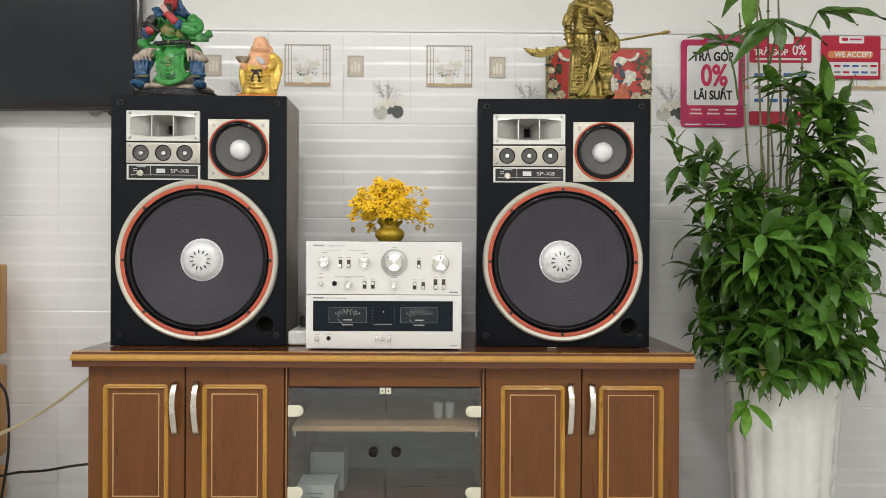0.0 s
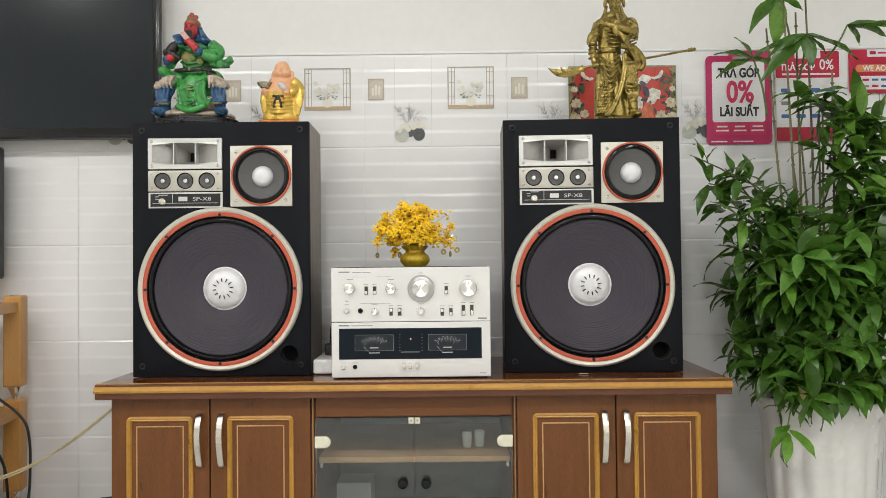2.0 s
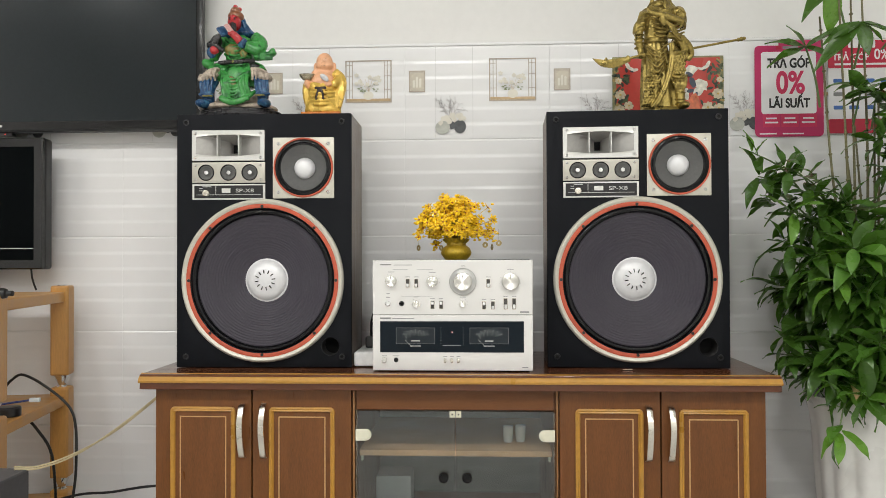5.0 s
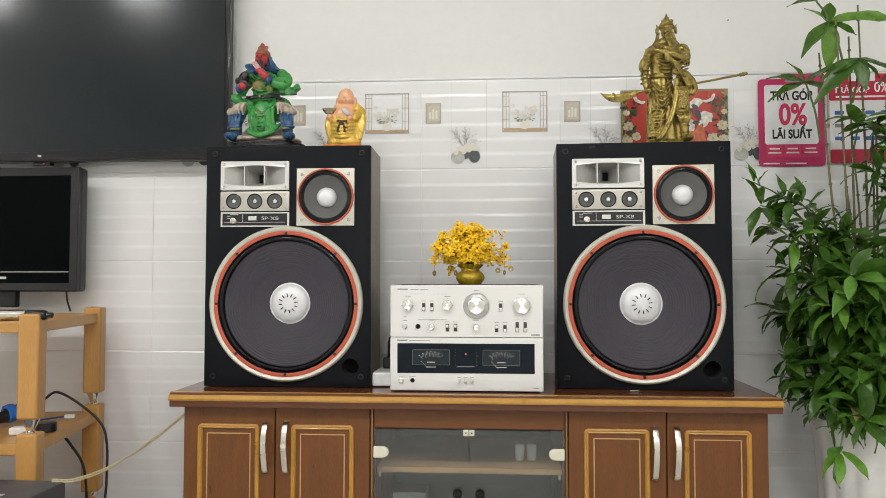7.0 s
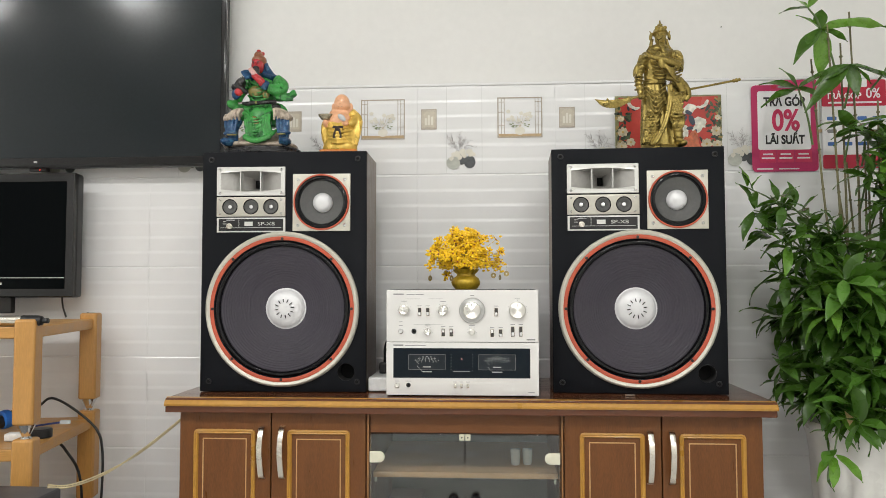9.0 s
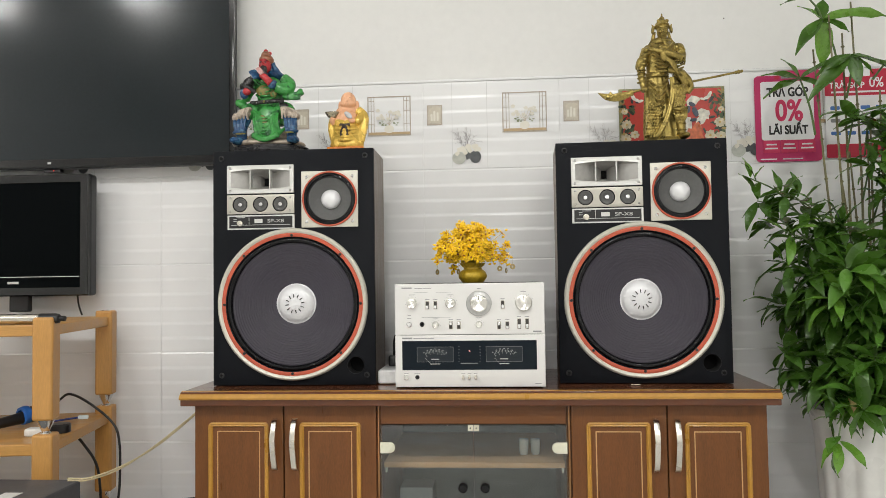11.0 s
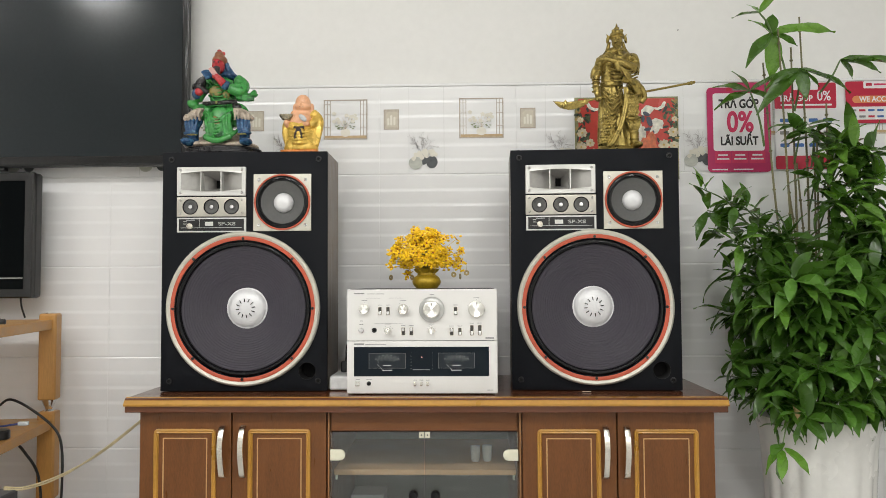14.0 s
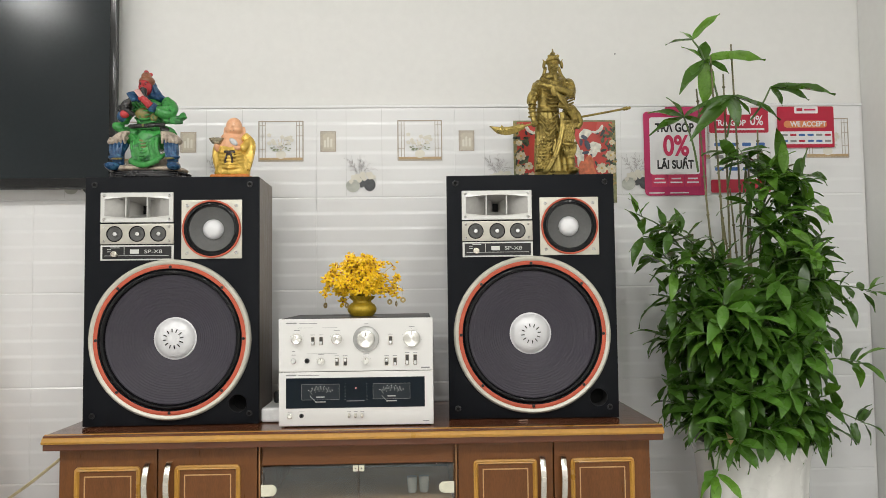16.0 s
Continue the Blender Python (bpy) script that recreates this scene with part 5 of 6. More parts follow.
def sheared(z0, x0, k):
    """A pose whose axis leans sideways by k, through x0 at height z0."""
    return Matrix(((1, 0, k, x0 - k * z0), (0, 1, 0, 0), (0, 0, 1, 0), (0, 0, 0, 1)))


L.skirt(B, [(0, 0), (0.064, 0), (0.067, 0.006), (0.058, 0.014), (0, 0.016)], pose(0, 0, 0), 6, 0.05, 1.0, 0.7)
L.skirt(B, [(0, 0.008), (0.055, 0.010), (0.054, 0.04), (0.048, 0.09), (0.041, 0.14), (0.034, 0.18), (0.030, 0.205), (0, 0.212)], sheared(0.2, -0.020, -0.09), 13, 0.045, 1.0, 0.68)
L.skirt(B, [(0, 0.190), (0.031, 0.195), (0.033, 0.215), (0.040, 0.245), (0.043, 0.272), (0.036, 0.292), (0.016, 0.304), (0, 0.306)], sheared(0.2, -0.019, 0.24), 0, 0, 1.0, 0.66)
# robe: hanging swags at the hip, pleats, the broad diagonal hem
for k in range(7):
    L.limb(B, [(-0.050 + 0.002 * k, -0.020, 0.190 - 0.011 * k), (-0.024, -0.037 - 0.001 * k, 0.168 - 0.015 * k), (0.010 - 0.003 * k, -0.032, 0.188 - 0.014 * k)], 0.0030, 0.0026)
for k in range(6):
    L.limb(B, [(-0.046 + 0.007 * k, -0.028, 0.120), (-0.054 + 0.007 * k, -0.036 - 0.004 * math.sin(k * 1.9), 0.065), (-0.062 + 0.009 * k, -0.036, 0.014)], 0.0034, 0.0042)
for off in (0.0, 0.007):
    L.limb(B, [(0.016 + off, -0.030, 0.190), (0.013 + off, -0.040, 0.140), (-0.002 + off, -0.046, 0.080), (-0.026 + off, -0.046, 0.028), (-0.040 + off, -0.042, 0.012)], 0.0042, 0.0050)
for k in range(9):
    for j in range(5):
        L.ball(B, (-0.060 + 0.008 * j + (0.004 if k % 2 else 0) + 0.0012 * k, -0.036 - 0.007 * math.sin(math.pi * (j + 1) / 6), 0.022 + 0.0095 * k), (0.0036, 0.0036, 0.0050), (0, 45, 0))
# plated thigh guard, trousers, boot
L.ball(B, (0.034, -0.024, 0.132), (0.023, 0.018, 0.042))
for k in range(7):
    for j in range(5):
        L.ball(B, (0.018 + 0.0076 * j + (0.0038 if k % 2 else 0), -0.037 - 0.005 * math.sin(math.pi * (j + 1) / 6), 0.104 + 0.0088 * k), (0.0036, 0.0034, 0.0048))
L.limb(B, [(0.012, -0.030, 0.100), (0.034, -0.046, 0.092), (0.060, -0.026, 0.100)], 0.0052, 0.0052)
L.limb(B, [(0.014, -0.030, 0.168), (0.034, -0.044, 0.160), (0.056, -0.026, 0.166)], 0.0050, 0.0050)
for k in range(6):
    L.limb(B, [(0.016 + 0.008 * k, -0.034, 0.092), (0.022 + 0.006 * k, -0.044, 0.074 - 0.003 * (k % 2)), (0.030 + 0.003 * k, -0.036, 0.056)], 0.0046, 0.0034)
L.limb(B, [(0.040, -0.028, 0.070), (0.041, -0.032, 0.045), (0.042, -0.032, 0.016)], 0.014, 0.011)
for z in (0.052, 0.034, 0.022):
    L.ball(B, (0.0415, -0.032, z), (0.0145, 0.0145, 0.003))
L.ball(B, (0.046, -0.048, 0.015), (0.014, 0.024, 0.010), (0, 0, 8))
# belt with buckle
for z in (0.199, 0.206):
    L.limb(B, [(-0.050, -0.004, z), (-0.036, -0.020, z), (-0.018, -0.0255, z - 0.001), (0.002, -0.019, z), (0.014, -0.002, z)], 0.0034, 0.0034)
L.ball(B, (-0.018, -0.026, 0.202), (0.008, 0.005, 0.008))
# cloak blown to the side
L.limb(B, [(0.010, -0.026, 0.214), (0.040, -0.028, 0.206), (0.066, -0.020, 0.188), (0.076, -0.014, 0.164), (0.066, -0.012, 0.147)], 0.010, 0.008)
L.limb(B, [(0.030, -0.016, 0.204), (0.052, -0.014, 0.186), (0.060, -0.010, 0.160), (0.056, -0.010, 0.146)], 0.012, 0.008)
L.ball(B, (0.050, 0.004, 0.190), (0.026, 0.014, 0.034))
for k in range(4):
    L.limb(B, [(0.016 + 0.004 * k, -0.034, 0.216 - 0.003 * k), (0.046, -0.034 + 0.003 * k, 0.200 - 0.006 * k), (0.064 - 0.003 * k, -0.024, 0.170 - 0.004 * k)], 0.0030, 0.0024)
# arm laid across the chest, wide sleeve
L.ball(B, (0.044, 0.0, 0.282), (0.020, 0.022, 0.018))
L.limb(B, [(0.046, 0.0, 0.282), (0.050, -0.012, 0.258), (0.044, -0.026, 0.242)], 0.018, 0.014)
L.limb(B, [(0.046, -0.028, 0.246), (0.016, -0.042, 0.254), (-0.010, -0.046, 0.261)], 0.013, 0.010)
L.ball(B, (-0.008, -0.047, 0.250), (0.010, 0.010, 0.021), (0, -12, 0))
for k in range(6):
    L.limb(B, [(-0.004 + 0.004 * k, -0.052, 0.246 - 0.006 * k), (0.022 + 0.003 * k, -0.050 + 0.002 * k, 0.232 - 0.007 * k), (0.054, -0.026, 0.250 - 0.010 * k)], 0.0032, 0.0028)
for k in range(4):
    L.limb(B, [(0.040, -0.020, 0.290 - 0.010 * k), (0.058, -0.022, 0.276 - 0.010 * k), (0.060, -0.010, 0.262 - 0.010 * k)], 0.0028, 0.0024)
L.limb(B, [(-0.012, -0.049, 0.262), (-0.030, -0.050, 0.265)], 0.008, 0.007)
L.ball(B, (-0.036, -0.050, 0.267), (0.010, 0.008, 0.008))
for k in range(3):
    L.limb(B, [(-0.038 - 0.003 * k, -0.053, 0.268), (-0.046 - 0.002 * k, -0.050, 0.276 - 0.004 * k), (-0.049, -0.044, 0.284 - 0.006 * k)], 0.0030, 0.0022)
# armoured arm hanging to the shaft
L.ball(B, (-0.042, -0.004, 0.276), (0.017, 0.020, 0.020))
for k in range(4):
    L.ball(B, (-0.050 - 0.0035 * k, -0.012, 0.276 - 0.014 * k), (0.013, 0.017, 0.009), (0, -20, 0))
L.limb(B, [(-0.048, -0.006, 0.280), (-0.060, -0.010, 0.248), (-0.066, -0.014, 0.222)], 0.015, 0.011)
L.ball(B, (-0.074, -0.006, 0.240), (0.006, 0.014, 0.019), (0, 14, 0))
L.limb(B, [(-0.066, -0.014, 0.224), (-0.067, -0.020, 0.195), (-0.064, -0.026, 0.164)], 0.012, 0.008)
for z in (0.216, 0.205, 0.193, 0.180):
    L.ball(B, (-0.0665, -0.019, z), (0.0145, 0.0145, 0.0030))
L.ball(B, (-0.063, -0.028, 0.157), (0.010, 0.012, 0.009))
for k in range(4):
    L.limb(B, [(-0.070 + 0.0045 * k, -0.036, 0.162), (-0.070 + 0.0045 * k, -0.040, 0.156), (-0.069 + 0.0045 * k, -0.036, 0.150)], 0.0024, 0.0022)
# breastplate, scarf and veil
for k in range(5):
    L.limb(B, [(-0.032 + 0.002 * k, -0.020, 0.262 - 0.011 * k), (-0.014, -0.034, 0.252 - 0.011 * k), (0.004, -0.034, 0.250 - 0.010 * k)], 0.0032, 0.0028)
for k in range(4):
    L.limb(B, [(-0.034 + 0.003 * k, -0.004 - 0.004 * k, 0.300 - 0.005 * k), (-0.014, -0.032 - 0.001 * k, 0.284 - 0.007 * k), (0.006, -0.036, 0.279 - 0.007 * k), (0.032 - 0.003 * k, -0.008 - 0.004 * k, 0.300 - 0.005 * k)], 0.0040, 0.0036)
for f in (-1, 1):
    L.limb(B, [(0.020 * f, 0.012, 0.338), (0.026 * f, 0.010, 0.314), (0.035 * f, 0.004, 0.298)], 0.005, 0.006)
L.ball(B, (0.0, 0.008, 0.305), (0.028, 0.020, 0.018))
# head: brow, eyes, nose, moustache, long beard
L.ball(B, (0.0, -0.006, 0.334), (0.0165, 0.0175, 0.022))
L.limb(B, [(0.0, -0.023, 0.338), (0.0, -0.0275, 0.331), (0.0, -0.0255, 0.328)], 0.0022, 0.0032)
for f in (-1, 1):
    L.limb(B, [(0.002 * f, -0.0238, 0.340), (0.007 * f, -0.0235, 0.3425), (0.013 * f, -0.0185, 0.345)], 0.0019, 0.0012)
    L.ball(B, (0.0068 * f, -0.0222, 0.3375), (0.0030, 0.0014, 0.0011))
    L.ball(B, (0.009 * f, -0.019, 0.329), (0.005, 0.004, 0.004))
    L.limb(B, [(0.001 * f, -0.0255, 0.325), (0.007 * f, -0.0245, 0.322), (0.0085 * f, -0.024, 0.311)], 0.0014, 0.0010)
    L.ball(B, (0.0265 * f, 0.0, 0.342), (0.0050, 0.007, 0.0125), (0, -8 * f, 0))
    L.limb(B, [(0.025 * f, 0.0, 0.350), (0.030 * f, 0.0, 0.359)], 0.0034, 0.0012)
for k in range(5):
    L.limb(B, [(-0.006 + 0.0030 * k, -0.0215, 0.317), (-0.004 + 0.0020 * k, -0.031, 0.300), (0.001 + 0.0008 * k, -0.038, 0.279)], 0.0021, 0.0011)
# helmet with brow plate and pointed crest
L.ball(B, (0.0, -0.001, 0.352), (0.0215, 0.0215, 0.017))
L.limb(B, [(-0.021, -0.004, 0.350), (-0.012, -0.020, 0.352), (0.0, -0.0245, 0.354), (0.012, -0.020, 0.352), (0.021, -0.004, 0.350)], 0.0028, 0.0028)
L.ball(B, (0.0, -0.021, 0.360), (0.0085, 0.005, 0.006))
for f in (-1, 1):
    L.ball(B, (0.012 * f, -0.014, 0.364), (0.006, 0.005, 0.005))
L.skirt(B, [(0, 0), (0.016, 0.0), (0.013, 0.008), (0.007, 0.012), (0.0085, 0.016), (0.0035, 0.020), (0.0015, 0.030), (0, 0.031)], pose(0, -0.002, 0.360))
# long shaft, ornate butt, broad curved blade
L.limb(B, [(-0.104, -0.028, 0.148), (-0.063, -0.030, 0.157), (0.05, 0.020, 0.182), (0.232, 0.055, 0.2215)], 0.0034, 0.0034)
for x, r in ((0.228, 0.0058), (0.236, 0.0066), (0.244, 0.0048)):
    L.ball(B, (x, 0.055, 0.2215 + 0.2 * (x - 0.232)), (0.005, r, r), (0, -12, 0))
L.ball(B, (-0.098, -0.028, 0.149), (0.006, 0.006, 0.010), (0, -12, 0))
bl = L.bm(B)
edge = []
for k in range(19):
    u = k / 18
    mid = 0.148 - 0.030 * u + 0.028 * u ** 3
    w = (0.009 + 0.009 * math.sin(math.pi * min(1, 0.1 + 0.95 * u))) * (1 if u < 0.8 else max(0.06, 1 - ((u - 0.8) / 0.2) ** 1.4))
    edge.append((-0.100 - 0.097 * u, mid + 0.006 * u * u + w * (0.75 if k != 11 else 1.25), mid + 0.006 * u * u - w))
loops = [[bl.verts.new((x, y, z)) for y, z in ((-0.030, hi), (-0.0330, (hi + lo) / 2), (-0.030, lo), (-0.0270, (hi + lo) / 2))] for x, hi, lo in edge]
for p, q in zip(loops, loops[1:]):
    for n_ in range(4):
        bl.faces.new((p[n_], p[(n_ + 1) % 4], q[(n_ + 1) % 4], q[n_]))
bl.faces.new(loops[0]), bl.faces.new(loops[-1])
for k in range(4):
    L.limb(B, [(-0.112 - 0.016 * k, -0.0325, 0.142 - 0.003 * k), (-0.120 - 0.016 * k, -0.0335, 0.147 - 0.004 * k), (-0.126 - 0.016 * k, -0.0325, 0.139 - 0.003 * k)], 0.0014, 0.0012)
brass = mat("aged_brass", (0.290, 0.218, 0.062), 0.33, metal=0.75, var=0.55, scale=45, fine=160, bump=0.25)
L.finish("brass_statue", {B: brass}, 0.0014, "standing brass warrior statue holding a long-handled blade", "statue", pose(0.473, 2.125, SPTOP))

# ---- gold coin tree ----
tree = thing("gold_coin_tree", "ornamental tree of yellow glass blossoms in a gilt vase", "ornament", pose(-0.101, 2.12, PZ + PH))
VASE = mat("gilt_vase", (0.46, 0.31, 0.02), 0.38, metal=0.3, var=0.3, scale=30, fine=160, bump=0.3)
part("vase", turned([(0, 0), (0.028, 0), (0.031, 0.003), (0.040, 0.014), (0.042, 0.022), (0.037, 0.034), (0.027, 0.041), (0.026, 0.046), (0.031, 0.052), (0.036, 0.060), (0.033, 0.058), (0.024, 0.047), (0, 0.045)], None, 48, lambda a, h: 1 + (0.10 * math.cos(8 * a) if h > 0.05 else 0.02 * math.cos(6 * a))), VASE, tree, "gilt vase with wavy rim")
YEL = mat("amber_glass_petal", (0.95, 0.60, 0.020), 0.14, var=0.22, scale=30, fine=60, bump=0.05, random_tone=0.5)
RED = mat("red_bead", (0.32, 0.05, 0.01), 0.3)
R = random.Random(11)


def blossom_mesh(seed, size):
    r = random.Random(seed)
    bm = bmesh.new()
    for i in range(6):
        a = 2 * math.pi * i / 6 + r.uniform(-0.2, 0.2)
        l, w, lift = size * r.uniform(0.85, 1.3), size * 0.27, size * r.uniform(0.1, 0.5)
        d, s = Vector((math.cos(a), math.sin(a), 0)), Vector((-math.sin(a), math.cos(a), 0))
        p = [Vector((0, 0, 0)), d * l * 0.5 + s * w + Vector((0, 0, lift * 0.6)), d * l + Vector((0, 0, lift)), d * l * 0.5 - s * w + Vector((0, 0, lift * 0.6)), d * l * 0.5 + Vector((0, 0, lift * 0.6 + size * 0.16)), d * l * 0.5 + Vector((0, 0, lift * 0.6 - size * 0.1))]
        v = [bm.verts.new(x) for x in p]
        for f in ((0, 1, 4), (1, 2, 4), (2, 3, 4), (3, 0, 4), (1, 0, 5), (2, 1, 5), (3, 2, 5), (0, 3, 5)):
            bm.faces.new([v[j] for j in f])
    bmesh.ops.create_icosphere(bm, subdivisions=1, radius=size * 0.2, matrix=Matrix.Translation((0, 0, size * 0.15)))
    me = mesh_of("blossom", bm, YEL, RED, smooth=False)
    n = len(me.polygons)
    for i, p in enumerate(me.polygons):
        p.material_index = 1 if i >= n - 20 else 0
    return me


petals = [blossom_mesh(i, 0.0140) for i in range(4)]
twigs = bmesh.new()
loose = bmesh.new()
for i in range(265):
    a, e = R.uniform(0, 2 * math.pi), R.uniform(0.0, 1.0) ** 0.8
    rr = R.uniform(0.40, 1.0)
    el = radians(-6 + 92 * e)
    p = Vector((0.108 * rr * math.cos(a) * math.cos(el) ** 0.7 - 0.006, 0.088 * rr * math.sin(a) * math.cos(el) ** 0.7, 0.072 + 0.082 * rr * math.sin(el) + (0.022 if el > 0.9 else 0)))
    if i < 20:
        p.z -= 0.032 * R.random()
        p.x = (-0.072 + R.uniform(-0.034, 0.034)) if i < 14 else 0.085 + R.uniform(-0.02, 0.02)
    b = under(new("blossom", petals[i % 4]), tree, Matrix.Translation(p) @ Vector((p.x + R.uniform(-0.05, 0.05), p.y - 0.08 + R.uniform(-0.05, 0.05), p.z - 0.05)).to_track_quat("Z", "Y").to_matrix().to_4x4() @ pose(0, 0, 0, 0, 0, R.uniform(0, 360)))
    base = Vector((R.uniform(-0.012, 0.012), R.uniform(-0.012, 0.012), 0.048))
    tube(twigs, spline([base, base.lerp(p, 0.5) + Vector((0, 0, 0.012)), p], 3), 0.0009, 4)
    for j in range(3):
        q = p + Vector((R.uniform(-0.018, 0.018), R.uniform(-0.018, 0.018), R.uniform(-0.016, 0.012)))
        bmesh.ops.create_icosphere(loose, subdivisions=1, radius=0.0036, matrix=Matrix.Translation(q) @ Matrix.Diagonal((1.5, 0.8, 1, 1)))
part("twigs", twigs, mat("gold_wire", (0.5, 0.33, 0.05), 0.35, metal=0.8), tree)
tagged(part("bead_cluster", loose, YEL, tree, "small amber glass beads", smooth=False), kind="stuff")
COIN = mat("old_coin", (0.42, 0.33, 0.15), 0.4, metal=0.7, var=0.3)
for x, z, yy in ((-0.104, 0.034, -0.02), (-0.040, 0.034, -0.045), (0.081, 0.042, -0.01), (0.100, 0.036, -0.005), (0.119, 0.047, 0.0), (-0.06, 0.05, 0.03)):
    c = part("coin", turned([(0.0025, -0.0005), (0.0082, -0.0005), (0.0082, 0.0005), (0.0025, 0.0005), (0.0025, -0.0005)], None, 24), COIN, tree, "small pierced coin on a thread", m=pose(x, yy, z, 90, 0, R.uniform(-70, 70)))
    part("thread", tube(bmesh.new(), [Vector((x, yy, z + 0.008)), Vector((x * 0.99, yy, z + 0.04))], 0.0004, 4), COIN, tree)

solid("nail", turned([(0, 0.006), (0.0018, 0.0055), (0.0022, 0.0048), (0.0022, 0.0042), (0.0011, 0.004), (0.0011, -0.002)], facing(0.746, WALL + 0.0085, 1.75), 12), BLACK, "small dark nail in the plastered wall", "nail")

# ---- papers on the wall ----
MAGENTA = mat("magenta_paper", (0.50, 0.022, 0.12), 0.4, var=0.05, bump=0.02)
REDP = mat("crimson_paper", (0.48, 0.012, 0.045), 0.4, var=0.05, bump=0.02)
WHITEP = mat("white_paper", (0.80, 0.79, 0.80), 0.45, var=0.03, bump=0.02)
INK = mat("black_ink", (0.015, 0.015, 0.015), 0.5, bump=0)
PINKINK = mat("pink_ink", (0.60, 0.03, 0.11), 0.5, bump=0)
GOLDINK = mat("orange_ink", (0.70, 0.26, 0.10), 0.5, bump=0)
BLUEINK = mat("blue_ink", (0.05, 0.14, 0.40), 0.5, bump=0)


def sheet(x0, x1, z0, z1, y, r=0.006, seg=5):
    bm = bmesh.new()
    v = []
    for cx, cz, a0 in ((x1 - r, z1 - r, 0), (x0 + r, z1 - r, 90), (x0 + r, z0 + r, 180), (x1 - r, z0 + r, 270)):
        for k in range(seg):
            a = radians(a0 + 90 * k / (seg - 1))
            v.append(bm.verts.new((cx + r * math.cos(a), y, cz + r * math.sin(a))))
    f = bm.faces.new(v)
    ext = bmesh.ops.extrude_face_region(bm, geom=[f])["geom"]
    bmesh.ops.translate(bm, vec=(0, 0.0005, 0), verts=[g for g in ext if isinstance(g, bmesh.types.BMVert)])
    return bm


YP = WALL - 0.0075
p1 = thing("instalment_poster", "magenta and white poster with black and red lettering on the tiles", "poster", pose(0.834, YP, 1.258))
W1, H1 = 0.212, 0.288
part("paper", sheet(0, W1, 0, H1, 0, 0.014), MAGENTA, p1)
part("tab", sheet(0.075, W1, H1 - 0.02, H1 + 0.016, 0.0006, 0.004), MAGENTA, p1)
part("white_panel", sheet(0.020, W1 - 0.022, 0.072, H1 - 0.02, -0.0006, 0.008), WHITEP, p1)
part("logo_bar", sheet(0.066, 0.082, H1 - 0.013, H1 - 0.002, -0.0012, 0.001), REDP, p1)
part("logo_bar", sheet(0.087, 0.135, H1 - 0.011, H1 - 0.003, -0.0012, 0.001), GREYPRINT, p1)
letters("lettering", "TRẢ GÓP", 0.041, INK, p1, W1 / 2, -0.0014, 0.218, width=0.76, thick=0.0014)
letters("lettering", "0%", 0.096, PINKINK, p1, W1 / 2 + 0.004, -0.0014, 0.138, width=0.78, thick=0.0027)
letters("lettering", "LÃI SUẤT", 0.040, INK, p1, W1 / 2, -0.0014, 0.092, width=0.76, thick=0.0014)
for i in range(3):
    x = 0.024 + i * 0.057
    part("pink_box", sheet(x, x + 0.053, 0.030, 0.070, -0.0012, 0.001), PINKINK, p1)
    part("print_bar", sheet(x + 0.010, x + 0.043, 0.055, 0.060, -0.0018, 0.0005), WHITEP, p1)
    part("print_bar", sheet(x + 0.006, x + 0.047, 0.042, 0.047, -0.0018, 0.0005), WHITEP, p1)
part("print_bar", sheet(0.014, 0.066, 0.007, 0.011, -0.0012, 0.0005), WHITEP, p1)
part("print_bar", sheet(0.085, 0.15, 0.007, 0.011, -0.0012, 0.0005), WHITEP, p1)
p2 = thing("payment_poster", "red and white payment poster half hidden by the plant", "poster", pose(1.060, YP - 0.001, 1.266))
part("paper", sheet(0, 0.205, 0, 0.292, 0, 0.006), WHITEP, p2)
part("red_header", sheet(0, 0.205, 0.205, 0.292, -0.0006, 0.006), REDP, p2)
part("red_footer", sheet(0, 0.205, 0, 0.045, -0.0006, 0.006), REDP, p2)
letters("lettering", "TRẢ GÓP", 0.028, WHITEP, p2, 0.070, -0.0012, 0.230, width=0.95, thick=0.0006)
letters("lettering", "0%", 0.046, WHITEP, p2, 0.164, -0.0012, 0.232, width=0.85, thick=0.0006)
part("white_tab", sheet(0.062, 0.145, 0.268, 0.292, -0.0009, 0.004), WHITEP, p2)
part("print_bar", sheet(0.02, 0.19, 0.214, 0.220, -0.0012, 0.001), WHITEP, p2)
for i in range(4):
    for j, c in enumerate((BLUEINK, GREYPRINT, BLUEINK)):
        part("logo_bar", sheet(0.016 + i * 0.048, 0.046 + i * 0.048, 0.075 + j * 0.042, 0.087 + j * 0.042, -0.0008, 0.003), c, p2)
p3 = thing("card_sign", "red card payment sign with an orange lettered pill", "sign", pose(1.297, YP, 1.419))
part("paper", sheet(0, 0.197, 0, 0.142, 0, 0.006), REDP, p3)
part("white_tab", sheet(0.060, 0.142, 0.118, 0.142, -0.0006, 0.004), WHITEP, p3)
part("logo_bar", sheet(0.068, 0.088, 0.126, 0.136, -0.0012, 0.001), REDP, p3)
part("logo_bar", sheet(0.094, 0.134, 0.128, 0.134, -0.0012, 0.001), PINKINK, p3)
part("orange_pill", sheet(0.022, 0.172, 0.069, 0.093, -0.0006, 0.0115, 9), GOLDINK, p3)
letters("lettering", "WE ACCEPT", 0.0245, WHITEP, p3, 0.107, -0.0012, 0.073, width=0.92, thick=0.0006)
part("white_strip", sheet(0.008, 0.189, 0.012, 0.056, -0.0006, 0.002), WHITEP, p3)
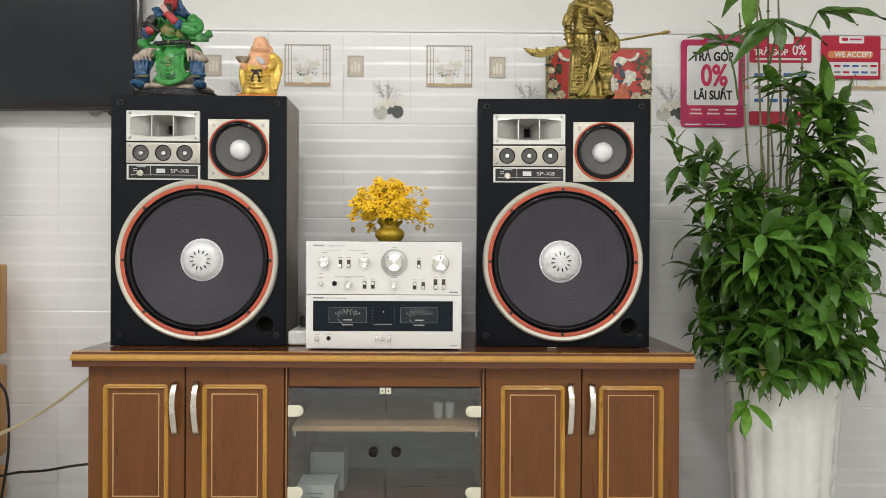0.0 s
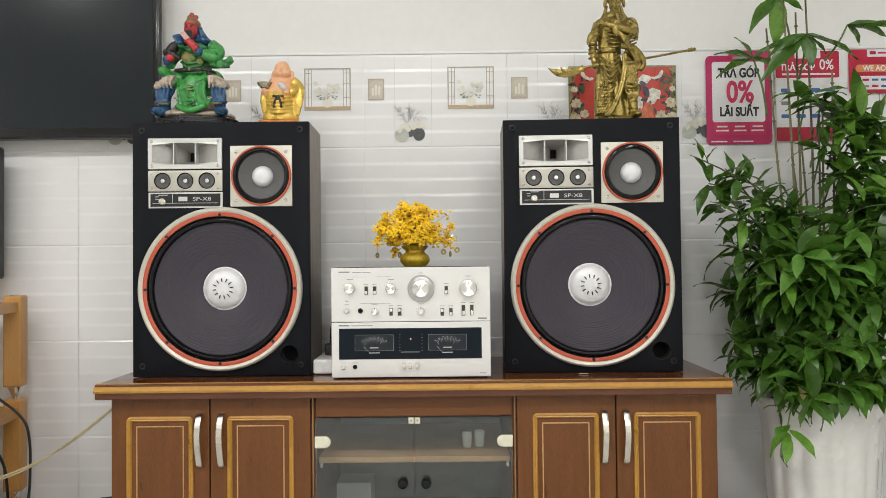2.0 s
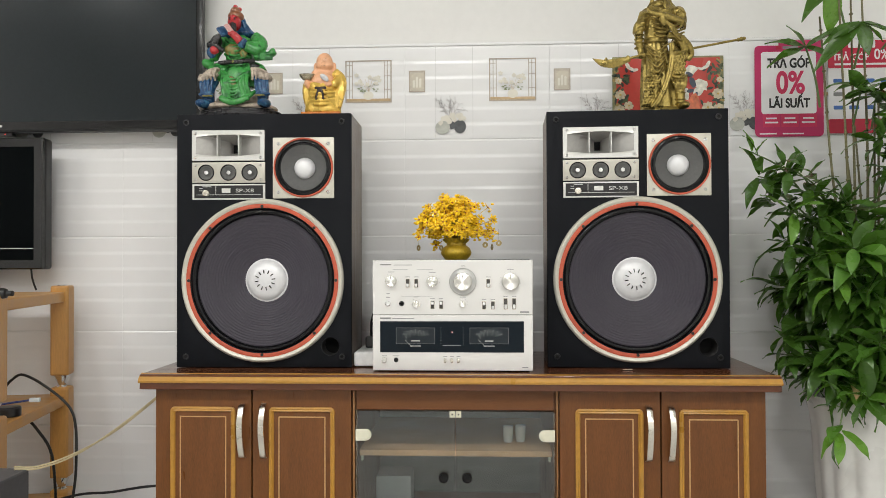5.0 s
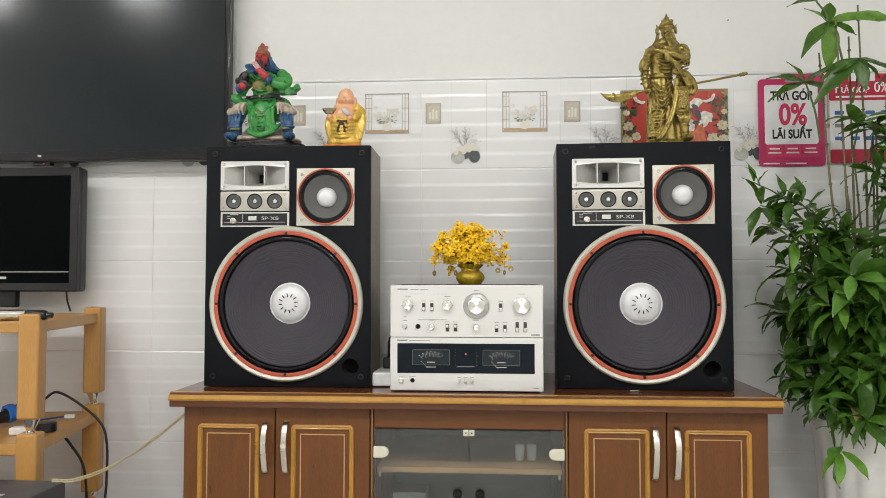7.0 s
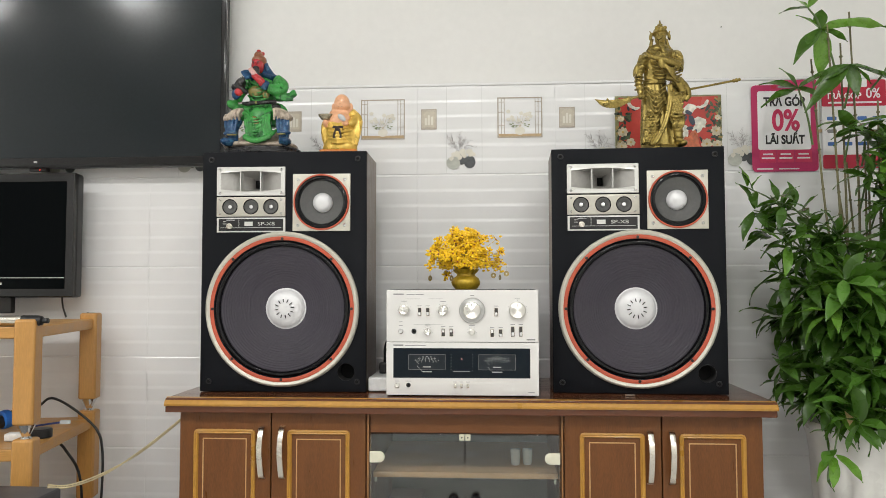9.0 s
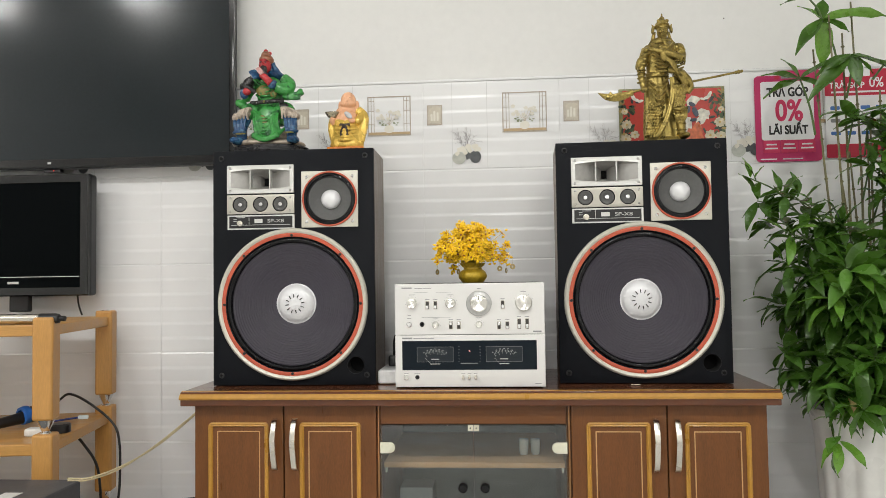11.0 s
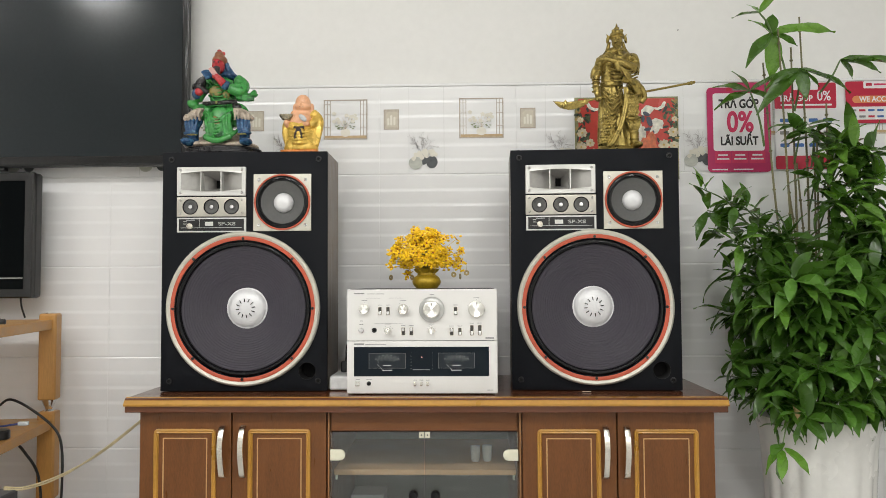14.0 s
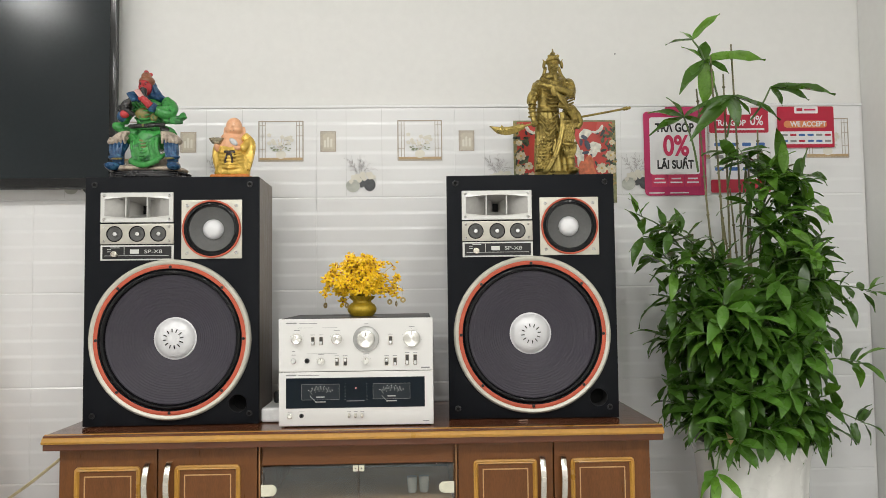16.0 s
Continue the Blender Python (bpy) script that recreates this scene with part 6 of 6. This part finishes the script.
for i in range(6):
    for j in range(2):
        part("logo_bar", sheet(0.013 + i * 0.030, 0.034 + i * 0.030, 0.019 + j * 0.021, 0.026 + j * 0.021, -0.0012, 0.001), (BLUEINK, GREYPRINT, REDP, BLUEINK)[(i + j) % 4], p3)
# printed picture behind the brass statue
pic = thing("printed_picture", "unframed printed picture of white birds and flowers on red", "picture", pose(0.389, WALL - 0.011, 1.235))
part("board", boxed(0, 0.348, 0, 0.005, 0, 0.282, b=0.001), mat("olive_board", (0.22, 0.22, 0.10), 0.4, var=0.4, scale=30, fine=60), pic)
bm = bmesh.new()
quad(bm, 0.012, 0.336, 0.05, 0.276, -0.0008)
part("red_field", bm, mat("red_print", (0.52, 0.045, 0.03), 0.35, var=0.1, bump=0.02), pic, smooth=False)
RP = random.Random(3)


def petal(bm, x, z, rx, rz, turn, y, seg=9, wob=0.25):
    """A flat printed patch, turned by so many degrees."""
    c, k = math.cos(radians(turn)), math.sin(radians(turn))
    ring = []
    for i in range(seg):
        w = 1 + wob * (RP.random() - 0.5)
        a, b_ = rx * w * math.cos(2 * math.pi * i / seg), rz * w * math.sin(2 * math.pi * i / seg)
        ring.append(bm.verts.new((x + a * c - b_ * k, y, z + a * k + b_ * c)))
    bm.faces.new(ring)


def printed(name, col, bm):
    tagged(part(name, bm, mat("picture_" + name, col, 0.35, var=0.35, scale=60, bump=0.02), pic, smooth=False), kind="stuff")


def edge_spot():
    """A place in the flowered margin: both sides and the foot of the sheet."""
    e = RP.random()
    if e < 0.36:
        return RP.uniform(0.006, 0.046), RP.uniform(0.06, 0.262)
    if e < 0.72:
        return RP.uniform(0.302, 0.342), RP.uniform(0.06, 0.262)
    return RP.uniform(0.03, 0.32), RP.uniform(0.05, 0.135)


gold_, green_, dark_, pale_, core_ = (bmesh.new() for _ in range(5))
for i in range(44):
    petal(gold_, RP.choice((RP.uniform(0.004, 0.018), RP.uniform(0.330, 0.344))), RP.uniform(0.06, 0.276), RP.uniform(0.004, 0.009), RP.uniform(0.003, 0.006), RP.uniform(0, 180), -0.0011 - 0.00001 * i)
for i in range(120):
    x, z = edge_spot()
    petal(green_ if i % 2 else dark_, x, z, RP.uniform(0.008, 0.015), RP.uniform(0.003, 0.006), RP.uniform(0, 180), -0.0016 - 0.00001 * i, 8)
for n_, (x, z, r) in enumerate(((0.024, 0.160, 0.017), (0.020, 0.112, 0.018), (0.050, 0.126, 0.015), (0.329, 0.160, 0.018), (0.297, 0.117, 0.019), (0.331, 0.114, 0.017), (0.018, 0.205, 0.011), (0.334, 0.205, 0.010), (0.062, 0.090, 0.017), (0.26, 0.085, 0.018))):
    for i in range(8):
        a = 45 * i + RP.uniform(-10, 10)
        petal(pale_, x + 0.55 * r * math.cos(radians(a)), z + 0.5 * r * math.sin(radians(a)), 0.5 * r, 0.34 * r, a, -0.0030 - 0.00002 * i - 0.0001 * n_, 9)
    petal(core_, x, z, 0.22 * r, 0.2 * r, 0, -0.0043, 8)
printed("gold_margin_print", (0.36, 0.25, 0.08), gold_)
printed("leaf_print", (0.075, 0.10, 0.045), green_)
printed("shade_leaf_print", (0.03, 0.045, 0.03), dark_)
printed("blossom_print", (0.60, 0.52, 0.37), pale_)
printed("blossom_core_print", (0.55, 0.36, 0.10), core_)
# two cranes in flight and a group of tall birds
wings, tips, plume, beak, robe = (bmesh.new() for _ in range(5))
for x, z, f in ((0.058, 0.243, -1), (0.288, 0.244, 1)):
    petal(wings, x, z, 0.017, 0.0055, 28 * f, -0.0031)
    petal(wings, x + 0.010 * f, z + 0.010, 0.013, 0.006, 60 * f, -0.0032)
    petal(wings, x - 0.012 * f, z - 0.004, 0.011, 0.0045, -10 * f, -0.0033)
    petal(tips, x + 0.015 * f, z - 0.004, 0.009, 0.004, 75 * f, -0.0034)
    petal(tips, x - 0.002 * f, z - 0.009, 0.007, 0.003, 20 * f, -0.0035)
    petal(beak, x + 0.006 * f, z - 0.026, 0.010, 0.0012, 100, -0.0034)
for x, z, rx, rz, a in ((0.245, 0.236, 0.026, 0.015, 20), (0.275, 0.190, 0.026, 0.017, -25), (0.212, 0.185, 0.011, 0.030, 8), (0.225, 0.150, 0.012, 0.030, -6), (0.268, 0.168, 0.020, 0.012, 35)):
    petal(wings, x, z, rx, rz, a, -0.0032 - 0.00003 * a / 10, 12, 0.45)
for x, z, rx, rz, a in ((0.240, 0.222, 0.013, 0.007, -30), (0.250, 0.196, 0.009, 0.018, 20), (0.228, 0.206, 0.006, 0.012, 0), (0.258, 0.150, 0.007, 0.016, -20), (0.244, 0.170, 0.012, 0.006, 10)):
    petal(plume, x, z, rx, rz, a, -0.0042 - 0.00002 * abs(a) / 10)
for x, z, rx, rz in ((0.254, 0.128, 0.019, 0.036), (0.232, 0.118, 0.013, 0.026), (0.262, 0.100, 0.016, 0.026)):
    petal(robe, x, z, rx, rz, -4, -0.0046 - 0.01 * (x - 0.22))
printed("white_bird_print", (0.74, 0.71, 0.62), wings)
printed("black_tip_print", (0.03, 0.03, 0.035), tips)
printed("blue_plume_print", (0.05, 0.06, 0.09), plume)
printed("beak_print", (0.30, 0.05, 0.03), beak)
printed("orange_print", (0.62, 0.15, 0.06), robe)

# ---- potted plant ----
PX, PY, PR = 1.055, 2.145, 0.500
pot = thing("flower_pot", "tall white fluted ceramic pot standing on the floor", "flower pot", pose(PX - 0.012, PY, FLOOR) @ Matrix.Diagonal((0.95, 0.95, 1, 1)))
CERAMIC = mat("white_ceramic", (0.74, 0.73, 0.70), 0.28, var=0.05, scale=5, fine=50, bump=0.06, coat=0.3)
h = PR - FLOOR
part("bowl", turned([(0, 0), (0.135, 0), (0.140, 0.01), (0.138, 0.03), (0.143, 0.10), (0.152, 0.24), (0.158, 0.33), (0.162, 0.38), (0.171, 0.43), (0.182, h - 0.018), (0.186, h - 0.006), (0.184, h), (0.176, h), (0.172, h - 0.02), (0.160, h - 0.05), (0, h - 0.06)], None, 120,
     lambda a, z: 1 + 0.045 * abs(math.sin(8 * a)) * min(1, max(0.12, (0.46 - z) / 0.12)) - 0.02), CERAMIC, pot, "fluted white bowl", angle=60)
part("soil", turned([(0, h - 0.03), (0.168, h - 0.032)], None, 40), mat("potting_soil", (0.05, 0.035, 0.022), 0.9, fine=300, bump=1.0), pot)


def leaf_material(name, col):
    m = mat(name, col, 0.27, var=0.40, scale=25, fine=120, bump=0.12, random_tone=0.9)
    b = m.node_tree.nodes["Principled BSDF"]
    t = m.node_tree
    tl, mx = t.nodes.new("ShaderNodeBsdfTranslucent"), t.nodes.new("ShaderNodeMixShader")
    tl.inputs[0].default_value = (col[0] * 1.8, col[1] * 1.8, col[2] * 1.2, 1)
    mx.inputs[0].default_value = 0.22
    t.links.new(b.outputs[0], mx.inputs[1])
    t.links.new(tl.outputs[0], mx.inputs[2])
    t.links.new(mx.outputs[0], t.nodes["Material Output"].inputs["Surface"])
    return m


LEAF = leaf_material("green_leaf", (0.074, 0.174, 0.025))
YOUNG = leaf_material("young_leaf", (0.120, 0.260, 0.034))
CANE = mat("brown_green_cane", (0.16, 0.145, 0.065), 0.55, var=0.35, scale=20, fine=70, stretch=(1, 1, 4), bump=0.2)
STEM = mat("green_stem", (0.09, 0.15, 0.04), 0.5, var=0.25)


def leaf_shape(bm, length, width, droop, fold, twist, m, n=7):
    """A pointed leaf growing along +x from the origin, bending down by droop radians, folded along its midrib."""
    rows = []
    p = Vector((0, 0, 0))
    for i in range(n + 1):
        u = i / n
        a = droop * u * u
        w = width * (math.sin(math.pi * min(1, u * 0.97 + 0.03) ** 0.82) ** 1.05) * 0.5
        t = twist * u
        side = Vector((0, math.cos(t), math.sin(t)))
        up = Vector((math.sin(a), 0, math.cos(a)))
        lift = up * (fold * w)
        wav = 0.0016 * math.sin(u * 11)
        rows.append([bm.verts.new(m @ (p + side * w + lift + up * wav)), bm.verts.new(m @ p), bm.verts.new(m @ (p - side * w + lift - up * wav))])
        p = p + Vector((math.cos(a), 0, -math.sin(a))) * (length / n)
    for a_, b_ in zip(rows, rows[1:]):
        for j in range(2):
            bm.faces.new((a_[j], a_[j + 1], b_[j + 1], b_[j]))


G = random.Random(23)
kinds = []
for i in range(6):
    kinds.append((0.074 + 0.006 * i, 0.0275 + 0.0028 * (i % 4), 0.25 + 0.17 * i, 0.38 - 0.03 * i, G.uniform(-0.45, 0.45)))
leaf_meshes = []
for material in (LEAF, YOUNG):
    row = []
    for k in kinds:
        bm = bmesh.new()
        leaf_shape(bm, *k, Matrix())
        row.append(mesh_of("leaf", bm, material, angle=180))
    leaf_meshes.append(row)

plant = thing("potted_plant", "tall leafy green plant on thin canes in the white pot", "plant", pose(0, 0, 0))
leaves = []


def whorl(tip, way, count, size=1.0, young=False, spread=(10, 75), phase=None):
    """Leaves round a shoot's tip; way is the shoot's direction."""
    q = Vector(way).normalized().to_track_quat("Z", "Y").to_matrix().to_4x4()
    ph = G.uniform(0, 360) if phase is None else phase
    for i in range(count):
        back = -0.012 * (i // 2)
        tilt = G.uniform(*spread)
        turn = ph + i * 137.5 + G.uniform(-15, 15)
        m = Matrix.Translation(tip) @ q @ pose(0, 0, back, 0, 0, turn) @ pose(0.004, 0, 0, 0, -90 + tilt + 12, 0) @ Matrix.Diagonal((size * G.uniform(0.75, 1.15), size, size, 1))
        # hang: lean the leaf's own frame so that its upper face looks up
        d = (m.to_3x3() @ Vector((1, 0, 0))).normalized()
        d.z -= 0.12
        d.normalize()
        side = Vector((0, 0, 1)).cross(d)
        side = side.normalized() if side.length > 0.05 else Vector((0, 1, 0))
        up = d.cross(side)
        rot = Matrix((d, side, up)).transposed().to_4x4() @ pose(0, 0, 0, G.uniform(-28, 28), 0, 0)
        s = size * G.uniform(0.75, 1.2)
        leaves.append((Matrix.Translation(m.translation) @ rot @ Matrix.Diagonal((s, s, s, 1)), young and i < 4, G.randrange(6)))


# upright canes
base = Vector((PX - 0.02, PY, PR - 0.045))
canes = [(0.931, 2.19, 1.56, -0.03), (0.95, 2.12, 1.64, 0.0), (1.031, 2.16, 1.69, 0.02), (1.008, 2.17, 1.60, 0.0), (1.055, 2.12, 1.34, 0.0), (1.075, 2.18, 1.30, 0.01), (1.095, 2.14, 1.42, 0.02), (1.03, 2.20, 1.25, 0.0), (1.12, 2.17, 1.36, 0.03), (0.98, 2.15, 1.18, -0.01)]
for i, (x, y, z, b) in enumerate(canes):
    foot = base + Vector((G.uniform(-0.05, 0.05), G.uniform(-0.05, 0.05), 0))
    mid = foot.lerp(Vector((x, y, z)), 0.5) + Vector((b, 0, 0))
    pts = spline([foot, mid, Vector((x, y, z))], 14)
    bm = bmesh.new()
    tube(bm, pts, 0.0046, 8, 0.0026)
    for k in range(3, len(pts) - 1, 3):
        d = (pts[k + 1] - pts[k]).to_track_quat("Z", "Y").to_matrix().to_4x4()
        turn_shape(bm, [(0.0036, -0.003), (0.0054, -0.001), (0.0054, 0.001), (0.0036, 0.003)], Matrix.Translation(pts[k]) @ d, 8)
    part("cane", bm, CANE, plant)


def shoot(tip, start=None, count=7, size=1.0, young=False, spread=(15, 80), steps=1):
    tip = Vector(tip)
    if start is None:
        start = Vector((PX - 0.02 + G.uniform(-0.06, 0.06), PY + G.uniform(-0.05, 0.05), max(PR, tip.z - G.uniform(0.06, 0.22))))
    start = Vector(start)
    mid = start.lerp(tip, 0.55) + Vector((0, 0, 0.035))
    pts = spline([start, mid, tip], 5)
    part("branch", tube(bmesh.new(), pts, 0.0030, 5, 0.0018), STEM, plant)
    way = pts[-1] - pts[-3] + Vector((0, 0, 0.015))
    whorl(tip, way, count, size, young, spread)
    if steps:
        p = pts[-5]
        whorl(p, way, 3, size, False, (40, 95))


# shoots whose place shows plainly
def leaf_from(node, dx, dz, dy=-0.02, young=False, kind=0, roll=0):
    """One plainly seen leaf, from its node along a given way."""
    d = Vector((dx, dy, dz))
    s = d.length / kinds[kind][0]
    d.normalize()
    side = Vector((0, -0.6, 1)).cross(d).normalized()
    rot = Matrix((d, side, d.cross(side))).transposed().to_4x4() @ pose(0, 0, 0, roll, 0, 0)
    leaves.append((Matrix.Translation(node) @ rot @ Matrix.Diagonal((s, max(1.2, min(s, 1.6)), s, 1)), young, kind))


for node, foot, rays in (
    ((0.934, 2.13, 1.632), (0.985, 2.15, 1.50), ((0.178, 0.002), (-0.085, -0.10), (0.008, -0.14), (0.066, -0.045), (-0.066, 0.045), (0.008, 0.068))),
    ((0.897, 2.12, 1.690), (0.934, 2.13, 1.632), ((0.070, 0.075), (-0.087, -0.008), (-0.03, 0.036))),
    ((0.875, 2.15, 1.462), (0.925, 2.18, 1.30), ((-0.119, -0.055), (0.065, -0.025), (-0.105, 0.03), (0.11, 0.055), (-0.05, 0.065))),
    ((0.998, 2.10, 1.515), (1.005, 2.15, 1.40), ((0.010, -0.10), (0.155, -0.06), (-0.10, -0.05), (0.05, -0.06), (-0.13, -0.13))),
    ((1.130, 2.12, 1.545), (1.075, 2.14, 1.45), ((0.185, -0.018), (0.12, -0.03), (0.05, -0.05))),
):
    part("branch", rod([foot, Vector(foot).lerp(Vector(node), 0.5) + Vector((0.006, 0, 0)), node], 0.0034, 6, 0.0024), STEM, plant)
    for n_, (dx, dz) in enumerate(rays):
        leaf_from(node, dx, dz, -0.03 + 0.02 * (n_ % 3), node[2] > 1.6 and n_ % 2 == 0, n_ % 3, G.uniform(-25, 25))
shoot((0.705, 2.10, 1.165), (0.92, 2.16, 0.98), 7, 0.85, True, (20, 85))
shoot((0.775, 2.06, 1.12), (0.94, 2.16, 0.98), 7, 0.9, False, (30, 90))
shoot((0.76, 2.14, 1.04), (0.94, 2.16, 0.92), 6, 0.95, False, (30, 90))
for tip in ((0.80, 2.10, 1.11), (0.84, 2.06, 1.06), (0.89, 2.08, 1.03), (0.82, 2.16, 1.00), (0.78, 2.03, 1.00), (0.73, 2.12, 1.10), (0.86, 2.04, 0.98), (0.93, 2.04, 1.02)):
    shoot(tip, (0.97, 2.15, tip[2] - 0.14), 7, 0.9, G.random() < 0.2, (25, 90))
shoot((1.43, 2.15, 0.93), (1.20, 2.16, 0.88), 6, 0.75, True, (10, 60))
shoot((1.36, 2.15, 0.90), (1.18, 2.16, 0.86), 6, 0.9, False, (30, 90))
shoot((1.37, 2.12, 0.72), (1.18, 2.14, 0.66), 6, 0.85, True)
shoot((1.35, 2.08, 0.55), (1.16, 2.12, 0.54), 7, 0.95, False)
shoot((0.875, 1.90, 0.90), (1.0, 2.06, 0.80), 9, 1.25, False, (30, 90))
shoot((0.855, 1.93, 0.82), (1.0, 2.06, 0.74), 8, 1.15, True, (30, 90))
shoot((0.945, 1.90, 0.86), (1.02, 2.06, 0.78), 8, 1.15, False, (30, 90))
shoot((0.850, 1.93, 0.44), (0.92, 2.0, 0.515), 6, 0.95, True, (10, 70))
shoot((0.91, 1.91, 0.53), (0.97, 2.05, 0.53), 5, 1.25, False, (30, 90))
for tip in ((1.00, 2.06, 1.34), (1.05, 2.10, 1.33), (1.10, 2.08, 1.30), (1.16, 2.12, 1.30), (1.08, 2.06, 1.24), (1.15, 2.08, 1.22), (1.21, 2.14, 1.24), (1.20, 2.10, 1.15), (1.10, 2.10, 1.13), (1.22, 2.12, 1.10), (1.04, 2.06, 1.20), (1.13, 2.05, 1.27), (1.19, 2.06, 1.27), (1.13, 2.04, 1.18), (1.23, 2.08, 1.18), (1.06, 2.02, 1.12), (1.17, 2.03, 1.08)):
    shoot(tip, (min(1.10, tip[0]), 2.15, tip[2] - 0.10), 8, 1.05, G.random() < 0.25, (25, 100))
# the dense lower crown
for i in range(128):
    z = G.uniform(0.53, 1.06)
    a = G.uniform(0, 2 * math.pi)
    if G.random() < 0.66:
        a = G.uniform(math.pi * 1.02, math.pi * 1.98)
    reach = G.uniform(0.5, 1.0)
    wide = (0.235 if math.cos(a) > 0 else 0.255) if z < 0.95 else 0.225 - 0.35 * (z - 0.95)
    if z > 0.97 and math.cos(a) < 0.2:
        z -= 0.22
    shoot((PX - 0.035 + (0.045 if z > 0.95 else 0) + wide * reach * math.cos(a), min(2.36, PY - 0.01 + 0.235 * reach * math.sin(a)), z), None, G.choice((7, 8, 9)), G.uniform(0.9, 1.2), G.random() < 0.16, (25, 95))
for i in range(8):
    a = radians(195 + 21 * i)
    shoot((PX - 0.02 + 0.20 * math.cos(a), PY + 0.19 * math.sin(a), PR + G.uniform(0.035, 0.075)), (PX + 0.1 * math.cos(a), PY + 0.1 * math.sin(a), PR + 0.02), 6, 0.9, G.random() < 0.3, (40, 90), 0)
# the leaves that stand foremost are parts of their own, the rest one mass
clear = []
for m, y, k in leaves:
    p = m.translation
    tipx = (m @ Vector((0.12, 0, 0)))
    if p.y < WALL - 0.03 and tipx.y < WALL - 0.02 and tipx.x < EAST - 0.02 and not (min(p.x, tipx.x) < 0.70 and min(p.z, tipx.z) < 0.60) and not (min(p.x, tipx.x) < 0.66 and tipx.y < 2.30):
        clear.append((m, y, k))
clear.sort(key=lambda e: e[0].translation.y)
mass = {False: bmesh.new(), True: bmesh.new()}
for i, (m, y, k) in enumerate(clear):
    if i < 300:
        under(new("leaf", leaf_meshes[1 if y else 0][k]), plant, m)
    else:
        leaf_shape(mass[y], *kinds[k], m)
for y, bm in mass.items():
    tagged(part("foliage", bm, YOUNG if y else LEAF, plant, "dense mass of pointed green leaves", angle=180), kind="stuff")
dead = bmesh.new()
leaf_shape(dead, 0.045, 0.018, 1.2, 0.5, 0.6, Matrix())
part("dead_leaf", dead, mat("dry_leaf", (0.55, 0.38, 0.20), 0.6), plant, "dry tan leaf", m=pose(0.895, 1.955, 0.56, 0, 50, -80))
